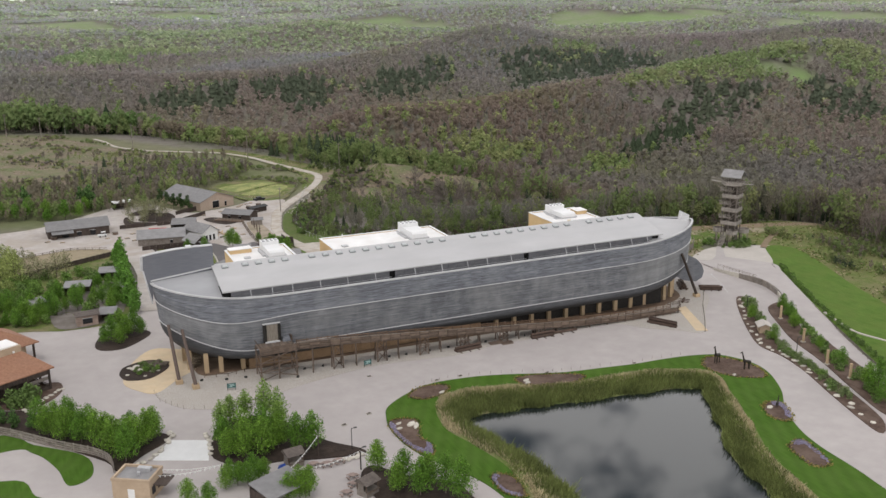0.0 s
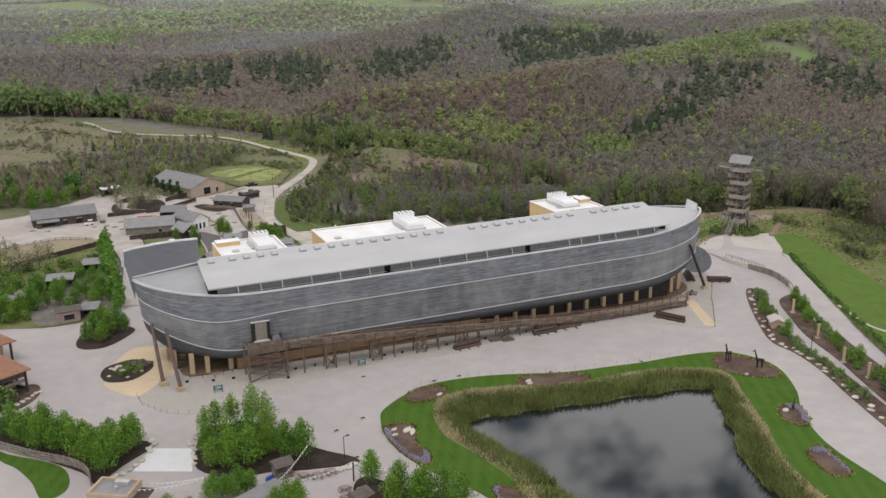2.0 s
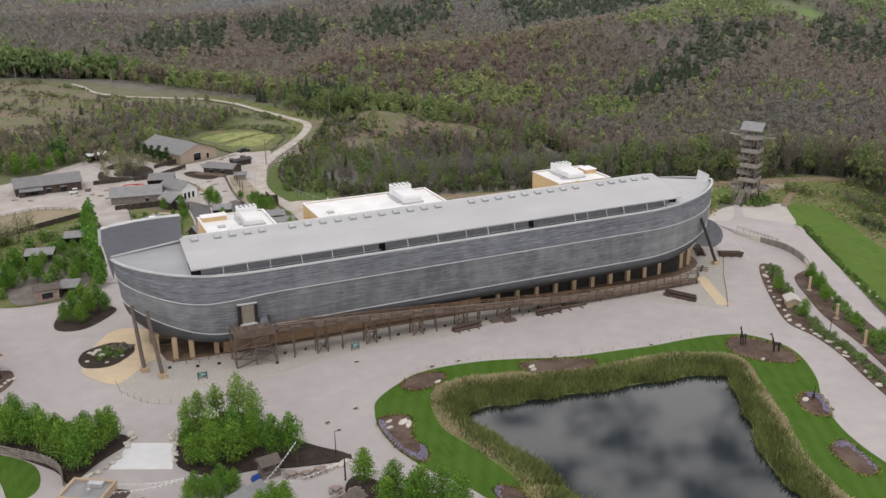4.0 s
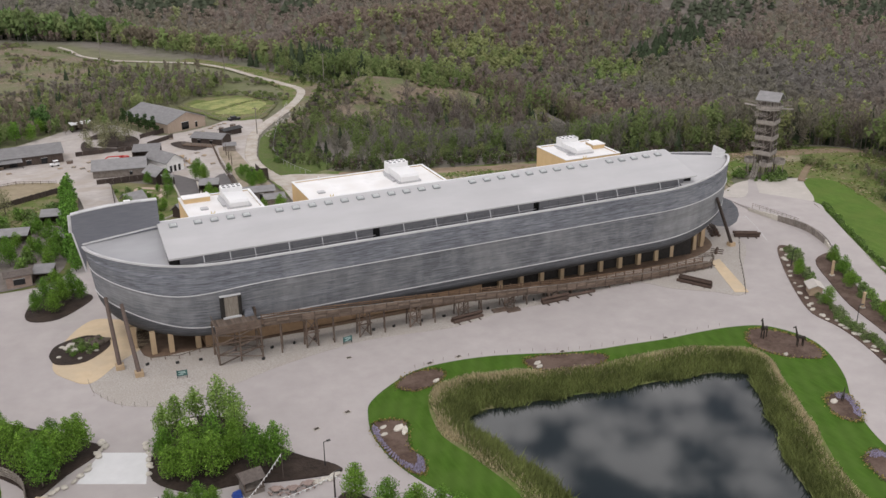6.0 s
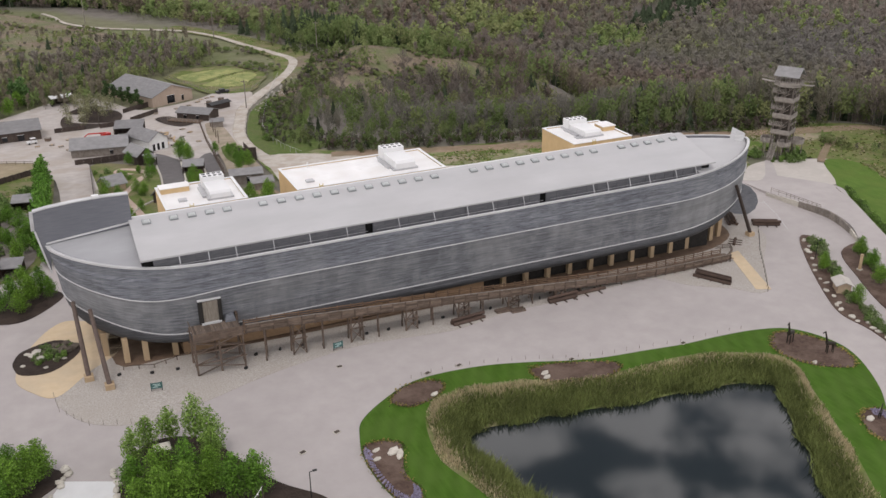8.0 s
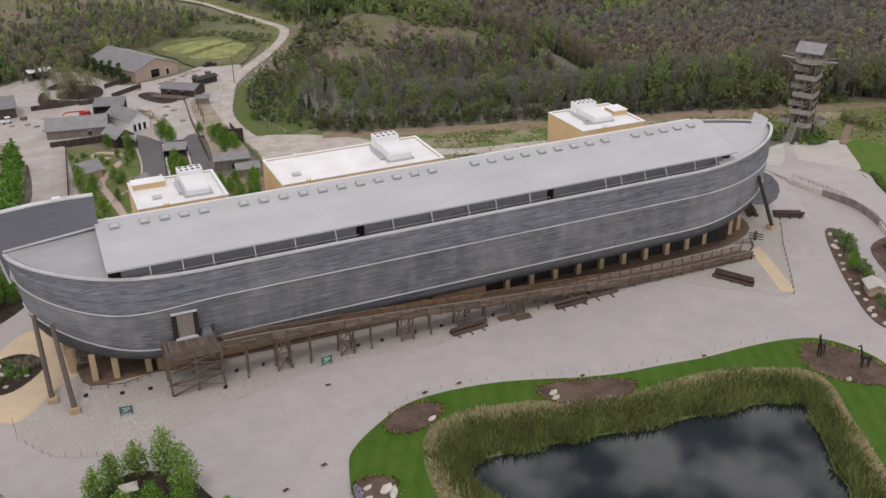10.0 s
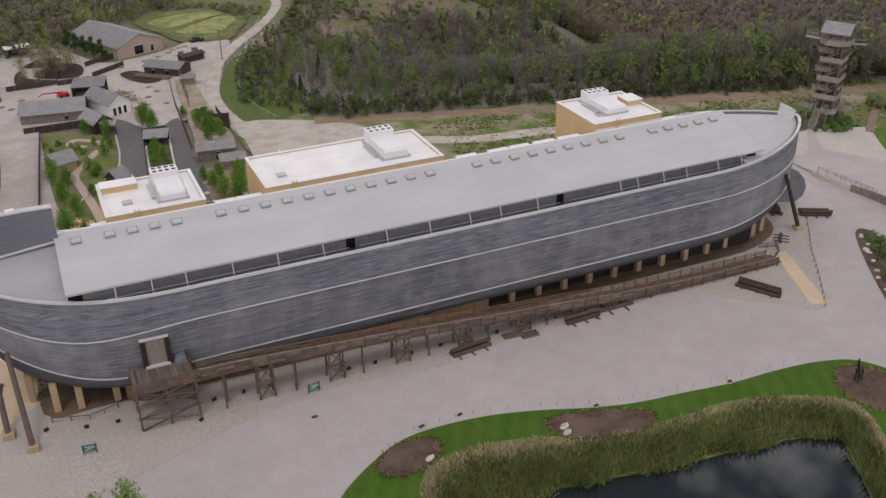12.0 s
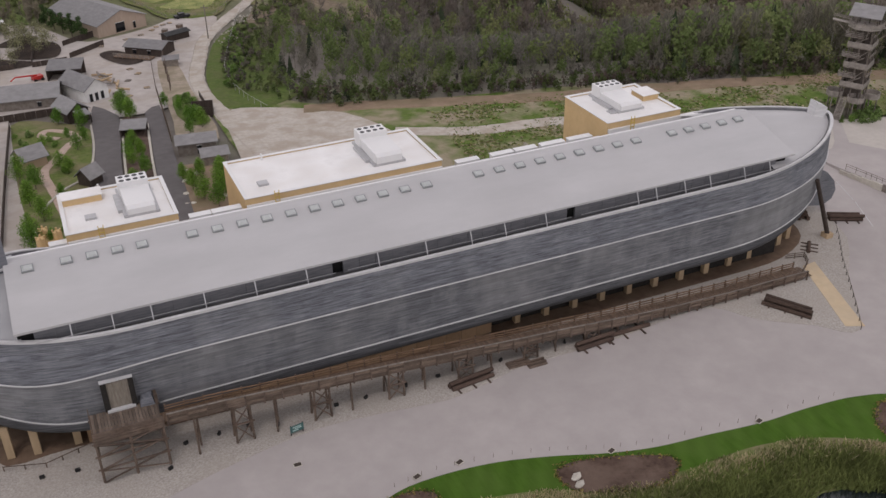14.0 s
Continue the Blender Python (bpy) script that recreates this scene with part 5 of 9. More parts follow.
# ---- loose things on the gravel ----
def logs(spots, name="log_pile", label="stack of dark squared logs on the gravel"):
    (x0, y0), (x1, y1), rows = spots
    t = thing(name, ((x0 + x1) / 2, (y0 + y1) / 2, gz((x0 + x1) / 2)), label, "log pile", "log piles by the ramp")
    d = Vector((x1 - x0, y1 - y0, 0)).normalized()
    nrm = Vector((-d.y, d.x, 0))
    for r, cnt in enumerate(rows):
        for i in range(cnt):
            off = (i - (cnt - 1) / 2) * 0.85
            j0, j1 = rnd.uniform(-0.4, 0.4), rnd.uniform(-0.4, 0.4)
            p = Vector((x0, y0, gz(x0) + 0.38 + 0.7 * r)) + nrm * off + d * j0
            q = Vector((x1, y1, gz(x1) + 0.38 + 0.7 * r)) + nrm * off + d * j1
            part("log", Geo().tube(p, q, 0.36 + rnd.uniform(-0.05, 0.05), 0.34, 8), M_LOG, t, local=False)
    for f in (0.15, 0.5, 0.85):
        m = Vector((x0, y0, gz(x0))).lerp(Vector((x1, y1, gz(x1))), f)
        part("bearer", Geo().beam(m - nrm * 1.6 + Vector((0, 0, 0.1)), m + nrm * 1.4 + Vector((0, 0, 0.1)), 0.25, 0.25), M_LOG, t, local=False)


logs(((89.2, 197.2), (96.2, 198.0), (2, 1)))
logs(((110.6, 198.2), (117.5, 198.6), (2, 1)))
logs(((114.8, 198.9), (124.0, 199.0), (1,)))
logs(((145.5, 197.0), (149.4, 190.6), (3, 2)))
logs(((176.0, 214.6), (181.5, 212.0), (2, 2)))
logs(((171.5, 216.5), (174.5, 222.0), (3, 2, 1)))
logs(((163.5, 206.5), (166.2, 209.2), (1,)))
for x, y, w in ((101, 198.6, 3.6), (103.5, 197.6, 3.0)):
    t = thing("timber_stack", (x, y, gz(x)), "small stack of brown boards beside the ramp", "timber stack", "timber stacks")
    for i in range(4):
        part("board", Geo().box(-w / 2, w / 2, -0.7 + 0.36 * i, -0.4 + 0.36 * i, 0, 0.28 + 0.2 * (i % 2)), M_TIMBER, t)


def sign(x, y, rz):
    t = thing("information_board", (x, y, gz(x)), "blue-green information board on two posts", "sign", "information boards", rz)
    for sx in (-0.85, 0.85):
        part("post", Geo().box(sx - 0.06, sx + 0.06, -0.06, 0.06, 0, 1.7), M_DARKMETAL, t)
    part("board", Geo().box(-0.95, 0.95, -0.12, -0.06, 0.55, 1.65), M_BLUE, t)
    for k, (a0, a1, zz) in enumerate(((-0.6, 0.6, 1.35), (-0.3, 0.65, 1.1), (-0.65, 0.2, 0.85))):
        part("text_bar", Geo().box(a0, a1, -0.135, -0.12, zz - 0.08, zz + 0.08), M_SIGNW, t)
    return t


sign(66.9, 197.2, 8)
sign(35.2, 196.2, -8)
lamp_geo = {"base": Geo().box(-0.28, 0.28, -0.2, 0.2, 0, 0.12), "head": Geo().box(-0.32, 0.32, -0.12, 0.16, 0.14, 0.5)}
lt = thing("ground_floodlight", (35.3, 202.2, gz(35.3)), "small black floodlight on the gravel", "floodlight", "floodlights on the gravel")
for n_, g in lamp_geo.items():
    part(n_, g, M_DARKMETAL, lt)
for i, (x, y) in enumerate([(39.5, 201.7), (53.0, 201.2), (57.4, 201.3), (61.4, 201.2), (30.1, 203.8), (65.0, 199.8), (73.5, 200.5), (77.8, 200.4), (84, 200.6), (89, 200.7), (99, 200.4), (110, 200.5), (119, 200.6), (50.3, 197.2)]):
    copy_thing(lt, pose(x, y, gz(x), 0, 0, 30 * (i % 3)))
dr = thing("drain_marker", (65.2, 191.4, gz(65) + 0.05), "small dark drain cover in the paving", "drain cover", "drain covers")
part("cover", Geo().box(-0.45, 0.45, -0.3, 0.3, 0, 0.07), M_DARKWOOD, dr)
part("rim", Geo().box(-0.55, 0.55, -0.4, 0.4, -0.03, 0.04), M_STONE, dr)
for x, y in ((52.2, 169.5), (58.5, 172.5), (84.2, 183.2), (103.1, 177.0), (124.6, 173.8), (78.2, 183.0)):
    copy_thing(dr, pose(x, y, gz(x) + 0.16, 0, 0, 20))
pf = smooth_line([(75, 182.6), (81, 183.2), (88.6, 182.3), (95.8, 180.4), (102.5, 177.9), (109, 176.3), (116.3, 175.5), (124.6, 174.5), (132.7, 174.3), (140.4, 173.6)], 3)
post_fence("lawn_edge_stakes", [p[:2] for p in pf], 2.6, 0.75, M_TIMBER, "row of thin brown stakes edging the lawn", (), 0.028)


# ---- lookout tower ----
tower = thing("lookout_tower", (220.2, 254.4, -0.9), "tall silver-grey timber lookout tower with stacked open decks", "tower", rz=-61)
tower.scale = (0.84, 0.84, 1.0)
M_TOWER = mat("bleached_timber", (0.175, 0.155, 0.138), (0.345, 0.315, 0.285), 0.4, 0.85, stretch=(2, 2, 2), spread=0.15)
M_TOWERPOST = mat("brown_grey_posts", (0.085, 0.070, 0.060), (0.18, 0.155, 0.135), 0.4, 0.85, stretch=(2, 2, 2), spread=0.15)
H = 2.75
for sx in (-1, 0, 1):
    for sy in (-1, 0, 1):
        if sx or sy:
            part("post", Geo().tube((sx * H * 1.06, sy * H * 1.06, -0.5), (sx * H * 0.94, sy * H * 0.94, 22.6), 0.24, 0.2, 7), M_TOWERPOST, tower)
# dark block added in place of the shade between the open decks
M_TOWERDARK = mat("interior_shade_timber", (0.060, 0.050, 0.042), (0.13, 0.11, 0.095), 0.4, 0.9, spread=0.15)
part("stair_core", Geo().box(-1.9, 1.9, -1.5, 1.9, 4.4, 21.0), M_TOWERDARK, tower, "dark block for the shade inside the tower")
for i, z in enumerate((7.4, 12.1, 16.8)):
    s = H + 0.45
    part("deck", Geo().box(-s, s, -s, s, z - 0.25, z), M_GREYWOOD, tower)
    for sx, sy, ex, ey in ((-s, -s, s, -s), (s, -s, s, s), (s, s, -s, s), (-s, s, -s, -s)):
        part("parapet", Geo().beam((sx, sy, z + 0.62), (ex, ey, z + 0.62), 0.07, 1.15), M_TOWER, tower)
    # half landing between two decks, with a light rail
    zl = z + 2.35
    part("half_landing", Geo().box(-s - 1.0, 0.6, -s, -0.4, zl - 0.2, zl), M_GREYWOOD, tower)
    for sx, sy, ex, ey in ((-s - 1.0, -s, 0.6, -s), (-s - 1.0, -s, -s - 1.0, -0.4)):
        for h in (0.35, 0.7, 1.05):
            part("rail", Geo().beam((sx, sy, zl + h), (ex, ey, zl + h), 0.07, 0.12), M_TOWER, tower)
    for h in (0.4, 0.8):
        part("rail", Geo().beam((s, -s, zl + h), (s, s, zl + h), 0.07, 0.12), M_TOWER, tower)
    part("flight", Geo().beam((-H, -H + 0.5, z + 0.1), (H * 0.6, -H + 0.5, zl), 1.1, 0.2), M_GREYWOOD, tower)
    part("flight", Geo().beam((H * 0.5, -1.2, zl), (H * 0.5, H * 0.8, z + 4.6), 1.1, 0.2), M_GREYWOOD, tower)
    for sy in (-H, H):
        part("brace", Geo().beam((-H, sy, z), (H, sy, z + 4.4), 0.13, 0.13), M_GREYWOOD, tower)
    part("brace", Geo().beam((-H, -H, z), (-H, H, z + 4.4), 0.13, 0.13), M_GREYWOOD, tower)
    part("brace", Geo().beam((H, H, z), (H, -H, z + 4.4), 0.13, 0.13), M_GREYWOOD, tower)
# wide top gallery with launching arms
part("gallery", Geo().prism([(s * 4.7, c_ * 4.7) for s, c_ in [(math.cos(radians(22.5 + 45 * k)), math.sin(radians(22.5 + 45 * k))) for k in range(8)]], 21.1, 21.4), M_TOWER, tower)
for k in range(8):
    a0, a1 = radians(22.5 + 45 * k), radians(67.5 + 45 * k)
    for h, w in ((1.1, 0.14), (0.5, 0.75)):
        part("gallery_rail", Geo().beam((4.6 * math.cos(a0), 4.6 * math.sin(a0), 21.4 + h), (4.6 * math.cos(a1), 4.6 * math.sin(a1), 21.4 + h), 0.08, w), M_TOWER, tower)
    part("strut", Geo().beam((2.7 * math.cos(a0), 2.7 * math.sin(a0), 18.8), (4.5 * math.cos(a0), 4.5 * math.sin(a0), 21.1), 0.14, 0.14), M_GREYWOOD, tower)
for ang, L in ((188, 8.8), (-10, 8.6)):
    c_, s_ = math.cos(radians(ang)), math.sin(radians(ang))
    part("launch_arm", Geo().beam((4 * c_, 4 * s_, 21.6), (L * c_, L * s_, 22.0), 1.6, 0.2), M_TOWER, tower)
    for o2 in (-0.8, 0.8):
        part("arm_rail", Geo().beam((4 * c_ - o2 * s_, 4 * s_ + o2 * c_, 22.6), (L * c_ - o2 * s_, L * s_ + o2 * c_, 23.1), 0.09, 0.12), M_TOWER, tower)
    part("arm_strut", Geo().beam((3.0 * c_, 3.0 * s_, 18.2), (L * 0.9 * c_, L * 0.9 * s_, 21.7), 0.16, 0.16), M_GREYWOOD, tower)
rf = Geo()
rf.add([(-4.2, -3.6, 24.0), (4.2, -3.6, 24.0), (4.2, 0, 26.2), (-4.2, 0, 26.2), (4.2, 3.6, 24.0), (-4.2, 3.6, 24.0),
        (-4.2, -3.6, 23.8), (4.2, -3.6, 23.8), (4.2, 0, 26.0), (-4.2, 0, 26.0), (4.2, 3.6, 23.8), (-4.2, 3.6, 23.8)],
       [(0, 1, 2, 3), (3, 2, 4, 5), (9, 8, 7, 6), (11, 10, 8, 9), (6, 7, 1, 0), (5, 4, 10, 11), (0, 3, 9, 6), (3, 5, 11, 9), (7, 8, 2, 1), (8, 10, 4, 2)])
part("roof", rf, M_SHINGLE, tower, "grey shingled gable roof")
for sx in (-2.6, 2.6):
    for sy in (-2.6, 2.6):
        part("roof_post", Geo().tube((sx, sy, 21.4), (sx, sy, 24.3), 0.15, 0.15, 6), M_GREYWOOD, tower)
# round bays of the lowest deck, its stair
for cx, cy in ((-4.4, -1.4), (2.0, -3.6), (4.7, 2.0)):
    loop = [(cx + 2.3 * math.cos(radians(30 * k)), cy + 2.3 * math.sin(radians(30 * k))) for k in range(12)]
    part("bay_deck", Geo().prism(loop, 4.4, 4.7), M_TOWER, tower)
    for (ax, ay), (bx, by) in zip(loop, loop[1:] + loop[:1]):
        part("bay_rail", Geo().beam((ax, ay, 5.2), (bx, by, 5.2), 0.1, 1.1), M_TOWER, tower)
    for k in (1, 5, 9):
        part("bay_post", Geo().tube((cx + 1.7 * math.cos(radians(30 * k)), cy + 1.7 * math.sin(radians(30 * k)), -0.5), (cx + 1.7 * math.cos(radians(30 * k)), cy + 1.7 * math.sin(radians(30 * k)), 4.4), 0.18, 0.18, 6), M_GREYWOOD, tower)
for k in range(18):
    f = k / 17
    part("stair_tread", Geo().box(-1.9, -0.3, -3.0 - 4.6 * f - 0.35, -3.0 - 4.6 * f, 4.6 - 4.3 * f, 4.7 - 4.3 * f), M_TOWER, tower)
for xx in (-2.0, -0.2):
    part("stair_rail", Geo().beam((xx, -3.0, 5.7), (xx, -7.8, 1.2), 0.1, 0.16).beam((xx, -3.0, 4.6), (xx, -7.8, 0.2), 0.1, 0.3), M_TOWER, tower)
ribbon("bank_path", [(193.5, 184), (191.9, 179.4), (190.2, 174.3), (188.9, 168.6), (190.5, 162), (194, 152)], 0.7, M_FORECOURT, "thin pale stony drain across the grass bank", "path", off=0.3)
for a_, b2 in (((189.6, 226.6), (186.4, 218.8)), ((186.2, 218.2), (181.5, 209.0)), ((185.0, 227.2), (188.9, 225.2))):
    structure("road_marking", Geo().beam((*a_, gz(a_[0]) + 0.07), (*b2, gz(b2[0]) + 0.07), 0.13, 0.03), M_WALE, "worn white painted line on the paving", "road marking")
ribbon("tower_track", [(226.5, 244.5), (229.5, 247.5), (236.5, 253.2), (244, 258.4), (251, 260.4)], 1.8, M_DIRT, "narrow tan footpath curving past the tower", "path", off=0.3)
structure("tower_path", Geo().prism([(213.2, 252.6), (215.0, 251.8), (207.6, 241.5), (203.5, 236.5), (198.5, 237.8), (204.4, 242.4)], level(-0.1), level(0.14)), M_PAVING, "grey path up to the tower stair", "path")
sheet("pale_forecourt", [(195, 242.5), (203, 249), (211, 252), (219, 250.5), (231, 246), (228, 238), (219.5, 228.5), (208, 231.5), (201.5, 238)], M_FORECOURT, 0.10, "pale gravel forecourt below the tower", "pavement", n=4)


# ---- roads and beds by the bow ----
def bank_road(name, left, right, lift, material, label):
    L, R = smooth_line(left, 5), smooth_line(right, 5)
    n = min(len(L), len(R))
    vs = []
    for i in range(n):
        f = i / (n - 1)
        z = lift * math.sin(math.pi * min(1, f * 1.25)) ** 1.0 if f < 0.8 else 0
        z = max(0.0, z) + 0.12
        vs += [(*L[i][:2], gz(L[i][0]) - 0.5), (*L[i][:2], gz(L[i][0]) + z), (*R[i][:2], gz(R[i][0]) + z), (*R[i][:2], gz(R[i][0]) - 0.5)]
    fs = [(4 * i + a, 4 * i + a + 1, 4 * i + a + 5, 4 * i + a + 4) for i in range(n - 1) for a in range(3)]
    return structure(name, Geo().add(vs, fs), material, label, "road")


bank_road("upper_road", [(194.5, 239), (193.9, 230), (195.3, 219.5), (196.4, 210), (194.0, 202), (189, 194), (178, 176), (168, 156), (158, 134)],
          [(207, 240.5), (213.8, 226.5), (209, 217), (204, 208), (199.5, 199.5), (193.6, 187.5), (184, 168.5), (173.6, 146.5), (164, 126)], 1.3, M_PAVING, "grey upper road behind a low retaining wall")
wl2 = smooth_line([(193.2, 229.5), (194.6, 219.5), (195.7, 210.5), (193.4, 202.5), (190.8, 197.2)], 4)
retain = thing("retaining_wall", (194, 212, gz(194)), "low dark timber and stone retaining wall beside the road", "wall")
for i, ((xa, ya), (xb, yb)) in enumerate(zip(wl2[:-1], wl2[1:])):
    h = 0.5 + 1.2 * math.sin(math.pi * (i + 0.7) / 17)
    part("panel", Geo().beam((xa, ya, gz(xa) + h / 2), (xb, yb, gz(xb) + h / 2), 0.35, h + 0.3), M_GREYWOOD if 3 < i < 13 else M_STONE, retain, local=False)
post_fence("road_rail", [p[:2] for p in smooth_line([(212, 224.5), (207.6, 215), (203, 206.6), (192.8, 186.5), (183, 167), (173, 145.8), (163.5, 125)], 4)], 2.4, 1.1, M_GREYWOOD,
           "grey post and rail fence along the road", (1.0, 0.5), 0.07)
post_fence("road_rail", [p[:2] for p in smooth_line([(194.2, 229), (195.4, 222), (196.4, 214)], 3)], 1.6, 2.2, M_GREYWOOD, "grey fence on the retaining wall", (2.1, 1.7), 0.06)
BEDS = [
    ([(180.2, 203.8), (172.4, 193.4), (164, 180), (159.6, 171), (159.6, 163.6), (157.5, 154), (152.4, 140), (147.5, 124), (153, 128), (158.6, 143), (162.6, 157), (163.2, 162.5), (166.2, 171), (171.8, 183), (181.8, 198.5), (183.2, 203.4)], "long bark-mulched bed of rocks and shrubs"),
    ([(182.4, 193.5), (175.5, 182), (170, 171), (165.6, 157), (160, 143), (155.5, 129), (163, 133), (170.5, 148), (176, 164), (184, 181), (189.5, 191), (191, 196)], "long bark-mulched bed of shrubs below the road"),
    ([(69.2, 176.9), (72, 174.3), (77, 175.8), (79.2, 179), (76.4, 180.9), (71.8, 180)], "oval mulch bed in the lawn"),
    ([(94.4, 176.3), (95.6, 172.2), (103.7, 169.3), (108.4, 170.2), (109.4, 172.9), (102.7, 176), (97.2, 177.2)], "oval mulch bed in the lawn with pale stones"),
    ([(139.2, 167.6), (138, 163.4), (140.3, 158.2), (146.2, 154.8), (149, 158.5), (148.6, 164), (146.4, 167.6), (143.1, 169.9)], "mulch bed with animal figures in the lawn"),
    ([(60.6, 166.6), (60, 161), (60.8, 154), (62.9, 150.4), (64.7, 153.6), (64.2, 158.8), (66.3, 165.3), (63.5, 167.4)], "mulch bed edged with purple flowers in the lawn"),
    ([(135.3, 142.8), (133, 138), (134.9, 135), (137.5, 137), (140, 142.1), (138, 143.8)], "small mulch bed with purple flowers in the lawn"),
    ([(127.1, 126.7), (125.6, 122.5), (125.4, 118.3), (128.9, 117.9), (131, 124.7), (130.8, 127.6)], "small mulch bed with purple flowers in the lawn"),
    ([(69.6, 138.6), (69, 133.7), (70.1, 131), (72.2, 130), (73.3, 135.5), (72, 138.6)], "small mulch bed with purple flowers in the lawn"),
    ([(13.7, 213.6), (15, 210.4), (19.8, 209.8), (24.4, 214.7), (24.3, 218.5), (20.8, 221.3), (15.5, 219.3), (13.8, 216)], "rocky planted island in the sand"),
    ([(10, 237.1), (11.2, 232.6), (16.4, 232), (22.2, 237.8), (23.5, 242), (18, 247), (13, 245)], "raised bed of small trees in the plaza"),
    ([(-40, 206), (-10, 203.5), (-4.6, 199.5), (3, 194.6), (18, 180.4), (19.5, 177.2), (14, 172.3), (9, 167.5), (7, 172.5), (-1.5, 183), (-11, 193), (-40, 196)], "long hedge bed with bark mulch"),
    ([(26.6, 173.2), (25.6, 165.6), (30.7, 160), (36.9, 159.4), (43, 157.6), (51.5, 156.2), (51.8, 158.5), (47, 164), (43, 172), (40.5, 178), (35, 181.5), (30, 180)], "large tree bed with bark mulch"),
    ([(48.3, 148), (51.6, 151), (56, 145), (63, 138.5), (62, 128), (50, 132), (48.2, 141)], "tree bed with bark mulch"),
    ([(-60, 262), (-10, 255), (6, 251), (20, 258), (25, 300), (25, 345), (5, 330), (-60, 330)], "wooded garden slope of small trees"),
    ([(-14, 207), (-6, 203), (-1, 206), (1.5, 211.5), (-0.5, 216), (-12, 212)], "planted bed by the porch"),
]
for loop, label in BEDS[:-2]:
    sheet("planting_bed", loop, M_DARKMULCH if "tree" in label or "hedge" in label or "rocky" in label else M_MULCH, 0.24, label, "planting bed", n=4)
draped("garden_slope", BEDS[-2][0], M_ROUGHGRASS, 0.12, BEDS[-2][1], "garden", cell=7)
sheet("planting_bed", BEDS[-1][0], M_MULCH, 0.24, BEDS[-1][1], "planting bed", n=4)


def rock_mesh(seed, material):
    r = random.Random(seed)
    bm = bmesh.new()
    bmesh.ops.create_icosphere(bm, subdivisions=1, radius=1)
    for v in bm.verts:
        v.co = v.co * (0.8 + 0.4 * r.random())
        v.co.z = max(-0.35, v.co.z * 0.75)
    me = bpy.data.meshes.new("boulder")
    bm.to_mesh(me)
    bm.free()
    me.materials.append(material)
    return me


ROCKS = [rock_mesh(s, M_STONE) for s in range(4)]
DARKROCKS = [rock_mesh(s + 9, M_DARKROCK) for s in range(3)]


def boulder(x, y, sx, sy, sz, rz=0.0, dark=False, z=None, label=None):
    me = (DARKROCKS if dark else ROCKS)[int(abs(x * 7 + y * 3)) % 3]
    ob = new("boulder", me)
    ob.matrix_basis = pose(x, y, (gz(x) + 0.25 if z is None else z), 0, 0, rz) @ Matrix.Diagonal((sx, sy, sz, 1))
    return tagged(ob, label or ("rough dark brown boulder in a planting bed" if dark else "pale limestone boulder in a planting bed"), "boulder", "boulders")


for x, y, s in ((96.3, 174.6, 0.75), (96.0, 173.3, 0.7), (76.4, 176.2, 0.7), (64.4, 164, 1.0), (62.2, 165.4, 0.6), (61.6, 163.2, 0.6), (141, 158.6, 0.6), (136, 141.5, 0.8)):
    boulder(x, y, s * 1.3, s * 0.8, s * 0.6, 40 * s)
boulder(65.2, 163.2, 0.55, 1.7, 0.6, -25)
for i in range(34):
    f = i / 33
    p = np.array(smooth_line([(180.0, 202.5), (172.8, 193.0), (164.4, 179.6), (160.0, 170.6), (160.0, 163.2), (158.0, 154), (153, 140), (148.5, 126)], 8)[int(f * 55)][:2])
    boulder(p[0] + rnd.uniform(0, 1.2), p[1] + rnd.uniform(-0.6, 0.6), rnd.uniform(0.35, 0.95), rnd.uniform(0.35, 0.9), rnd.uniform(0.3, 0.6), rnd.uniform(0, 180))
for line, cnt in (([(19.6, 180), (19.3, 176.8), (15, 170.2), (9, 166.6)], 16), ([(26.0, 176), (26.0, 172), (25.2, 165.6)], 9), ([(47.4, 155.1), (49.6, 155.2), (51.6, 156.0)], 6), ([(-3, 206), (0, 209.5), (2, 212)], 6)):
    pts = smooth_line(line, 12)
    for i in range(cnt):
        p = pts[int(i / cnt * (len(pts) - 1))]
        boulder(p[0] + rnd.uniform(-0.3, 0.3), p[1] + rnd.uniform(-0.3, 0.3), rnd.uniform(0.4, 0.9), rnd.uniform(0.35, 0.7), rnd.uniform(0.3, 0.55), rnd.uniform(0, 180))
for i in range(14):
    a_, r_ = rnd.uniform(0, 6.28), rnd.uniform(0, 3.4)
    boulder(21.3 + r_ * math.cos(a_) * 0.9, 216.6 + r_ * math.sin(a_), rnd.uniform(0.7, 1.5), rnd.uniform(0.7, 1.4), rnd.uniform(0.7, 1.5), rnd.uniform(0, 180), True)
for x, y, s in ((17.2, 216.6, 1.2), (18.0, 215.3, 1.0), (17.6, 218.0, 0.9), (15.2, 213.5, 0.5), (18.8, 211.5, 0.5), (22, 213.6, 0.5), (19.4, 219.2, 0.6), (21.2, 218.4, 0.5), (16.0, 217.6, 0.6), (20.4, 214.0, 0.4), (22.6, 217.0, 0.45)):
    boulder(x, y, s, s, s * 0.5, 30)
for k in range(8):
    t_ = radians(45 * k)
    boulder(-4.8 + 1.5 * math.cos(t_), 202.6 + 1.5 * math.sin(t_), 0.6, 0.5, 0.45, 45 * k)


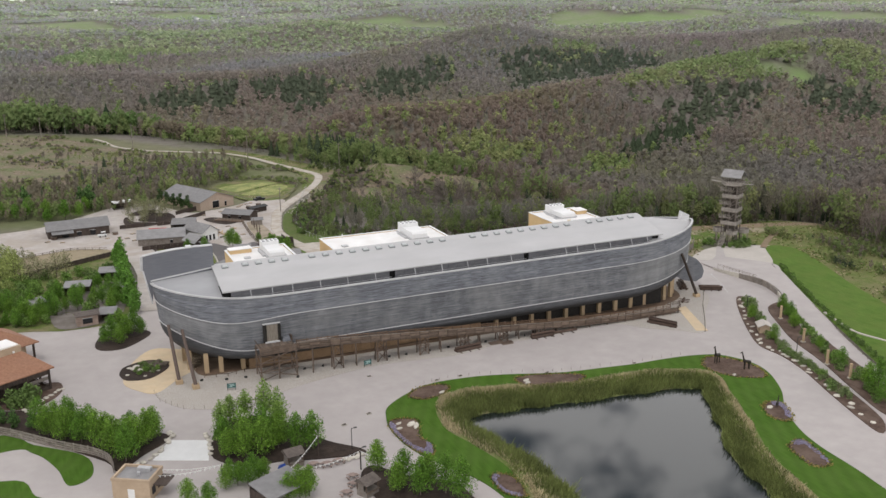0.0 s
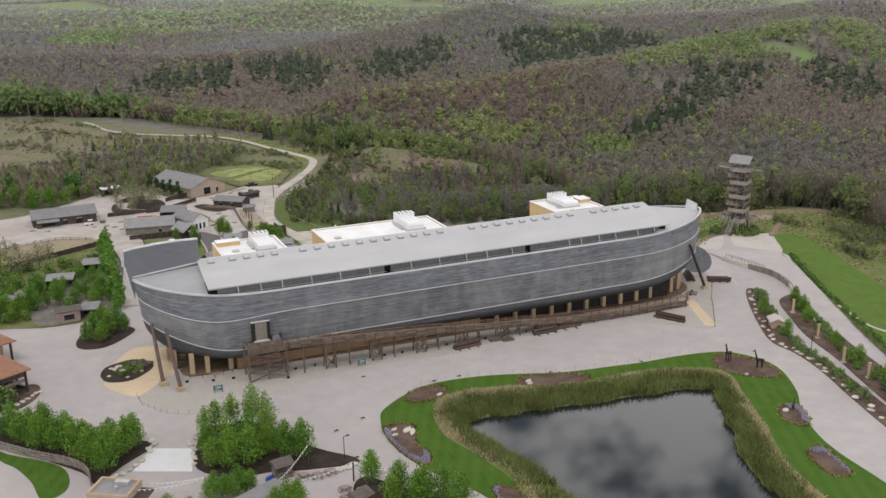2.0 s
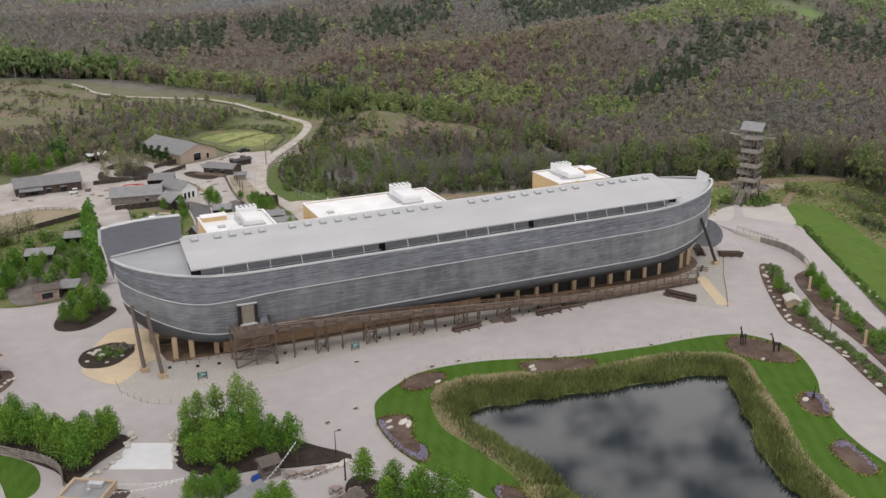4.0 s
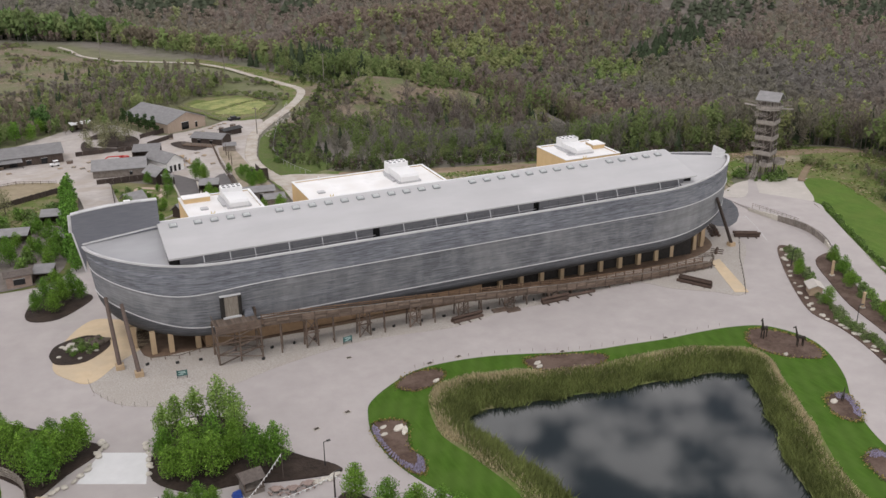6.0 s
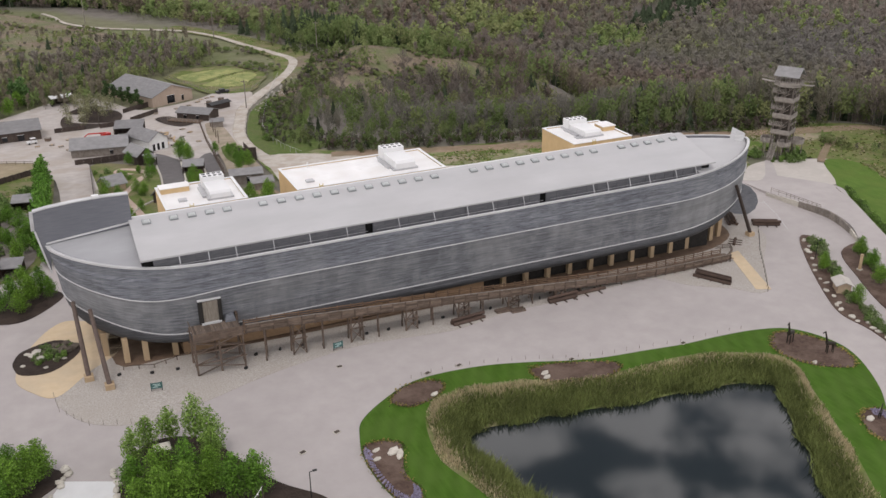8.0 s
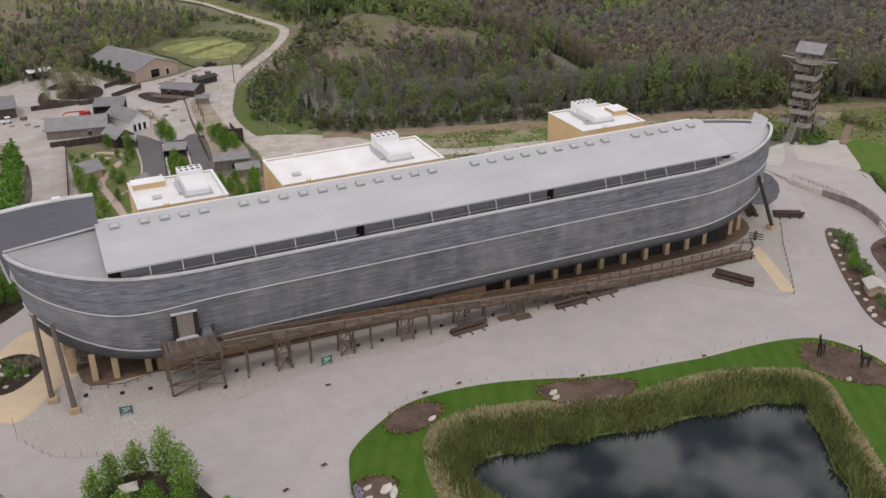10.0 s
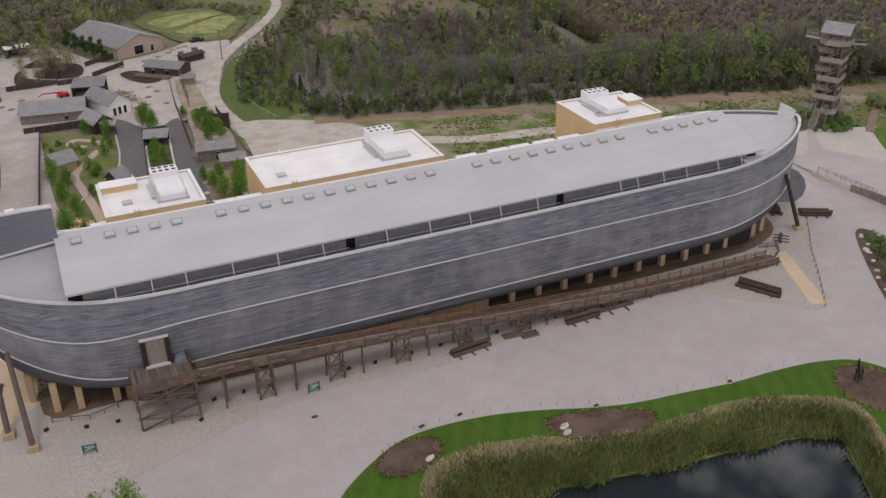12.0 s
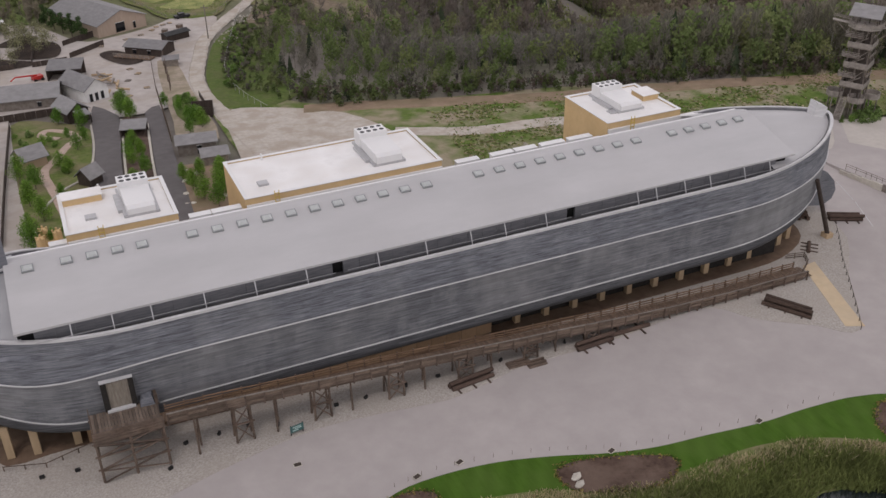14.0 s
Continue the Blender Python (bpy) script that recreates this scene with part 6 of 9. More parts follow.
def flowers(loop, frm, to, cnt, width=0.8):
    """Low flower clumps in a band along part of a bed's edge."""
    pts = smooth_loop(loop, 8)
    n = len(pts)
    g = Geo()
    cx, cy = sum(p[0] for p in pts) / n, sum(p[1] for p in pts) / n
    for i in range(cnt):
        p = pts[int((frm + (to - frm) * rnd.random()) * n) % n]
        f = rnd.uniform(0.04, 0.04 + width / 3)
        x, y = p[0] + (cx - p[0]) * f, p[1] + (cy - p[1]) * f
        z, s = gz(x) + 0.24, rnd.uniform(0.12, 0.26)
        a_ = rnd.uniform(0, 6.28)
        vs = [(x + s * math.cos(a_ + 2.09 * k), y + s * math.sin(a_ + 2.09 * k), z + 0.05) for k in range(3)] + [(x, y, z + 0.32)]
        g.add(vs, [(0, 1, 3), (1, 2, 3), (2, 0, 3)])
    return tagged(part("flower_border", g, M_PURPLE), "low border of purple-blue flowers", "flowers", kind="stuff")


flowers(BEDS[5][0], -0.02, 0.52, 420)
flowers(BEDS[6][0], 0.42, 0.82, 220, 1.2)
flowers(BEDS[7][0], 0.5, 0.95, 200, 1.0)
flowers(BEDS[8][0], -0.1, 0.45, 160)


def giraffe(x, y, s, rz):
    """A standing long-necked animal figure, one mesh."""
    g = Geo()
    for lx, ly in ((-0.55, -0.25), (-0.55, 0.25), (0.55, -0.25), (0.55, 0.25)):
        g.tube((lx * s, ly * s, 0), (lx * 0.9 * s, ly * s, 1.7 * s), 0.08 * s, 0.14 * s, 6)
    g.tube((-0.85 * s, 0, 1.85 * s), (0.85 * s, 0, 2.1 * s), 0.30 * s, 0.38 * s, 8)
    g.tube((0.65 * s, 0, 2.1 * s), (1.25 * s, 0, 4.2 * s), 0.24 * s, 0.11 * s, 7)
    g.tube((1.15 * s, 0, 4.25 * s), (1.75 * s, 0, 4.0 * s), 0.15 * s, 0.09 * s, 6)
    g.tube((-0.85 * s, 0, 2.0 * s), (-1.0 * s, 0, 1.2 * s), 0.06 * s, 0.08 * s, 5)
    ob = part("animal_statue", g, M_BRONZE)
    ob.matrix_basis = pose(x, y, gz(x) + 0.2, 0, 0, rz)
    return tagged(ob, "dark long-necked animal statue standing in a mulch bed", "statue", "animal statues")


giraffe(142.3, 166.0, 1.05, 200)
giraffe(146.0, 160.2, 1.0, 160)
giraffe(137.6, 141.2, 0.55, 30)


def column(x, y, h=3.4):
    t = thing("stone_column", (x, y, gz(x) + 0.2), "tan carved stone column in a planting bed", "column", "tan columns in the bed")
    part("plinth", Geo().box(-0.45, 0.45, -0.45, 0.45, 0, 0.3), M_STONE, t)
    part("shaft", Geo().tube((0, 0, 0.3), (0.04, 0, h), 0.34, 0.3, 9), M_PILLAR, t)
    part("cap", Geo().tube((0.04, 0, h), (0.04, 0, h + 0.2), 0.38, 0.3, 9), M_PILLAR, t)


for x, y in ((178.6, 184.6), (171.0, 168.5), (165.2, 155.0), (163.5, 146.5)):
    column(x, y)


grey_fence = thing("grey_board_fence", (198, 246, gz(198)), "grey upright board fence behind the bow", "fence")
gl = [(186.5, 239.5), (192, 245), (198, 250), (204, 253.5), (209, 260)]
for (xa, ya), (xb, yb) in zip(gl[:-1], gl[1:]):
    for i in range(4):
        f0, f1 = i / 4, (i + 0.96) / 4
        part("panel", Geo().beam((xa + (xb - xa) * f0, ya + (yb - ya) * f0, gz(xa) + 1.0), (xa + (xb - xa) * f1, ya + (yb - ya) * f1, gz(xa) + 1.0), 0.12, 2.3 + 0.1 * (i % 2)), M_GREYWOOD, grey_fence, local=False)
for x, y, w in ((188, 244, 5.0), (193, 249, 4.0)):
    t = thing("timber_shed", (x, y, gz(x)), "grey timber store behind the fence", "shed", "stores behind the fence", 40)
    part("wall", Geo().box(-w / 2, w / 2, -1.6, 1.6, -0.2, 2.3), M_GREYWOOD, t)
    part("roof", Geo().box(-w / 2 - 0.3, w / 2 + 0.3, -1.9, 1.9, 2.3, 2.5), M_SHINGLE, t)


def street_lamp(x, y, h=4.4, rz=0):
    t = thing("street_lamp", (x, y, gz(x)), "slim dark street lamp with a short arm", "street lamp", "street lamps", rz)
    part("pole", Geo().tube((0, 0, 0), (0, 0, h), 0.09, 0.06, 8), M_DARKMETAL, t)
    part("arm", Geo().beam((0, 0, h - 0.05), (0.9, 0, h + 0.1), 0.08, 0.08), M_DARKMETAL, t)
    part("head", Geo().box(0.45, 1.05, -0.16, 0.16, h, h + 0.14), M_DARKMETAL, t)


for x, y in ((50.3, 158.8), (49.3, 150.6), (163.6, 163.0), (174.5, 193.0), (28.2, 175.5)):
    street_lamp(x, y)


# ---- small buildings ----
def gable_house(name, x, y, w, l, h, rise, rz, walls, roofing, label, over=0.5, openings=(), group="", category="hut", z=None):
    """Ridge along the local x axis, of length l; w is the width across it. openings: (side, along, width, sill, head)."""
    t = thing(name, (x, y, (ground_z(x, y) if z is None else z)), label, category, group, rz)
    g = Geo().box(-l / 2, l / 2, -w / 2, w / 2, -1.2, h)
    for sx in (-1, 1):
        g.add([(sx * l / 2, -w / 2, h), (sx * l / 2, w / 2, h), (sx * l / 2, 0, h + rise), (sx * (l / 2 - 0.2), -w / 2, h), (sx * (l / 2 - 0.2), w / 2, h), (sx * (l / 2 - 0.2), 0, h + rise)],
              [(0, 1, 2), (5, 4, 3), (0, 2, 5, 3), (1, 4, 5, 2)])
    part("wall", g, walls, t)
    for sy in (-1, 1):
        k = rise / (w / 2)
        yo, zo = sy * (w / 2 + over), h - over * k
        lo = l / 2 + over
        r = Geo().add([(-lo, yo, zo + 0.02), (lo, yo, zo + 0.02), (lo, 0, h + rise + 0.02), (-lo, 0, h + rise + 0.02), (-lo, yo, zo + 0.2), (lo, yo, zo + 0.2), (lo, 0, h + rise + 0.2), (-lo, 0, h + rise + 0.2)],
                      [(4, 5, 6, 7), (3, 2, 1, 0), (0, 1, 5, 4), (1, 2, 6, 5), (3, 0, 4, 7)] if sy < 0 else [(7, 6, 5, 4), (0, 1, 2, 3), (4, 5, 1, 0), (5, 6, 2, 1), (7, 4, 0, 3)])
        part("roof", r, roofing, t)
    for side, along, wd, z0, z1 in openings:
        if side in ("-y", "+y"):
            s = -1 if side == "-y" else 1
            y0, y1 = sorted((s * (w / 2 + 0.03), s * (w / 2 - 0.05)))
            f = part("window", Geo().box(along - wd / 2, along + wd / 2, y0, y1, z0, z1), M_GLASS, t)
            part("frame", Geo().box(along - wd / 2 - 0.1, along + wd / 2 + 0.1, y0 - 0.02 * (s < 0), y1 + 0.02 * (s > 0), z1, z1 + 0.12), M_WHITEWALL, f)
        else:
            s = -1 if side == "-x" else 1
            x0, x1 = sorted((s * (l / 2 + 0.03), s * (l / 2 - 0.05)))
            f = part("window", Geo().box(x0, x1, along - wd / 2, along + wd / 2, z0, z1), M_GLASS, t)
            part("frame", Geo().box(x0 - 0.02 * (s < 0), x1 + 0.02 * (s > 0), along - wd / 2 - 0.1, along + wd / 2 + 0.1, z1, z1 + 0.12), M_WHITEWALL, f)
    return t


def shelter(name, x, y, w, l, h, rz, roofing, label, tilt=0.35, walls=None, category="hut", group="garden huts"):
    """A lean-to roof on posts, boarded behind."""
    t = thing(name, (x, y, ground_z(x, y)), label, category, group, rz)
    for sx in (-1, 1):
        for sy in (-1, 1):
            part("post", Geo().box(sx * (l / 2 - 0.2) - 0.09, sx * (l / 2 - 0.2) + 0.09, sy * (w / 2 - 0.2) - 0.09, sy * (w / 2 - 0.2) + 0.09, -0.8, h + sy * tilt), M_DARKWOOD, t)
    part("roof", Geo().add([(-l / 2, -w / 2, h - tilt), (l / 2, -w / 2, h - tilt), (l / 2, w / 2, h + tilt), (-l / 2, w / 2, h + tilt),
                            (-l / 2, -w / 2, h - tilt + 0.18), (l / 2, -w / 2, h - tilt + 0.18), (l / 2, w / 2, h + tilt + 0.18), (-l / 2, w / 2, h + tilt + 0.18)],
                           [(3, 2, 1, 0), (4, 5, 6, 7), (0, 1, 5, 4), (1, 2, 6, 5), (2, 3, 7, 6), (3, 0, 4, 7)]), roofing, t)
    part("back_wall", Geo().box(-l / 2 + 0.3, l / 2 - 0.3, w / 2 - 0.3, w / 2 - 0.15, -0.8, h + tilt), walls or M_DARKWOOD, t)
    part("side_wall", Geo().box(-l / 2 + 0.2, -l / 2 + 0.35, -w / 2 + 0.3, w / 2 - 0.3, -0.8, h - 0.3), walls or M_DARKWOOD, t)
    return t


# restaurant with red-brown roof skirts round a white flat roof
rest = thing("red_roofed_restaurant", (-0.9, 212.3, gz(-0.9)), "low building with red-brown roof skirts round a white roof", "building", rz=28.4)


def skirt(ax, bx, ay, by, cx, dx, cy, dy, z0, z1):
    """A hipped roof skirt between an outer and an inner rectangle."""
    o_ = [(ax, ay, z0), (bx, ay, z0), (bx, by, z0), (ax, by, z0)]
    i_ = [(cx, cy, z1), (dx, cy, z1), (dx, dy, z1), (cx, dy, z1)]
    lower = [(x, y, z - 0.25) for x, y, z in o_ + i_]
    return Geo().add(o_ + i_ + lower, [(0, 1, 5, 4), (1, 2, 6, 5), (2, 3, 7, 6), (3, 0, 4, 7), (12, 13, 9, 8), (13, 14, 10, 9), (14, 15, 11, 10), (15, 12, 8, 11),
                                       (8, 9, 1, 0), (9, 10, 2, 1), (10, 11, 3, 2), (11, 8, 0, 3)])


part("wall", Geo().box(-34, -2, 4, 13, -0.5, 5.4).box(-34, 5.2, 18.8, 29, -0.5, 5.4), M_BEIGE, rest)
part("front_roof", skirt(-36, 0.9, -0.9, 14, -34, -2.2, 6.2, 12, 5.3, 8.3), M_REDROOF, rest, "red-brown shingled roof skirt")
part("back_roof", skirt(-36, 7.4, 16.6, 31, -34, 1.6, 21.5, 27, 5.3, 8.4), M_REDROOF, rest, "red-brown shingled roof skirt")
part("back_roof_top", Geo().box(-34, 1.6, 21.5, 27, 8.1, 8.5), M_REDROOF, rest)
part("roof_box", Geo().box(-34, -2.2, 6.3, 12, 5.5, 9.7), M_BEIGE, rest)
part("roof_membrane", Geo().box(-33.6, -2.6, 6.7, 11.6, 9.7, 9.95), M_WHITEROOF, rest, "white flat roof")
for k in range(2):
    part("roof_lamp", Geo().box(-4.2 - 4 * k, -3.8 - 4 * k, 6.1, 6.3, 8.4, 8.8), M_WHITE, rest)
for x, y in ((0, 0), (-5, 0), (-10, 0), (-15, 0), (-20, 0), (0, 4), (0, 8), (0, 12.5), (6.4, 17.6), (6.4, 23), (6.4, 29)):
    part("porch_post", Geo().box(x - 0.2, x + 0.2, y - 0.2, y + 0.2, -0.3, 5.3), M_DARKWOOD, rest)
for h, t in ((0.55, 0.7), (1.15, 0.14), (4.3, 1.2)):
    part("porch_rail", Geo().beam((0, 0, h), (0, 12.5, h), 0.1, t), M_DARKWOOD, rest)
    part("porch_rail", Geo().beam((-24, 0, h), (0, 0, h), 0.1, t), M_DARKWOOD, rest)
part("porch_back", Geo().box(-34, -1.9, 3.8, 3.99, 0, 5.2), M_DARKWOOD, rest, "dark boarded porch wall")
part("banner", Geo().box(-4.6, -0.4, -0.16, -0.06, 2.6, 3.3), M_GREYWOOD, rest, "pale banner on the porch")

# flat-roofed kiosk building
fb = thing("flat_roofed_building", (11.4, 158.2, gz(10)), "small tan building with a flat grey roof and parapet", "building", rz=-32)
part("wall", Geo().box(-3.4, 3.4, -2.6, 2.6, -0.3, 3.5), M_BEIGE, fb)
part("roof", Geo().box(-3.1, 3.1, -2.3, 2.3, 3.504, 3.62), M_SHINGLE, fb)
for a_ in ((-3.5, 3.5, -2.7, -2.3), (-3.5, 3.5, 2.3, 2.7), (-3.5, -3.1, -2.3, 2.3), (3.1, 3.5, -2.3, 2.3)):
    part("parapet", Geo().box(*a_, 3.504, 4.0), M_BEIGE, fb)
part("roof_vent", Geo().box(-0.4, 2.0, 0.8, 1.8, 3.63, 4.3), M_STEEL, fb)
part("roof_vent", Geo().tube((0.6, -0.5, 3.62), (0.6, -0.5, 4.3), 0.25, 0.3, 8), M_STEEL, fb)
for yy in (-1.8, 0.5):
    part("window", Geo().box(3.4, 3.46, yy, yy + 1.2, 0.9, 2.3), M_GLASS, fb)
part("door", Geo().box(-0.6, 0.6, -2.66, -2.6, 0, 2.1), M_WHITEWALL, fb)
part("porch_roof", Geo().box(3.5, 5.8, -1.5, 2.4, 2.5, 2.65), M_DARKWOOD, fb)
shelter("shade_roof", 33.2, 146, 6.0, 8.5, 3.2, 25, M_SHINGLE, "broad grey shade roof over a terrace", 0.5, group="terrace shelters")


def kiosk(x, y, rz, label):
    t = thing("vendor_kiosk", (x, y, gz(x)), label, "kiosk", "vendor kiosks", rz)
    part("counter", Geo().box(-1.5, 1.5, -1.2, 1.2, 0, 1.15), M_GREYWOOD, t)
    part("back_wall", Geo().box(-1.45, 1.45, 1.0, 1.12, 1.15, 2.9), M_DARKWOOD, t)
    part("side_wall", Geo().box(-1.45, -1.35, -0.4, 0.98, 1.15, 2.6), M_GREYWOOD, t)
    for sx in (-1.4, 1.4):
        for sy in (-1.1, 1.2):
            part("post", Geo().box(sx - 0.08, sx + 0.08, sy - 0.08, sy + 0.08, 1.15, 2.62), M_TIMBER, t)
    part("roof", Geo().add([(-1.8, -1.6, 2.6), (1.8, -1.6, 2.6), (1.8, 1.6, 2.6), (-1.8, 1.6, 2.6), (-1.8, 0.5, 3.4), (1.8, 0.5, 3.4)], [(0, 1, 5, 4), (1, 2, 5), (2, 3, 4, 5), (3, 0, 4), (3, 2, 1, 0)]), M_DARKROOF, t)
    part("shelf", Geo().box(-1.5, 1.5, -1.5, -1.21, 1.0, 1.12), M_TIMBER, t)


kiosk(38.6, 157.2, 8, "small timber vendor kiosk with a grey roof")
kiosk(47.6, 142, 25, "small timber vendor kiosk with a grey roof")
part_t = thing("tarpaulin_heap", (36.4, 156.6, gz(36)), "blue tarpaulin over crates beside a kiosk", "tarpaulin")
part("sheet", Geo().add([(-0.9, -0.6, 0), (0.7, -0.6, 0), (0.7, 0.6, 0), (-0.9, 0.6, 0), (-0.7, -0.4, 0.8), (0.45, -0.45, 0.6), (0.5, 0.4, 0.9), (-0.6, 0.4, 0.7)],
                        [(4, 5, 6, 7), (0, 1, 5, 4), (1, 2, 6, 5), (2, 3, 7, 6), (3, 0, 4, 7)]), M_TARP, part_t)


def picnic(x, y, rz):
    t = thing("picnic_table", (x, y, gz(x)), "pinkish-brown octagonal picnic table with fixed benches", "picnic table", "picnic tables", rz)
    part("tabletop", Geo().tube((0, 0, 0.72), (0, 0, 0.79), 0.72, 0.72, 8), M_PICNIC, t)
    for k in range(4):
        a = 1.571 * k
        c_, s_ = math.cos(a), math.sin(a)
        part("bench", Geo().beam((1.05 * c_ - 0.55 * s_, 1.05 * s_ + 0.55 * c_, 0.44), (1.05 * c_ + 0.55 * s_, 1.05 * s_ - 0.55 * c_, 0.44), 0.3, 0.06), M_PICNIC, t)
        part("leg", Geo().beam((1.05 * c_, 1.05 * s_, 0.0), (0.35 * c_, 0.35 * s_, 0.72), 0.09, 0.09).beam((1.05 * c_, 1.05 * s_, 0.0), (1.05 * c_, 1.05 * s_, 0.42), 0.09, 0.09), M_TIMBER, t)


for i, (x, y) in enumerate(((41.7, 155.2), (44.0, 154.4), (46.4, 154.7), (46.9, 148.2), (46.2, 145.4), (49.6, 146.6), (44, 143))):
    picnic(x, y, 20 + 15 * (i % 3))


def pennants(a, b, label):
    """A sagging white cord with small flags between two points."""
    t = thing("pennant_line", a, label, "pennants", "pennant lines")
    a, b = Vector(a), Vector(b)
    n = max(6, int((b - a).length / 0.8))
    pts = [a.lerp(b, i / n) - Vector((0, 0, 0.5 * math.sin(math.pi * i / n))) for i in range(n + 1)]
    for p, q in zip(pts[:-1], pts[1:]):
        part("cord", Geo().beam(p, q, 0.05), M_WHITEWALL, t, local=False)
        m = (p + q) / 2
        d = (q - p).normalized() * 0.17
        part("flag", Geo().add([m - d, m + d, m - Vector((0, 0, 0.4)), m - d + Vector((0.02, -0.02, 0)), m + d + Vector((0.02, -0.02, 0)), m - Vector((-0.02, 0.02, 0.4))],
                               [(0, 1, 2), (5, 4, 3), (0, 3, 4, 1), (1, 4, 5, 2), (2, 5, 3, 0)]), M_WHITEWALL, t, local=False)


for x, y, h in ((43.6, 158.2, 4.6), (49.2, 150.6, 3.9), (25.4, 156.0, 3.6)):
    t_ = thing("pennant_post", (x, y, gz(x)), "thin dark timber post holding pennant lines", "post", "pennant posts")
    part("post", Geo().tube((0, 0, -0.2), (0, 0, h), 0.09, 0.07, 8), M_DARKWOOD, t_)
pennants((43.6, 158.2, gz(43) + 4.5), (34.5, 148.2, gz(34) + 3.5), "white pennants strung from a post to the shade roof")
pennants((49.2, 150.6, gz(49) + 3.8), (38.6, 149.0, gz(38) + 3.3), "white pennants strung across the terrace")
pennants((49.2, 150.6, gz(49) + 3.8), (53.6, 146.4, gz(53) + 3.4), "white pennants strung to a tree")
pennants((14.6, 159.6, gz(14) + 3.2), (25.4, 156.0, gz(25) + 3.5), "white pennants strung from the flat-roofed building")
pennants((14.6, 157.0, gz(14) + 3.2), (25.4, 156.0, gz(25) + 3.5), "white pennants strung from the flat-roofed building")
bt = thing("covered_wagon_stand", (33.0, 174.5, gz(33)), "dark stand with a pale canopy among the trees", "stand")
part("base", Geo().box(-1.0, 1.0, -0.8, 0.8, 0, 3.4), M_DARKWOOD, bt)
part("canopy", Geo().add([(-1.2, -1.0, 3.4), (1.2, -1.0, 3.4), (1.2, 1.0, 3.4), (-1.2, 1.0, 3.4), (-0.7, 0, 4.1), (0.7, 0, 4.1)], [(0, 1, 5, 4), (1, 2, 5), (2, 3, 4, 5), (3, 0, 4), (3, 2, 1, 0)]), M_STONE, bt)

# fence of the lower path
pale = thing("board_fence", (-10.9, 192.2, gz(-10)), "weathered grey three-rail board fence", "fence")
fl_ = smooth_line([(-40, 208), (-22, 200.5), (-10.9, 192.5), (-1, 181.8), (5.4, 175.6), (7.8, 171.3), (8.2, 166.5)], 5)
pm = Geo().box(-0.1, 0.1, -0.1, 0.1, -0.2, 1.9).mesh("post")
pm.materials.append(M_GREYWOOD)
for (xa, ya), (xb, yb) in zip(fl_[:-1], fl_[1:]):
    n = max(1, round(math.hypot(xb - xa, yb - ya) / 2.4))
    for i in range(n):
        f = i / n
        v = part("post", pm, M_GREYWOOD, pale)
        v.matrix_basis = pale.matrix_basis.inverted() @ pose(xa + (xb - xa) * f, ya + (yb - ya) * f, gz(xa))
    for h in (0.3, 0.75, 1.2, 1.65):
        part("board", Geo().beam((xa, ya, gz(xa) + h), (xb, yb, gz(xb) + h), 0.05, 0.34), M_GREYWOOD, pale, local=False)

# huts among the trees by the stern
draped("garden_court", [(0, 268), (1.5, 255), (6, 251.5), (17, 256), (21.5, 274), (22, 292), (16, 297), (11, 286), (4, 277), (-4, 274)], M_COURT, 0.24, "grey-brown paved court between garden huts", "pavement", cell=7, n=3)
gable_house("garden_hut", 9.4, 254.6, 3.6, 5.2, 3.0, 0.45, 4, M_PINKSTONE, M_DARKROOF, "low pinkish stone hut with a dark arched hatch", openings=(("-y", 0.0, 2.4, 0.8, 2.2),), group="garden huts")
shelter("market_stall", 14.8, 255.6, 4.2, 4.6, 2.7, -14, M_SHINGLE, "open market stall with a grey lean-to roof")
shelter("garden_shelter", 9.0, 285.0, 4.5, 7.5, 3.0, -12, M_SHINGLE, "grey-roofed garden shelter among small trees")
shelter("garden_shelter", 19.0, 300.0, 4.5, 6.5, 3.0, -10, M_SHINGLE, "grey-roofed garden shelter among small trees")
gable_house("garden_hut", 20.8, 279.5, 4.6, 7.5, 2.6, 1.5, 62, M_DARKWOOD, M_SHINGLE, "dark timber garden hut with a grey gable roof", group="garden huts")
shelter("garden_shelter", -3.0, 270.5, 4.0, 6.5, 3.0, 25, M_SHINGLE, "grey-roofed garden shelter among small trees")

# yard with sheds and barns behind the stern
draped("stern_lane", [(21, 260), (24, 275), (27, 300), (27, 325), (26, 352), (36, 352), (37, 325), (37, 300), (38, 275), (41, 260)], M_YARD, 0.2, "grey concrete lane from the plaza to the yard", "road", cell=7, n=2)
draped("yard_paving", [(-40, 412), (-20, 406), (0, 410), (20, 428), (34, 441), (48, 440), (60, 416), (70, 416), (84, 423), (96, 433), (106, 425), (97, 404), (90, 384), (86, 370), (84, 350), (76, 336), (60, 333), (50, 346), (36, 344), (30, 325), (26, 330), (24, 348), (10, 356), (-8, 350), (-24, 356), (-40, 364)],
       M_YARD, 0.14, "pale gravel and concrete yard between sheds", "pavement", cell=8)
draped("animal_pen", [(-16, 318), (-8, 314), (8, 328), (23, 341), (22, 352), (10, 358), (-6, 350), (-16, 336)], mat("tan_pen_earth", (0.23, 0.185, 0.12), (0.31, 0.255, 0.175), 2.5, 0.95, patch=0.6, patch_size=8, patch_col=(0.20, 0.175, 0.095)), 0.3, "bare tan animal pen", "pen", cell=7)
post_fence("pen_fence", [(-14, 338), (-4, 350), (10, 357), (22, 351)], 2.5, 1.4, M_TIMBER, "brown rail fence of an animal pen", (1.2, 0.7), 0.08, drape=True)
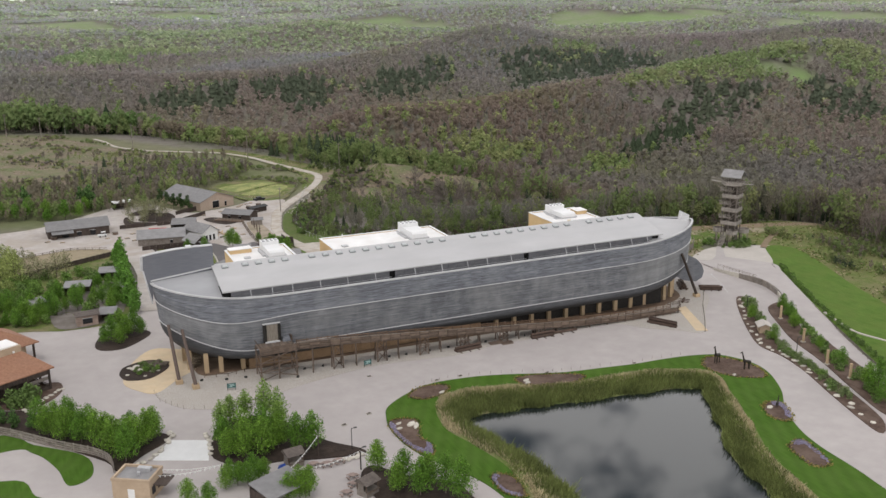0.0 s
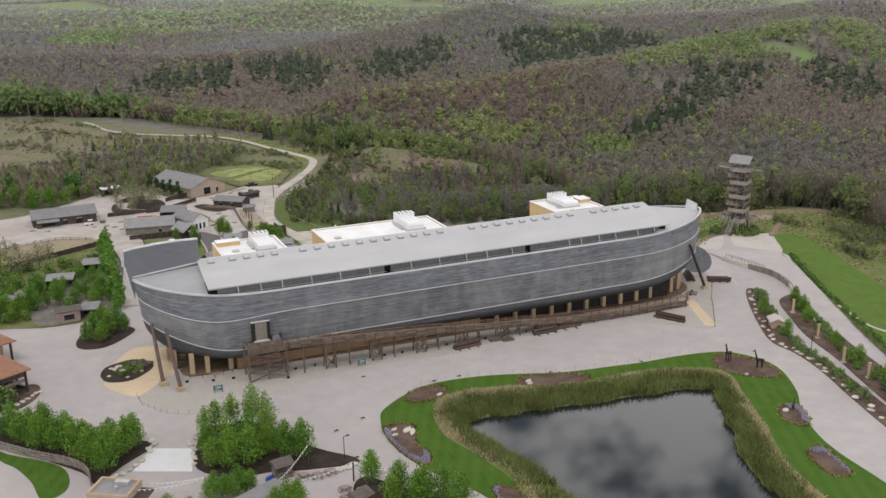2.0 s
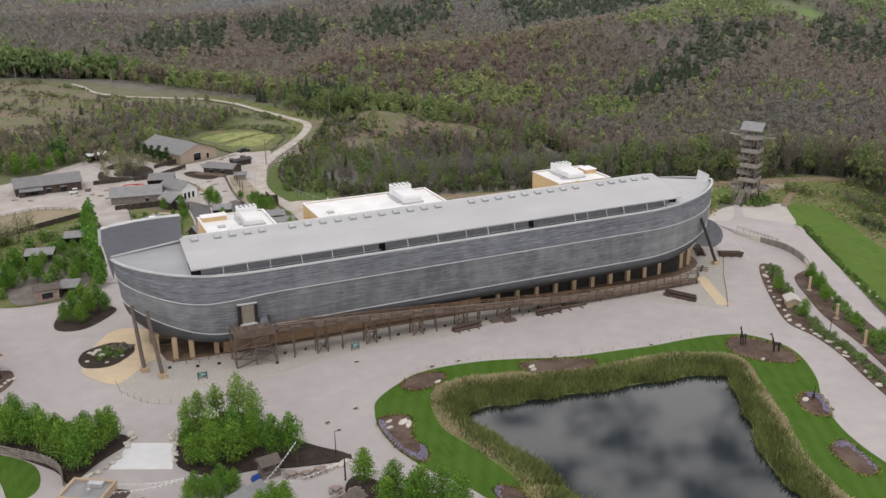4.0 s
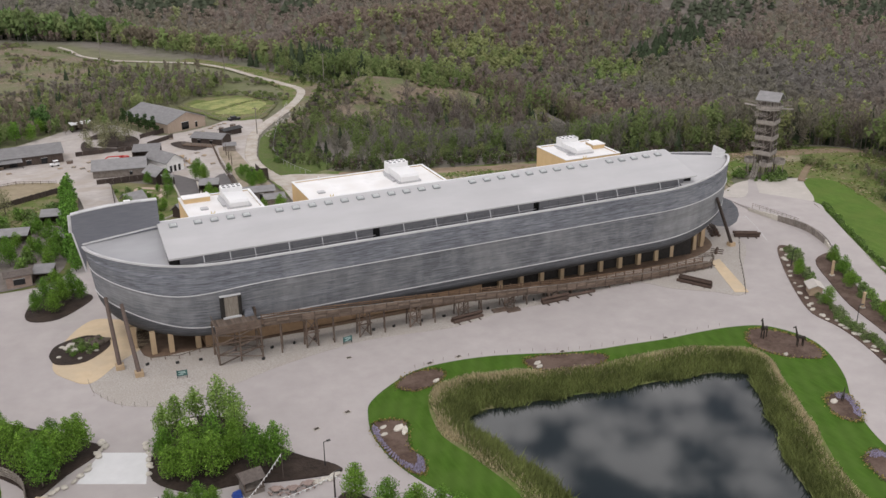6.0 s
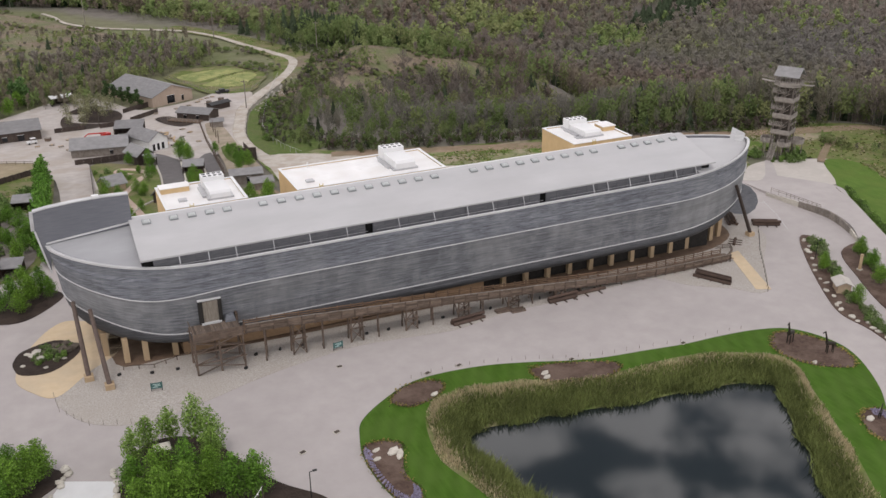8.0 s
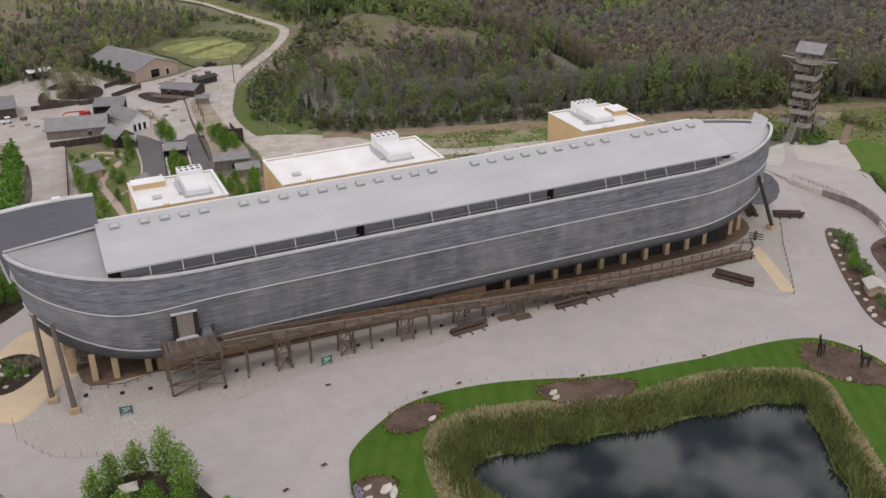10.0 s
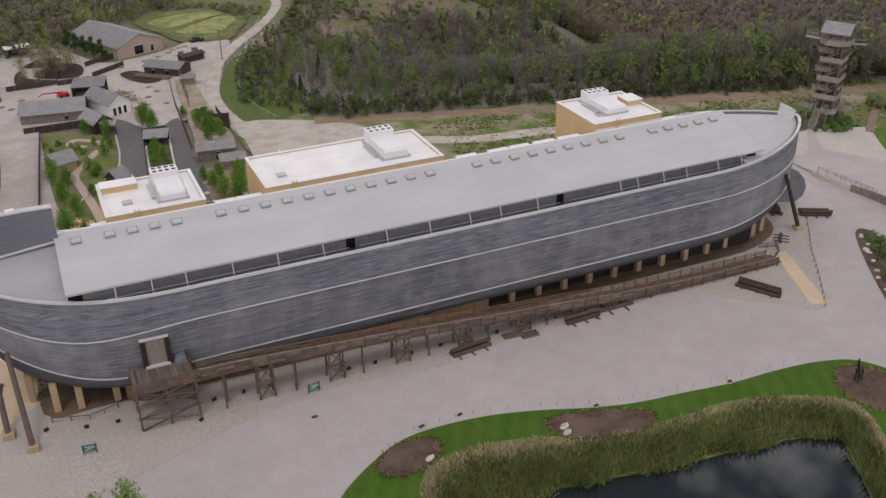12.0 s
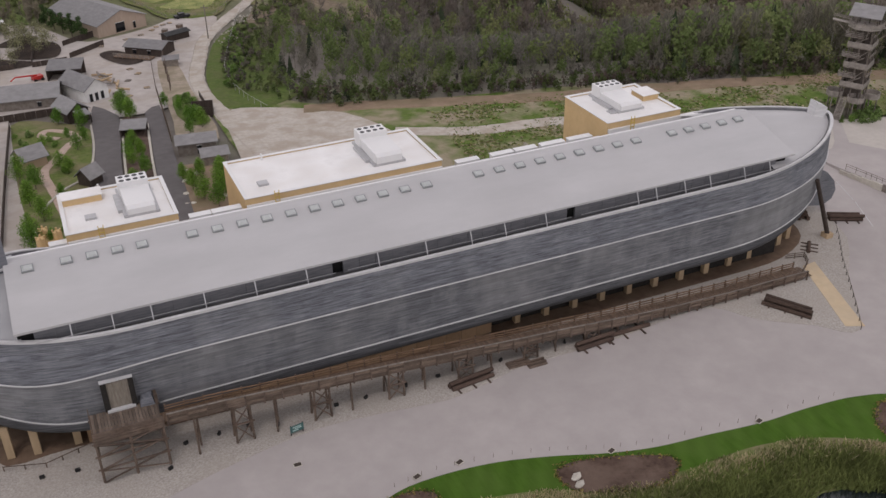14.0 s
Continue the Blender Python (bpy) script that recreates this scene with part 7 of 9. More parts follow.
draped("garden", [(36.5, 338), (50, 333), (55, 322), (55, 300), (50, 285), (46, 268), (40, 258), (37, 275)], M_ROUGHGRASS, 0.16, "small garden of grass and shrubs", "garden", cell=6)
draped("lane", [(47, 247), (50, 270), (52.2, 299), (54, 318), (55.6, 334), (57, 346), (61.2, 336), (61.6, 329), (58.6, 303), (57.4, 290), (55.6, 268), (53.5, 247)], M_ASPHALT, 0.2, "dark asphalt lane between garden beds", "road", cell=6, n=2)
draped("lane", [(61, 250), (63, 278), (64.6, 295), (67.4, 322), (68.0, 333), (72.4, 338), (71.2, 322), (70, 306), (68.8, 290), (67, 262), (65, 248)], M_ASPHALT, 0.2, "dark asphalt lane between garden beds", "road", cell=6, n=2)
draped("lane_bed", [(56.2, 270), (58.2, 292), (60.0, 310), (62, 330), (65, 331), (67.2, 323), (64.4, 297), (62.6, 278), (60, 268)], M_MULCH, 0.24, "planting bed between two lanes", "planting bed", cell=6, n=2)
for line in ([(56.2, 270), (58.2, 292), (60.0, 310), (62, 330)], [(67.2, 323), (64.4, 297), (62.6, 278)], [(40.4, 279), (44.9, 287.6), (49.4, 292.7), (52.2, 300.6), (53.9, 313.2), (54.8, 329)]):
    ribbon("kerb", line, 0.45, M_STONE, "pale kerb beside a lane", "kerb", off=0.42)
draped("lane_bed", [(71.8, 304), (73.2, 322), (75.5, 352), (79, 383), (84, 380), (82.5, 350), (82, 325), (80.5, 304)], M_SANDY, 0.22, "bare sandy strip beside the lane", "gravel", cell=6, n=2)
draped("road_bed", [(76.5, 343), (79.5, 344), (81, 332), (81.5, 318), (77, 316), (74.8, 326)], M_WEEDY, 0.34, "weedy green bed beside the gravel road", "planting bed", cell=5, n=2)
post_fence("lane_fence", [(77.3, 383.6), (73.8, 351.8), (71.5, 322), (70.2, 306)], 2.4, 2.3, M_TIMBER, "brown timber post fence along the lane", (2.1, 1.2), 0.09, drape=True)
for k in range(4):
    gx_, gy_ = 75.6 + 0.9 * k, 352 + 9 * k
    fr_ = thing("log_gateway", (gx_ + 2, gy_, ground_z(gx_ + 2, gy_)), "rough brown gateway of log posts and a beam", "gateway", "log gateways", 80)
    for sx in (-1.8, 1.8):
        part("post", Geo().tube((sx, 0, -0.3), (sx, 0, 3.4), 0.14, 0.12, 7), M_TIMBER, fr_)
    part("beam", Geo().beam((-2.4, 0, 3.3), (2.4, 0, 3.3), 0.22), M_TIMBER, fr_)
rp_ = random.Random(12)
for k in range(16):
    lx, ly = 62.6 + rp_.uniform(-1.5, 3.6), 360 + rp_.uniform(-6, 16)
    lg = thing("cut_log", (lx, ly, ground_z(lx, ly) + 0.5 + 0.3 * (k % 3)), "pale cut log in a heap by the white house", "log", "log heap", rp_.uniform(0, 180))
    part("log", Geo().tube((-1.9, 0, 0), (1.9, 0, 0.1), 0.34, 0.28, 8), M_PILLAR if k % 2 else M_GREYWOOD, lg)
ribbon("garden_path", [(46, 262), (44, 285), (42.5, 300), (45.5, 308), (48.5, 316), (51, 320), (49.5, 326), (45, 330), (43.5, 326), (47, 322)], 1.7, mat("pink_path", (0.38, 0.28, 0.23), (0.48, 0.38, 0.32), 1.2, 0.9), "winding pinkish garden path", "path", off=0.3)
gable_house("long_house", 42.0, 357.0, 10.5, 16.5, 3.2, 2.1, -9, M_GREYWOOD, M_SHINGLE, "long grey timber house with a grey shingle roof", openings=(("-y", 3.5, 1.0, 1.0, 2.2),), group="yard buildings", category="house")
gable_house("long_shed", 14.3, 393.2, 12.5, 22.5, 3.6, 2.2, 3, M_DARKWOOD, M_SHINGLE, "long dark shed with a grey roof", openings=(("-y", -5, 2.4, 0.2, 2.4), ("-y", 0, 1.6, 0.8, 2.2), ("-y", 5, 2.0, 0.4, 2.4)), group="yard buildings", category="shed")
shelter("lean_to", 8.6, 385.4, 4.0, 8.0, 2.5, 3, M_SHINGLE, "grey lean-to roof on the shed's front", 0.3, group="yard shelters")
gable_house("white_house", 56.2, 356.4, 6.6, 12.0, 4.0, 2.3, 116, M_WHITEWALL, M_SHINGLE, "white gabled house with three dark windows", openings=(("-x", -1.5, 0.9, 0.6, 2.7), ("-x", 0.2, 0.9, 0.6, 2.7), ("-x", 1.8, 0.9, 0.6, 2.7)), group="yard buildings", category="house")
gable_house("porch_house", 51.4, 338.6, 5.4, 7.5, 3.0, 1.9, 112, M_DARKWOOD, M_SHINGLE, "small dark house with a pale porch roof", group="yard buildings", category="house")
shelter("porch", 53.6, 332.8, 3.0, 3.2, 2.6, 22, M_SHINGLE, "small grey porch roof on posts", 0.3, group="yard shelters")
shelter("open_shelter", 53.4, 379.2, 7.0, 9.6, 3.8, -14, M_SHINGLE, "open grey-roofed shelter in the yard", 0.5, group="yard shelters")
gable_house("barn", 68.0, 435.4, 18.0, 30.0, 3.5, 3.3, 116, M_BARNWALL, M_SHINGLE, "large tan barn with a broad grey roof", openings=(("-x", 0.8, 3.4, 0, 3.0), ("-x", -4.5, 1.0, 0, 2.1), ("-y", 6, 1.6, 1.0, 2.2)), group="yard buildings", category="barn")
gable_house("cabin", 78.8, 394.0, 7.5, 12.5, 2.8, 1.2, -40, M_DARKWOOD, M_SHINGLE, "dark timber cabin with a low grey roof and porch", openings=(("-y", -3, 1.1, 0.8, 2.0), ("-y", 2, 1.1, 0.8, 2.0)), group="yard buildings", category="cabin")
deck = thing("porch_deck", (73.6, 389.6, ground_z(73.6, 389.6)), "raised brown timber deck before the cabin", "deck", rz=-40)
part("floor", Geo().box(-6.5, 6.0, -1.6, 1.6, 0.5, 0.75), M_DECKWOOD, deck)
for k in range(9):
    part("post", Geo().box(-6.4 + 1.5 * k, -6.25 + 1.5 * k, -1.6, -1.45, -0.6, 1.75), M_GREYWOOD, deck)
for h in (1.2, 1.7):
    part("rail", Geo().box(-6.4, 5.8, -1.62, -1.5, h, h + 0.12), M_GREYWOOD, deck)
gable_house("dark_shed", 88.6, 406.0, 3.6, 8.0, 2.2, 0.5, 24, M_DARKWOOD, M_DARKMETAL, "small black shed beside the road", group="yard buildings", category="shed")
shelter("lane_shelter", 63.4, 316.4, 5.0, 6.0, 2.7, -14, M_SHINGLE, "grey-roofed shelter beside the lane", 0.3, group="lane huts")
gable_house("lane_hut", 74.6, 300.0, 5.2, 8.2, 2.6, 0.8, -8, M_GREYWOOD, M_SHINGLE, "grey board hut with a low grey roof beside the lane", openings=(("-y", 0.5, 1.0, 0, 1.9),), group="lane huts")
gable_house("lane_hut", 76.6, 290.6, 4.4, 5.2, 2.4, 0.8, -4, M_GREYWOOD, M_SHINGLE, "small grey hut with a low grey roof", group="lane huts")
gable_house("lane_hut", 82.2, 377.0, 3.4, 4.0, 2.4, 0.6, -10, M_GREYWOOD, M_SHINGLE, "small grey hut by the fence", group="lane huts")
pen_ = thing("board_pen", (81.0, 325.5, ground_z(81, 325.5)), "square pen of dark grey boards", "pen", rz=-12)
for a_ in ((-2.6, 2.6, -2.6, -2.5), (-2.6, 2.6, 2.5, 2.6), (-2.6, -2.5, -2.5, 2.5), (2.5, 2.6, -2.5, 2.5)):
    part("panel", Geo().box(*a_, -0.4, 2.4), M_DARKWOOD, pen_)
gable_house("garden_gazebo", 40.5, 307, 5.0, 5.0, 2.6, 1.8, 20, M_BEIGE, M_SHINGLE, "small tan gazebo with a grey roof in the garden", group="garden huts")
gable_house("garden_gazebo", 51.0, 290, 3.4, 3.4, 2.4, 1.6, 40, M_DARKWOOD, M_SHINGLE, "small dark gazebo with a grey roof in the garden", group="garden huts")
shelter("white_canopy", 35.4, 436.0, 4.4, 8.4, 3.2, 8, M_WHITE, "long white canopy in the yard", 0.1, group="yard shelters")
for x, y, l, rz in ((35.2, 302, 70, 87), (5, 323.5, 52, 40.5), (61.4, 404, 17, 42.6), (60, 416.6, 14, 37), (40.8, 343.6, 16, 3), (82.8, 334, 14, 88), (49.9, 394.6, 10, 6), (45.6, 404, 14, 84.6), (35.2, 394.2, 10, 4)):
    t = thing("screen_fence", (x, y, ground_z(x, y)), "dark solid board fence", "fence", "board fences", rz)
    n = int(l / 2.5)
    for i in range(n):
        wx, wy = x + (i - n / 2) * 2.5 * math.cos(radians(rz)), y + (i - n / 2) * 2.5 * math.sin(radians(rz))
        part("panel", Geo().box((i - n / 2) * 2.5, (i - n / 2) * 2.5 + 2.45, -0.06, 0.06, ground_z(wx, wy) - ground_z(x, y) - 0.3, ground_z(wx, wy) - ground_z(x, y) + 1.7), M_DARKWOOD, t)
for bed in ([(36.1, 420.6), (42.6, 428.3), (48.3, 426.6), (46.4, 418.9), (39.1, 417.5)], [(39.1, 409.8), (44.6, 418.9), (51.8, 418.7), (54.3, 410.8), (52.0, 401.6), (45.1, 401.9), (40.1, 405.1)],
            [(33.3, 411.3), (35.2, 416.0), (37.0, 406.1), (44.9, 400.3), (44.9, 395.6), (35.3, 394.6), (32.9, 402.1)], [(64.4, 399.1), (69.7, 400.2), (75.9, 387.0), (70.7, 382.9), (65.7, 391.2)], [(7, 414), (12, 410.5), (20, 410.5), (25, 414), (20, 417.5), (12, 417.5)]):
    draped("pen_bed", bed, M_DARKMULCH, 0.3, "dark mulched planting bed in the yard", "planting bed", cell=6, n=3)
lift = thing("red_boom_lift", (45.6, 380, ground_z(45.6, 380)), "red boom lift parked in the yard", "boom lift", rz=20)
part("base", Geo().box(-1.4, 1.4, -1.0, 1.0, 0.5, 1.5), M_RED, lift)
part("boom", Geo().beam((0, 0, 1.6), (-6.0, 0, 2.4), 0.35, 0.35).beam((-6.0, 0, 2.4), (-7.5, 0, 1.6), 0.25, 0.25), M_RED, lift)
for sx in (-1.0, 1.0):
    for sy in (-1.0, 1.0):
        part("wheel", Geo().tube((sx, sy - 0.15, 0.45), (sx, sy + 0.15, 0.45), 0.45, 0.45, 12), M_DARKMETAL, lift)
van = thing("parked_truck", (95.0, 429.0, ground_z(95, 429)), "dark parked pickup truck by the gravel road", "truck", rz=10)
part("body", Geo().box(-2.6, 2.6, -0.95, 0.95, 0.45, 1.15).box(-1.2, 0.9, -0.9, 0.9, 1.15, 1.85), M_DARKMETAL, van)
for sx in (-1.7, 1.7):
    for sy in (-0.9, 0.9):
        part("wheel", Geo().tube((sx, sy - 0.12, 0.4), (sx, sy + 0.12, 0.4), 0.4, 0.4, 12), M_DARKMETAL, van)
draped("paddock", [(78, 466), (85, 446), (90, 430), (106, 427), (113, 440), (120, 456), (111, 476), (95, 480)], M_ROUGHGRASS, 0.16, "rough grass round a small paddock", "grass", cell=8, n=2)
draped("pale_field", [(83.3, 464.8), (85.4, 457), (89.4, 451.9), (96, 456), (103, 461), (112.5, 466.1), (108, 472), (95, 471)], M_FIELD, 0.26, "pale yellow-green strip of a paddock", "field", cell=8, n=3)
draped("pale_field", [(90.1, 444.7), (97, 439.4), (105.1, 438), (110, 446), (115.4, 455.3), (112, 463), (103, 457), (95, 450)], M_FIELD, 0.26, "pale yellow-green strip of a paddock", "field", cell=8, n=3)
post_fence("paddock_fence", [(79, 466), (86, 446), (90, 431), (106, 428), (113, 440), (121, 456), (112, 476)], 3.0, 1.3, M_GREYWOOD, "grey post and rail fence round the paddock", (1.1, 0.6), 0.07, drape=True)
draped("road_bank", [(87.4, 326), (86.8, 342), (88.6, 359), (93.4, 379), (99.2, 397), (110, 414), (121, 414), (125, 400), (114, 376), (110, 350), (108, 332), (98, 323)], M_WEEDY, 0.14, "green weedy bank beside the gravel road", "grass", cell=7)
draped("hill_field", [(-200, 520), (-60, 500), (20, 505), (60, 540), (70, 575), (45, 620), (20, 655), (-40, 668), (-200, 660)], M_BROWNFIELD, 0.15, "dry brown hill field", "field", cell=14)
post_fence("wire_fence", [(122.8, 448), (111, 417.4), (101.6, 388), (95, 364), (92.5, 345), (93.5, 330), (95.5, 318)], 4.0, 1.9, M_STEEL, "tall grey wire fence beside the gravel road", (1.85,), 0.05, drape=True)
draped("road_verge", [(126, 436), (150, 480), (134, 540), (108, 590), (100, 580), (118, 545), (128, 500), (130, 480), (120, 445)], M_ROUGHGRASS, 0.12, "rough grass beside the gravel road", "grass", cell=8)


def utility_pole(x, y, h):
    t = thing("utility_pole", (x, y, ground_z(x, y)), "tall grey timber utility pole with a crossarm", "utility pole", "utility poles", -40)
    part("pole", Geo().tube((0, 0, -0.5), (0, 0, h), 0.22, 0.15, 8), M_GREYWOOD, t)
    part("crossarm", Geo().box(-1.3, 1.3, -0.08, 0.08, h - 0.9, h - 0.7), M_GREYWOOD, t)


for x, y, h in ((115.5, 545, 14), (152, 486, 15), (98, 401, 11), (60, 622, 14), (8, 655, 14), (-12, 662, 15)):
    utility_pole(x, y, h)
# small keep by the first service block
cz = ground_z(41, 261)
keep = thing("toy_castle", (41.3, 261, cz), "small tan castle-shaped structure with battlements", "castle")
for x, y in ((40.0, 260), (42.8, 261.5), (40.6, 263.2)):
    part("tower", Geo().tube((x, y, cz - 0.5), (x, y, cz + 4.2), 0.9, 0.8, 8), M_STUCCO, keep, local=False)
    for k in range(4):
        part("merlon", Geo().box(x - 0.15 + 0.65 * math.cos(k * 1.571), x + 0.15 + 0.65 * math.cos(k * 1.571), y - 0.15 + 0.65 * math.sin(k * 1.571), y + 0.15 + 0.65 * math.sin(k * 1.571), cz + 4.2, cz + 4.6), M_STUCCO, keep, local=False)
part("wall", Geo().box(39.5, 43.2, 259.9, 263.2, cz - 0.5, cz + 2.8), M_STUCCO, keep, local=False)

# clutter in the yard: pallets, crates, a cart, rubble by the road
rc_ = random.Random(31)
for x, y in ((85, 421), (87.5, 422.5), (83.2, 418), (90, 424), (79, 414), (74, 411), (66, 407), (72, 372), (68.5, 366), (70.5, 378), (31, 372), (28.6, 376), (34, 381), (8, 376), (3, 380), (24, 376), (60.4, 367), (66.6, 350), (72, 356), (33, 366)):
    t_ = thing("timber_pallet", (x, y, ground_z(x, y) + 0.16), "weathered timber pallet lying in the yard", "pallet", "pallets in the yard", rc_.uniform(0, 90))
    for k in range(5):
        part("slat", Geo().box(-0.8, 0.8, -0.62 + 0.29 * k, -0.42 + 0.29 * k, 0.22, 0.27), M_PILLAR if rc_.random() < 0.5 else M_GREYWOOD, t_)
    for k in (-0.7, 0, 0.6):
        part("bearer", Geo().box(k, k + 0.12, -0.62, 0.94, 0.0, 0.22), M_GREYWOOD, t_)
for x, y in ((5.4, 384.6), (27.6, 383.4), (37.4, 369), (86.6, 414), (92, 417.5)):
    t_ = thing("wooden_crate", (x, y, ground_z(x, y) + 0.1), "square wooden crate standing in the yard", "crate", "crates in the yard", rc_.uniform(0, 90))
    part("box", Geo().box(-0.8, 0.8, -0.8, 0.8, 0, 1.1), M_TIMBER, t_)
    part("lid", Geo().box(-0.86, 0.86, -0.86, 0.86, 1.1, 1.18), M_GREYWOOD, t_)
cart = thing("white_utility_cart", (22.6, 381.6, ground_z(22.6, 381.6) + 0.1), "white utility cart parked before the shed", "cart", rz=12)
part("body", Geo().box(-1.6, 1.6, -0.7, 0.7, 0.4, 0.95).box(-1.5, -0.2, -0.65, 0.65, 0.95, 1.05), M_WHITE, cart)
part("canopy", Geo().box(-0.3, 1.3, -0.7, 0.7, 1.85, 1.95), M_WHITE, cart)
for sx in (-0.25, 1.2):
    for sy in (-0.62, 0.62):
        part("canopy_post", Geo().box(sx - 0.04, sx + 0.04, sy - 0.04, sy + 0.04, 0.95, 1.85), M_DARKMETAL, cart)
for sx in (-1.0, 1.0):
    for sy in (-0.7, 0.7):
        part("wheel", Geo().tube((sx, sy - 0.1, 0.32), (sx, sy + 0.1, 0.32), 0.32, 0.32, 10), M_DARKMETAL, cart)
rub = Geo()
for k in range(170):
    if k < 110:
        x, y = rc_.choice(((103, 402), (108, 410), (113, 420), (119, 430), (101, 396), (126, 444)))
        x, y = x + rc_.gauss(2.5, 1.8), y + rc_.gauss(0, 3)
    else:
        x, y = rc_.uniform(140, 172), rc_.uniform(258, 270)
    r = rc_.uniform(0.2, 0.6)
    z = ground_z(x, y) + 0.12
    a = [rc_.uniform(0.7, 1.2) * r for _ in range(6)]
    rub.add([(x - a[0], y - a[1] * 0.6, z - 0.2), (x + a[2], y - a[1] * 0.7, z - 0.2), (x + a[2] * 0.8, y + a[3], z - 0.2), (x - a[0] * 0.7, y + a[3], z - 0.2), (x - a[4] * 0.3, y, z + a[5]), (x + a[4] * 0.4, y + 0.1, z + a[5] * 0.8)],
            [(0, 1, 5, 4), (1, 2, 5), (2, 3, 4, 5), (3, 0, 4)])
tagged(part("rubble", rub, M_STONE), "pale broken stones beside the gravel road", "rubble", kind="stuff")


# ---- trees ----
def lumps(rng, n, height, base, spread):
    """Centres and radii of the leaf masses of a crown."""
    out = []
    for i in range(n):
        f = (i + 0.5) / n
        z = base + (height - base) * (0.12 + 0.80 * f)
        r = spread * (0.30 + 0.80 * math.sin(math.pi * min(1, 0.30 + 0.68 * f)))
        a_ = i * 2.4 + rng.uniform(-0.5, 0.5)
        d_ = r * rng.uniform(0.25, 0.62) * (1 - 0.55 * f * f)
        out.append((d_ * math.cos(a_), d_ * math.sin(a_), z, r * rng.uniform(0.45, 0.72)))
    return out


def leaf_cards(rng, masses, count, size, shell=0.55):
    """Small leaf sprays, as triangles, through the leaf masses."""
    m = np.array(masses)
    w = m[:, 3] ** 2
    pick = rng.choice(len(m), count, p=w / w.sum())
    d_ = rng.normal(size=(count, 3))
    d_ /= np.linalg.norm(d_, axis=1)[:, None]
    rad = m[pick, 3] * (shell + (1.3 - shell) * rng.random(count) ** 0.8)
    c_ = m[pick, :3] + d_ * rad[:, None] * np.array([1, 1, 0.85])
    n = d_ + 0.8 * rng.normal(size=(count, 3)) + np.array([0, 0, 0.35])
    n /= np.linalg.norm(n, axis=1)[:, None]
    t = np.cross(n, rng.normal(size=(count, 3)))
    t /= np.linalg.norm(t, axis=1)[:, None]
    b2 = np.cross(n, t)
    s = size * (0.6 + 0.8 * rng.random(count))[:, None]
    v = np.stack([c_ - t * s * 0.6 - b2 * s * 0.4, c_ + t * s * 0.6 - b2 * s * 0.35, c_ + b2 * s * 0.75 + n * s * 0.15], 1).reshape(-1, 3)
    return v, np.arange(3 * count).reshape(-1, 3)


def trunk_geo(rng, height, base, spread, r, limbs=5):
    g = Geo()
    g.tube((0, 0, -0.4), (0.05 * height * 0.1, 0, base + (height - base) * 0.45), r, r * 0.55, 7)
    g.tube((0.05 * height * 0.1, 0, base + (height - base) * 0.45), (0.1, 0.1, height * 0.9), r * 0.55, r * 0.12, 5)
    for i in range(limbs):
        a_ = i * 2.4 + rng.uniform(-0.4, 0.4)
        z = base + (height - base) * (0.05 + 0.5 * i / limbs)
        L = spread * rng.uniform(0.6, 0.85)
        g.tube((0, 0, z), (L * math.cos(a_), L * math.sin(a_), z + L * rng.uniform(0.5, 0.9)), r * 0.4, r * 0.1, 5)
    return g


TREES = {}


def tree_kind(key, height, base, spread, cards, size, tone, seed, trunk_r=0.14, limbs=5, masses=11):
    rng = np.random.default_rng(seed)
    tg = trunk_geo(rng, height, base, spread, trunk_r, limbs).mesh("trunk")
    tg.materials.append(M_BARK)
    v, t = leaf_cards(rng, lumps(rng, masses, height, base, spread), cards, size)
    cm = quick_mesh("crown", v, t)
    shade = (0.75 + 0.5 * rng.random((cards, 1))).repeat(3, 0)
    colour_points(cm, np.array(tone)[None, :] * shade)
    cm.materials.append(M_LEAF)
    TREES[key] = (tg, cm)


OLIVE = (1.5, 1.05, 1.6)
for i in range(4):
    tree_kind(("plaza", i), 8.2 + 0.5 * i, 1.2, 2.15 + 0.12 * i, 2700, 0.225, (0.56, 0.70, 0.36) if i % 2 else (0.74, 0.82, 0.44), 10 + i, masses=17)
    tree_kind(("light", i), 8.4 + 0.4 * i, 1.4, 2.1, 1500, 0.25, (1.0, 0.95, 0.92), 20 + i, masses=16)
    tree_kind(("shrub", i), 2.4 + 0.25 * i, 0.1, 1.5, 420, 0.3, (0.86, 0.86, 0.86) if i % 2 else (0.78, 0.72, 0.95), 30 + i, 0.07, 3, 6)
for i in range(3):
    tree_kind(("column", i), 8.0 + 0.8 * i, 0.6, 2.0, 1200, 0.38, (0.66, 0.84, 0.56), 50 + i, 0.13, 4, 9)
    tree_kind(("twiggy", i), 9.0 + i, 2.0, 2.8, 620, 0.32, (1.30, 0.78, 2.0), 90 + i, 0.15, 8, 10)
    tree_kind(("open", i), 9.5 + i, 1.8, 3.2, 900, 0.4, OLIVE, 60 + i, 0.17, 7, 12)
tree_kind(("big", 0), 14.0, 2.5, 4.4, 1100, 0.42, OLIVE, 70, 0.3, 8, 14)
for i in range(2):
    tree_kind(("sage", i), 2.2 + 0.3 * i, 0.05, 1.5, 360, 0.26, (1.0, 0.78, 1.5), 80 + i, 0.06, 3, 6)
tree_kind(("cypress", 0), 4.6, 0.1, 0.95, 600, 0.26, (0.42, 0.5, 0.6), 71, 0.1, 2, 8)
tree_kind(("orb", 0), 6.6, 0.5, 1.6, 1300, 0.26, (0.26, 0.29, 0.36), 72, 0.14, 3, 4)
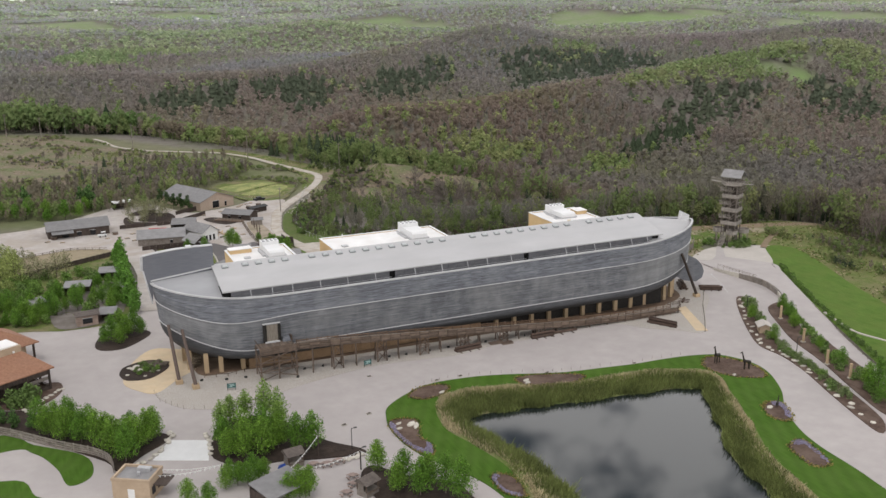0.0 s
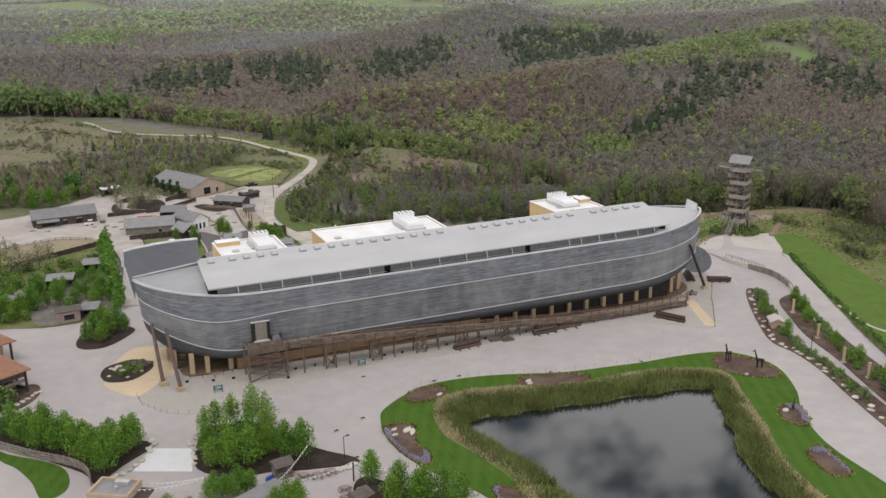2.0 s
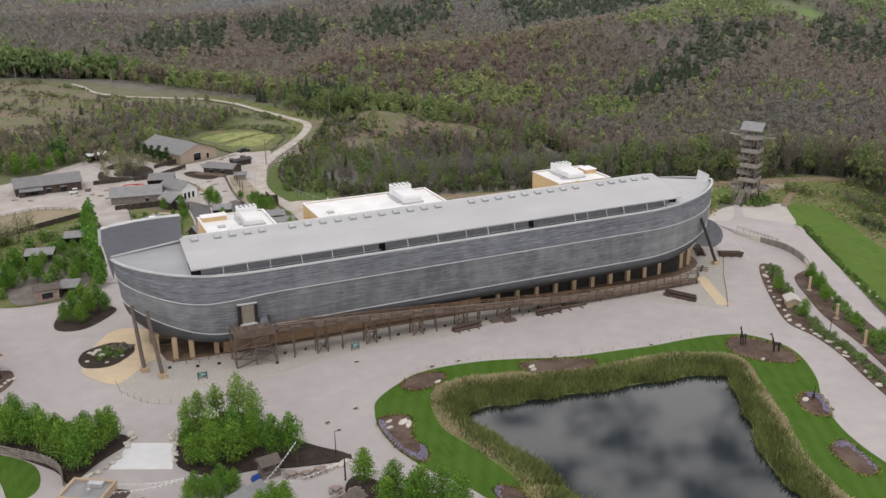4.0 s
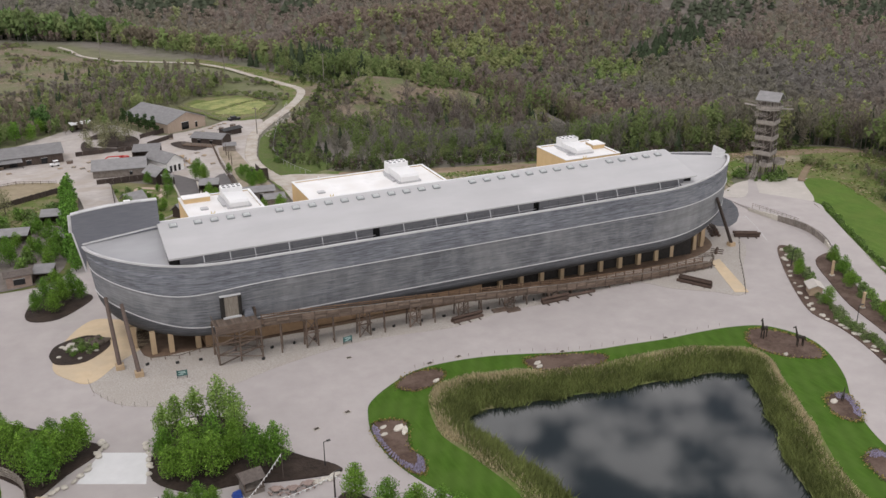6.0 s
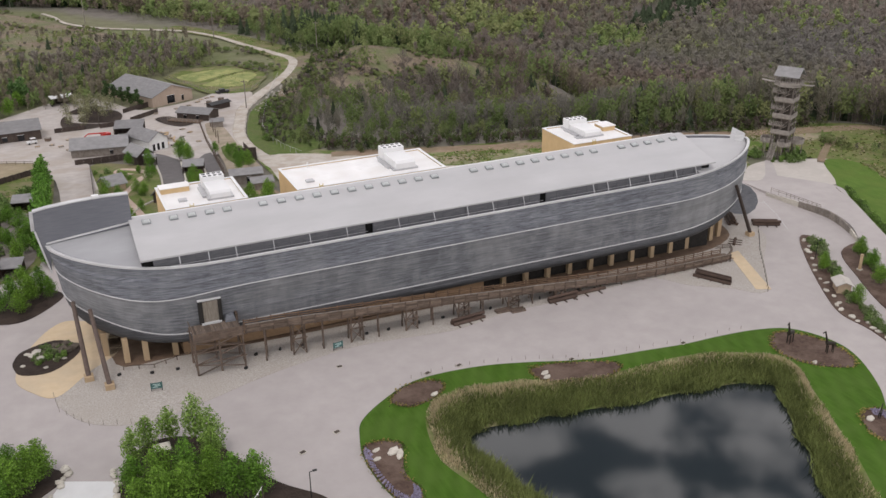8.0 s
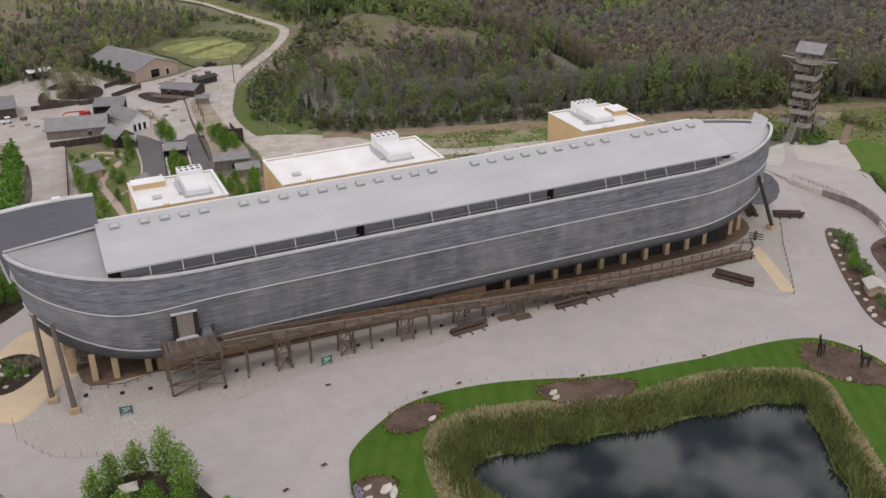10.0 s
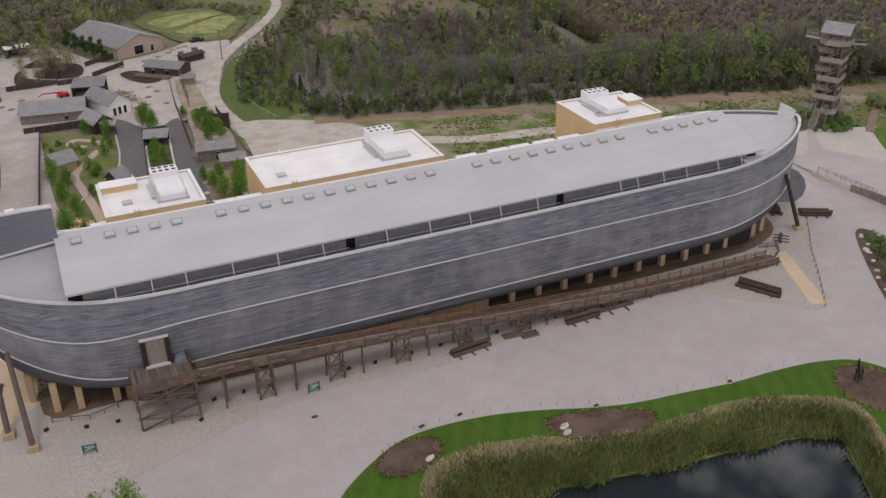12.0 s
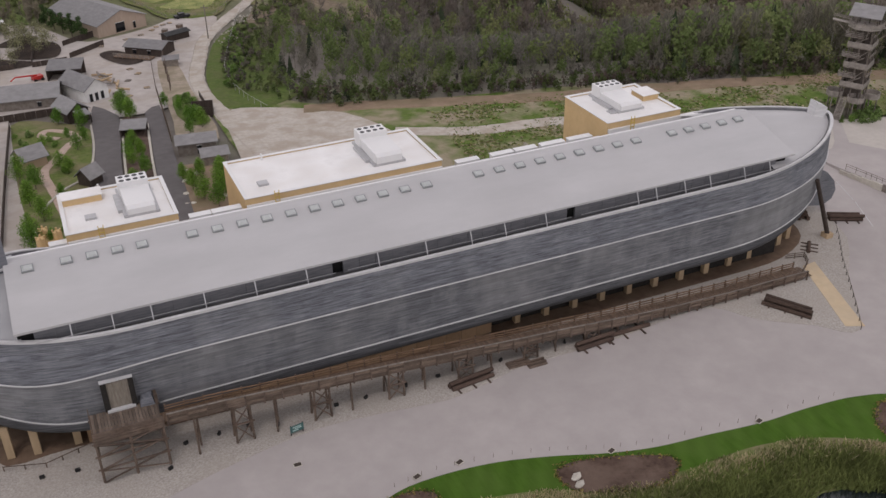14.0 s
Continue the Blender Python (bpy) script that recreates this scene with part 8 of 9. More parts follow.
WORDS = {"sage": ("sage_bush", "low grey-green bush in a planting bed", "bush"), "light": ("airy_tree", "young airy yellow-green tree with a thin trunk", "tree"), "plaza": ("leafy_tree", "young leafy green tree with a thin trunk", "tree"), "shrub": ("shrub", "low rounded green shrub in a planting bed", "shrub"), "column": ("slender_tree", "slender green tree in a row", "tree"),
         "open": ("budding_tree", "olive-green tree just coming into leaf", "tree"), "big": ("tall_tree", "tall pale olive tree coming into leaf", "tree"), "cypress": ("conical_evergreen", "small dark conical evergreen", "evergreen"),
         "twiggy": ("twiggy_tree", "nearly bare brown tree in a mulch bed", "tree"),
         "orb": ("clipped_evergreen", "dark egg-shaped evergreen in a row", "evergreen")}


def plant(kind, x, y, scale=1.0, z=None, group=""):
    keys = [k for k in TREES if k[0] == kind]
    tg, cm = TREES[keys[rnd.randrange(len(keys))]]
    name, label, cat = WORDS[kind]
    zz = z if z is not None else max(gz(x) if 90 < y < 260 and x < 195 else -99, ground_z(x, y)) + 0.1
    t = thing(name, (x, y, zz), label, cat, group or cat + "s", rnd.uniform(0, 360))
    t.scale = (scale, scale, scale * rnd.uniform(0.92, 1.1))
    part("trunk", tg, M_BARK, t)
    part("crown", cm, M_LEAF, t)


def thicket(spots, label):
    """Shrubs that grow into one another, joined into one mesh."""
    VV, TT, CC, base = [], [], [], 0
    for k, (x, y, sc) in enumerate(spots):
        cm = TREES[("shrub", k % 4)][1]
        n = len(cm.vertices)
        v = np.empty(3 * n, np.float32)
        cm.vertices.foreach_get("co", v)
        t = np.empty(3 * len(cm.polygons), np.int32)
        cm.loops.foreach_get("vertex_index", t)
        c = np.empty(4 * n, np.float32)
        cm.color_attributes["cover"].data.foreach_get("color", c)
        VV.append(v.reshape(-1, 3) * sc * np.array([rnd.choice((-1, 1)), rnd.choice((-1, 1)), 1]) + np.array([x, y, ground_z(x, y) + 0.1]))
        TT.append(t.reshape(-1, 3) + base)
        CC.append(c.reshape(-1, 4)[:, :3])
        base += n
    me = quick_mesh("thicket", np.concatenate(VV), np.concatenate(TT))
    colour_points(me, np.concatenate(CC))
    tagged(part("thicket", me, M_LEAF), label, "shrubs", kind="stuff")


# plaza clumps
for x, y, s in ((29.0, 175.6, 0.8), (31.4, 178.2, 0.85), (34.6, 179.4, 0.9), (38.2, 177.6, 1.0), (40.0, 174.4, 0.95), (39.4, 171.0, 0.8)):
    plant("light", x, y, s)
for x, y, s in ((28.3, 164.6, 0.85), (31.2, 163.4, 0.85), (34.2, 163.2, 0.9), (28.2, 169.4, 0.85), (31.6, 168.0, 0.9), (35.4, 167.6, 0.85), (37.6, 164.6, 0.8), (40.6, 162.4, 0.95), (43.4, 161.4, 0.95), (38.6, 168.2, 0.8),
                (28.4, 155.6, 0.5), (30.6, 155.2, 0.52), (26.6, 156.0, 0.46), (32.6, 154.8, 0.5), (27.6, 153.8, 0.5), (31.4, 153.2, 0.52), (38.2, 145.6, 0.7), (36.4, 145.2, 0.66), (51.8, 148.6, 0.85), (54.6, 143.0, 0.85), (57.6, 139.6, 0.95), (59.8, 136.4, 0.9), (55.6, 137.6, 0.85), (52.4, 140.2, 0.8), (61.0, 132.5, 0.9), (18.5, 150.0, 0.6), (25.4, 153.4, 0.55), (29.2, 152.8, 0.56), (21.6, 148.6, 0.62), (34.4, 145.2, 0.6), (37.2, 144.4, 0.62)):
    plant("plaza", x, y, s)
for x, y, s in ((-2.2, 187.6, 0.62), (-0.6, 188.4, 0.66), (0.8, 184.4, 0.66), (2.4, 186.4, 0.62), (3.6, 181.8, 0.68), (5.4, 183.4, 0.6), (6.2, 178.8, 0.7), (8.2, 180.2, 0.6), (9.0, 175.4, 0.72), (11.4, 177.0, 0.62), (12.6, 173.6, 0.75), (15.0, 176.2, 0.7), (16.6, 178.2, 0.68), (10.6, 170.6, 0.7), (-3.4, 190.6, 0.6), (1.6, 190, 0.55), (12.6, 180, 0.55)):
    plant("plaza", x, y, 1.28 * s)
for x, y in ((-8.2, 194.6), (-10.6, 197.0), (-5.0, 192.2), (-13, 199)):
    plant("cypress", x, y, 1.0)
for x, y in ((-6.2, 204.8), (-8.4, 205.4), (-5, 207)):
    plant("shrub", x, y, 1.5)
for x, y, s in ((12.4, 237, 0.66), (15.8, 235.4, 0.72), (17.8, 239.2, 0.8), (14.4, 241.2, 0.7), (19.8, 242.2, 0.82), (16.8, 244, 0.7), (21.4, 240.4, 0.6)):
    plant("plaza", x, y, s)
# avenue and garden slope by the stern
for i in range(19):
    plant("column", 21.6 + 0.9 * math.sin(i * 2.1) + 0.12 * i, 258 + i * 3.9, 0.72 + 0.3 * rnd.random())
for x, y in ((17.4, 281), (14.8, 289), (7.2, 274.4), (3.4, 279), (-1.5, 266), (-6, 268), (-9, 270), (0.5, 274), (11.6, 268), (14.6, 270.6), (17.6, 266.8), (12.8, 275.6), (4.8, 268.4), (-4, 278), (-12, 276), (16, 261.5), (19, 272), (9.5, 279.5), (2.5, 264.8), (-15, 266)):
    plant("plaza", x, y, rnd.uniform(0.5, 0.75))
for x, y in ((-7.6, 299), (-14, 304), (-24, 310)):
    plant("big", x, y, rnd.uniform(0.85, 1.1))
for x, y in ((-1.0, 306), (1.5, 309), (4.0, 312), (-3.5, 309), (7, 316)):
    plant("twiggy", x, y, rnd.uniform(0.6, 0.9))
thicket([(rnd.uniform(-26, 21), rnd.uniform(262, 314), rnd.uniform(0.7, 1.4)) for _ in range(50)], "scattered green shrubs of the garden slope")
for i in range(14):
    x, y = rnd.uniform(-26, 18), rnd.uniform(262, 278)
    plant("plaza", x, y, rnd.uniform(0.5, 0.8))
for i in range(26):
    plant("open", rnd.uniform(-36, -8), rnd.uniform(288, 318), rnd.uniform(0.5, 0.9))
for i in range(16):
    plant("plaza" if i % 3 else "shrub", rnd.uniform(-13, 0), rnd.uniform(257.5, 264), rnd.uniform(0.45, 0.62) if i % 3 else 0.9)
for i in range(22):
    x, y = rnd.uniform(-30, -2), rnd.uniform(318, 348)
    plant("twiggy" if i % 3 else "open", x, y, rnd.uniform(0.5, 0.85))
thicket([(rnd.uniform(-26, 2), rnd.uniform(274, 300), rnd.uniform(0.8, 1.5)) for _ in range(36)], "dense green thicket on the garden slope")
# bushes round the lookout tower's foot
for x, y in ((213.5, 255.5), (212.0, 257.5), (215.0, 258.5), (216.5, 249.5), (218.5, 248.2), (220.8, 247.6), (223.0, 248.4), (225.0, 249.8), (226.2, 252.0), (222, 250.4), (219.6, 250.8), (227, 255)):
    plant("shrub", x, y, rnd.uniform(0.55, 0.95))
# gardens behind the ship
draped("rock_garden", [(64.5, 256), (78, 256), (79.5, 280), (78, 288), (66, 289)], M_DIRT, 0.14, "tan earth rock garden with small trees", "garden", cell=4)
for k in range(12):
    boulder(66.5 + 11 * rnd.random(), 271 + 18 * rnd.random(), 0.5 + 0.7 * rnd.random(), 0.5 + 0.4 * rnd.random(), 0.4 + 0.4 * rnd.random(), 360 * rnd.random(), z=ground_z(72, 280) + 0.2)
for x, y, s in ((38.5, 268, 0.7), (41, 275, 0.6), (39, 283, 0.7), (40.5, 292, 0.65), (37.8, 298, 0.7), (47.5, 298, 0.5), (50.4, 312, 0.5), (52.5, 318, 0.45), (47.8, 334, 0.6), (46, 302, 0.5), (43.5, 318, 0.4), (52.8, 328, 0.6), 
                 (69.4, 277.5, 0.62), (72.0, 283.5, 0.55), (70.6, 272.0, 0.66), (75.2, 277.0, 0.7), (74.0, 271.5, 0.7), (68.4, 282.5, 0.5), (76.0, 282.5, 0.5), (72.4, 267.5, 0.6), (38.6, 262, 0.7), (42, 262, 0.6), (49, 322, 0.35), (45, 285, 0.4)):
    plant("plaza", x, y, s)
for i in range(24):
    plant("shrub", rnd.uniform(37.5, 53), rnd.uniform(258, 332), rnd.uniform(0.4, 0.7))
for x, y in ((52.0, 437.0), (54.2, 432.4), (56.4, 427.8), (58.8, 423.4), (61.2, 419.0)):
    plant("orb", x, y, 1.12)
for x, y in ((63.4, 333), (64.2, 329), (62.4, 334.6)):
    plant("plaza", x, y, 0.75)
for x, y in ((60.4, 303), (62.6, 301), (60.2, 296), (61.8, 307), (62, 290), (58.8, 283)):
    plant("plaza", x, y, 0.55)
for x, y in ((73.4, 336), (76.2, 330), (77.8, 319), (78.6, 314), (76.8, 322), (75.2, 311)):
    plant("plaza", x, y, rnd.uniform(0.42, 0.6))
for x, y in ((40.2, 420.6), (43.1, 423.7), (44.8, 420.6), (48.2, 423.5), (46.1, 414.3), (49.8, 415.7), (43.3, 414.3), (39.1, 427.4), (35.5, 413), (47.5, 407), (50.6, 410), (42, 408), (36, 400), (40, 397.4)):
    plant("twiggy", x, y, rnd.uniform(0.55, 0.8))
for x, y in ((20, 436), (12, 430), (4, 426), (-4, 432), (-14, 436)):
    plant("plaza", x, y, rnd.uniform(0.7, 1.0))
for x, y in ((19.0, 448), (21.2, 443), (22.6, 440.2), (-4, 452)):
    plant("cypress", x, y, rnd.uniform(2.2, 2.8))
for x, y in ((-8.2, 429.6), (-2.8, 439), (4.1, 420.6), (11.1, 423.6), (16.8, 425)):
    plant("plaza", x, y, rnd.uniform(0.75, 0.95))
# beds by the bow
for i in range(120):
    p = smooth_line([(181, 200.5), (175, 190), (168.5, 178), (163.5, 168), (161.6, 160), (158, 149), (153.5, 135)], 10)[int(i / 120 * 58)]
    plant("sage" if i % 5 else "shrub", p[0] + rnd.uniform(-1.2, 1.4), p[1] + rnd.uniform(-1.5, 1.5), rnd.uniform(0.3, 0.75))
for i in range(34):
    p = smooth_line([(187.5, 192.5), (181, 181), (174.5, 169), (168.5, 155), (163, 141), (158, 130)], 12)[int(i / 34 * 58)]
    plant("shrub", p[0] + rnd.uniform(-1.6, 1.8), p[1] + rnd.uniform(-1.5, 1.5), rnd.uniform(0.5, 1.0))
for x, y, s in ((171.2, 187.4, 0.55), (165.8, 173.0, 0.55), (184.8, 190.4, 0.6), (181, 183.6, 0.55), (176.6, 177.4, 0.6), (170.8, 163, 0.5), (166.6, 152.0, 0.6), (163.5, 141.5, 0.8), (162, 137.5, 0.85), (159.5, 133, 0.8)):
    plant("plaza", x, y, s)
gable_house("bed_shed", 167.4, 178.6, 2.6, 3.2, 1.9, 0.6, 60, M_BEIGE, M_FORECOURT, "small tan shed with a pale roof in a bed", group="", category="shed", z=gz(167) + 0.2)
for i in range(118):
    p = smooth_line([(214.5, 224), (208.6, 214), (203.8, 205.6), (194, 186), (184.5, 167), (174.5, 146), (166, 126)], 19)[int(i / 118 * 113)]
    plant("shrub", p[0] + rnd.uniform(0.6, 1.8), p[1] + rnd.uniform(-0.8, 0.8), rnd.uniform(0.32, 0.55))
for i in range(22):
    a_, r_ = rnd.uniform(0, 6.28), rnd.uniform(4.5, 9)
    plant("shrub", 219.6 + r_ * math.cos(a_), 255 + r_ * math.sin(a_) * 0.8, rnd.uniform(0.3, 0.55))
for i in range(24):
    plant("sage" if i % 3 == 0 else "shrub", 20.2 + rnd.uniform(-3.2, 3.2), 216 + rnd.uniform(-3.4, 3.6), rnd.uniform(0.25, 0.5))

thicket([(90.5 + 14 * f + rnd.uniform(0, 5.5), 345 + 56 * f + rnd.uniform(-3, 3), rnd.uniform(0.35, 0.75)) for f in np.linspace(0, 1, 60)], "low green brush on the bank of the gravel road")
thicket([(rnd.uniform(76.5, 80.5), rnd.uniform(318, 342), rnd.uniform(0.5, 0.8)) for _ in range(10)], "low green brush in a bed beside the lane")

# ---- reeds round the pond ----
rng = np.random.default_rng(4)
line = np.array(smooth_loop(REED_LINE, 8))
tan = np.roll(line, -1, 0) - np.roll(line, 1, 0)
tan /= np.linalg.norm(tan, axis=1)[:, None]
NB = 52000
k = rng.integers(0, len(line), NB)
s = np.clip(0.03 + 1.0 * rng.random(NB) ** 0.85 + 0.09 * np.sin(k * 0.7), 0, 1.12)
foot = np.array([shore[np.argmin(np.hypot(shore[:, 0] - q[0], shore[:, 1] - q[1]))] for q in line])
p = line[k] + (foot[k] - line[k]) * s[:, None] + tan[k] * rng.normal(scale=0.8, size=(NB, 1))
zb = gz(p[:, 0])
z = zb + np.interp(s, [0, 0.28, 0.62], [0.15, 0.1, -0.75])
z = np.where(s > 0.62, z + (WATER_Z - z) * (s - 0.62) / 0.38, z)
s = s * 5.8
hh = np.interp(s, [0, 1.2, 2.5, 7], [0.35, 0.7, 1.15, 1.5]) * (0.6 + 0.7 * rng.random(NB))
a_ = rng.random(NB) * 6.283
lean = rng.normal(scale=0.45, size=(NB, 2)) * hh[:, None]
wd = 0.07 + 0.09 * rng.random(NB)
v = np.zeros((NB, 3, 3))
v[:, 0, 0], v[:, 0, 1], v[:, 0, 2] = p[:, 0] - wd * np.cos(a_), p[:, 1] - wd * np.sin(a_), z - 0.1
v[:, 1, 0], v[:, 1, 1], v[:, 1, 2] = p[:, 0] + wd * np.cos(a_), p[:, 1] + wd * np.sin(a_), z - 0.1
v[:, 2, 0], v[:, 2, 1], v[:, 2, 2] = p[:, 0] + lean[:, 0], p[:, 1] + lean[:, 1], z + hh
rm = quick_mesh("reeds", v.reshape(-1, 3), np.arange(3 * NB).reshape(-1, 3))
straw = (np.exp(-((s - 0.7) / 1.2) ** 2) * (0.45 + 0.75 * (np.sin(k * 0.11) + np.sin(k * 0.31) > 0.0)) > rng.random(NB))[:, None]
col = np.where(straw, np.array([0.54, 0.46, 0.29]), np.array([0.205, 0.240, 0.078]) * (0.6 + 0.7 * rng.random((NB, 1))) * (1 + 0.25 * np.sin(k * 0.53) * np.sin(k * 0.19 + s))[:, None])
colour_points(rm, col.repeat(3, 0))
tagged(part("reeds", rm, M_REED), "tall green reeds with straw-coloured tufts round the pond", "reeds", kind="stuff")


# ---- woods ----
def dome(rng, c, r, sides=5, flat=0.8):
    """A rough rounded mass of foliage, open below."""
    ring = lambda rr, zz, k: [(c[0] + r * rr * math.cos(6.283 * (i + k) / sides) * rng.uniform(0.78, 1.22), c[1] + r * rr * math.sin(6.283 * (i + k) / sides) * rng.uniform(0.78, 1.22),
                               c[2] + r * flat * (zz + rng.uniform(-0.16, 0.16))) for i in range(sides)]
    v = [(c[0] + r * rng.uniform(-0.2, 0.2), c[1] + r * rng.uniform(-0.2, 0.2), c[2] + r * flat * rng.uniform(0.9, 1.15))] + ring(0.82, 0.42, 0) + ring(0.85, -0.55, 0.5)
    t = []
    for i in range(sides):
        j = (i + 1) % sides
        t += [(0, 1 + i, 1 + j), (1 + i, 1 + sides + i, 1 + j), (1 + j, 1 + sides + i, 1 + sides + j)]
    return v, t


def crown_form(kind, seed, n, cores):
    """One tree of the woods about the origin, 1 high: points, triangles, a shade for each point, and how many points are trunk."""
    rng = np.random.default_rng(seed)
    V, T, S = [], [], []

    def put(v, t, shade=None):
        T.append(np.asarray(t) + sum(len(x) for x in V))
        V.append(np.asarray(v, float))
        S.append(np.full(len(v), rng.uniform(0.93, 1.07) if shade is None else shade) if np.ndim(shade) == 0 else shade)

    if kind == "conifer":
        for j in range(cores + 1):
            f = j / (cores + 1)
            r = 0.27 * (1 - f) ** 0.7
            ring = [(r * rng.uniform(0.75, 1.2) * math.cos(1.047 * i), r * rng.uniform(0.75, 1.2) * math.sin(1.047 * i), 0.06 + 0.8 * f + rng.uniform(-0.05, 0.05)) for i in range(6)]
            put([(rng.uniform(-0.03, 0.03), rng.uniform(-0.03, 0.03), min(1.0, 0.62 + 0.8 * f))] + ring, [(0, 1 + i, 1 + (i + 1) % 6) for i in range(6)])
        for j in range(n // 2):
            f = (j + rng.random()) / (n // 2)
            r = 0.29 * (1 - f) ** 0.75 + 0.015
            a_ = j * 2.4
            z = 0.08 + 0.88 * f
            c_, s_ = math.cos(a_), math.sin(a_)
            w = 0.09 * (1 - 0.6 * f)
            put([(0.02 * c_, 0.02 * s_, z + 0.10), (r * c_ - w * s_, r * s_ + w * c_, z - 0.05), (r * c_ + w * s_, r * s_ - w * c_, z - 0.03)], [(0, 1, 2)])
        return np.concatenate(V), np.concatenate(T), np.concatenate(S), 0
    m = lumps(random.Random(seed), 7, 1.0, 0.28, 0.30)
    big = sorted(m, key=lambda q: -q[3])[:cores] if cores > 1 else [(0.0, 0.0, 0.62, 0.36)] * cores
    for q in big:
        dv, dt = dome(rng, q, q[3] * (0.85 if kind == "leafy" else 0.62) * ((1.12 if n > 12 else 1.75) if cores > 1 else 1.3 if kind == "leafy" else 1.2))
        put(dv, dt, rng.uniform(0.92, 1.08, len(dv)))
    if kind == "bare" and n:
        c_ = np.array([q[:3] for q in m])
        pick = rng.integers(0, len(m), n)
        start = c_[pick] * np.array([0.75, 0.75, 0.9]) + rng.normal(scale=0.05, size=(n, 3))
        d_ = rng.normal(size=(n, 3)) * np.array([0.6, 0.6, 0.4]) + np.array([0, 0, 0.95])
        d_ /= np.linalg.norm(d_, axis=1)[:, None]
        L = 0.10 + 0.20 * rng.random(n)
        end = start + d_ * L[:, None]
        end[:, 2] = np.minimum(end[:, 2], 1.0)
        side = np.cross(d_, rng.normal(size=(n, 3)))
        side /= np.linalg.norm(side, axis=1)[:, None]
        w = (0.010 + 0.014 * rng.random(n))[:, None] * (70 / n) ** 0.4 * (1.5 if n > 90 else 4.0)
        mid = start + (end - start) * 0.5
        put(np.stack([start - side * w * 0.4, mid + side * w, end], 1).reshape(-1, 3), np.arange(3 * n).reshape(-1, 3), rng.uniform(*((0.82, 1.2) if n > 90 else (0.9, 1.1)), n).repeat(3))
    elif n:
        v_, t_ = leaf_cards(rng, m, n, 0.085 * (90 / n) ** 0.4 * (1.0 if n > 90 else 1.25))
        put(v_, t_, rng.uniform(0.82, 1.18, n).repeat(3))
    if n < 26:
        return np.concatenate(V), np.concatenate(T), np.concatenate(S), 0
    # trunk and rising limbs
    put([(-0.013, 0, -0.05), (0.013, 0, -0.05), (0, 0, 0.85), (0, -0.013, -0.05), (0, 0.013, -0.05)], [(0, 1, 2), (3, 4, 2)], 1.0)
    for j in range(4):
        a_ = j * 1.7 + seed
        c1, s1 = math.cos(a_), math.sin(a_)
        z0 = 0.25 + 0.1 * j
        put([(0.006 * s1, -0.006 * c1, z0), (-0.006 * s1, 0.006 * c1, z0), (0.2 * c1, 0.2 * s1, z0 + 0.36)], [(0, 1, 2)], 1.0)
    return np.concatenate(V), np.concatenate(T), np.concatenate(S), 17


def wood(name, X, Y, Hh, kinds, tones, detail, seed, label, broad=1.0):
    """Many trees joined into one mesh. kinds: index into the forms; tones: colour of each tree; detail: sprays and masses of each form."""
    rng = np.random.default_rng(seed)
    Z = land(X, Y)
    VV, TT, CC = [], [], []
    base = 0
    pale = rng.random(len(X)) < 0.12
    for ki, kn in enumerate(("bare", "leafy", "conifer")):
        for var in range(6):
            sel = np.where((kinds == ki) & (np.arange(len(X)) % 6 == var))[0]
            if not len(sel):
                continue
            fv, ft, fs, nt = crown_form(kn, 100 + 10 * ki + var, *detail[ki])
            a_ = rng.random(len(sel)) * 6.283
            wide = (0.6 + 0.4 * rng.random(len(sel))) * Hh[sel] * broad * (1.15 if kn == "conifer" and broad > 1.1 else 1.0)
            c_, s_ = np.cos(a_), np.sin(a_)
            P = np.empty((len(sel), len(fv), 3))
            P[:, :, 0] = X[sel, None] + wide[:, None] * (c_[:, None] * fv[None, :, 0] - s_[:, None] * fv[None, :, 1])
            P[:, :, 1] = Y[sel, None] + wide[:, None] * (s_[:, None] * fv[None, :, 0] + c_[:, None] * fv[None, :, 1])
            tall_ = Hh[sel] * (0.8 if kn == "conifer" and broad > 1.1 else 1.0)
            P[:, :, 2] = Z[sel, None] - 0.2 + tall_[:, None] * fv[None, :, 2]
            VV.append(P.reshape(-1, 3))
            TT.append((ft[None] + (base + np.arange(len(sel)) * len(fv))[:, None, None]).reshape(-1, 3))
            base += len(sel) * len(fv)
            col = tones[sel][:, None, :] * fs[None, :, None]
            if nt:
                col[:, -nt:, :] = np.where(pale[sel][:, None, None], np.array([0.38, 0.36, 0.33]), np.array([0.175, 0.152, 0.13])) * (0.7 + 0.5 * rng.random((len(sel), 1, 1)))
            CC.append(col.reshape(-1, 3))
    me = quick_mesh(name, np.concatenate(VV), np.concatenate(TT))
    me.polygons.foreach_set("use_smooth", np.ones(len(me.polygons), bool))
    colour_points(me, np.concatenate(CC))
    tagged(part(name, me, M_WOOD), label, "woods", kind="stuff")


BROWN, GREY, BUD, FRESH, PINE = (np.array(c_) for c_ in ((0.202, 0.160, 0.134), (0.190, 0.178, 0.162), (0.245, 0.262, 0.118), (0.165, 0.222, 0.082), (0.066, 0.088, 0.052)))


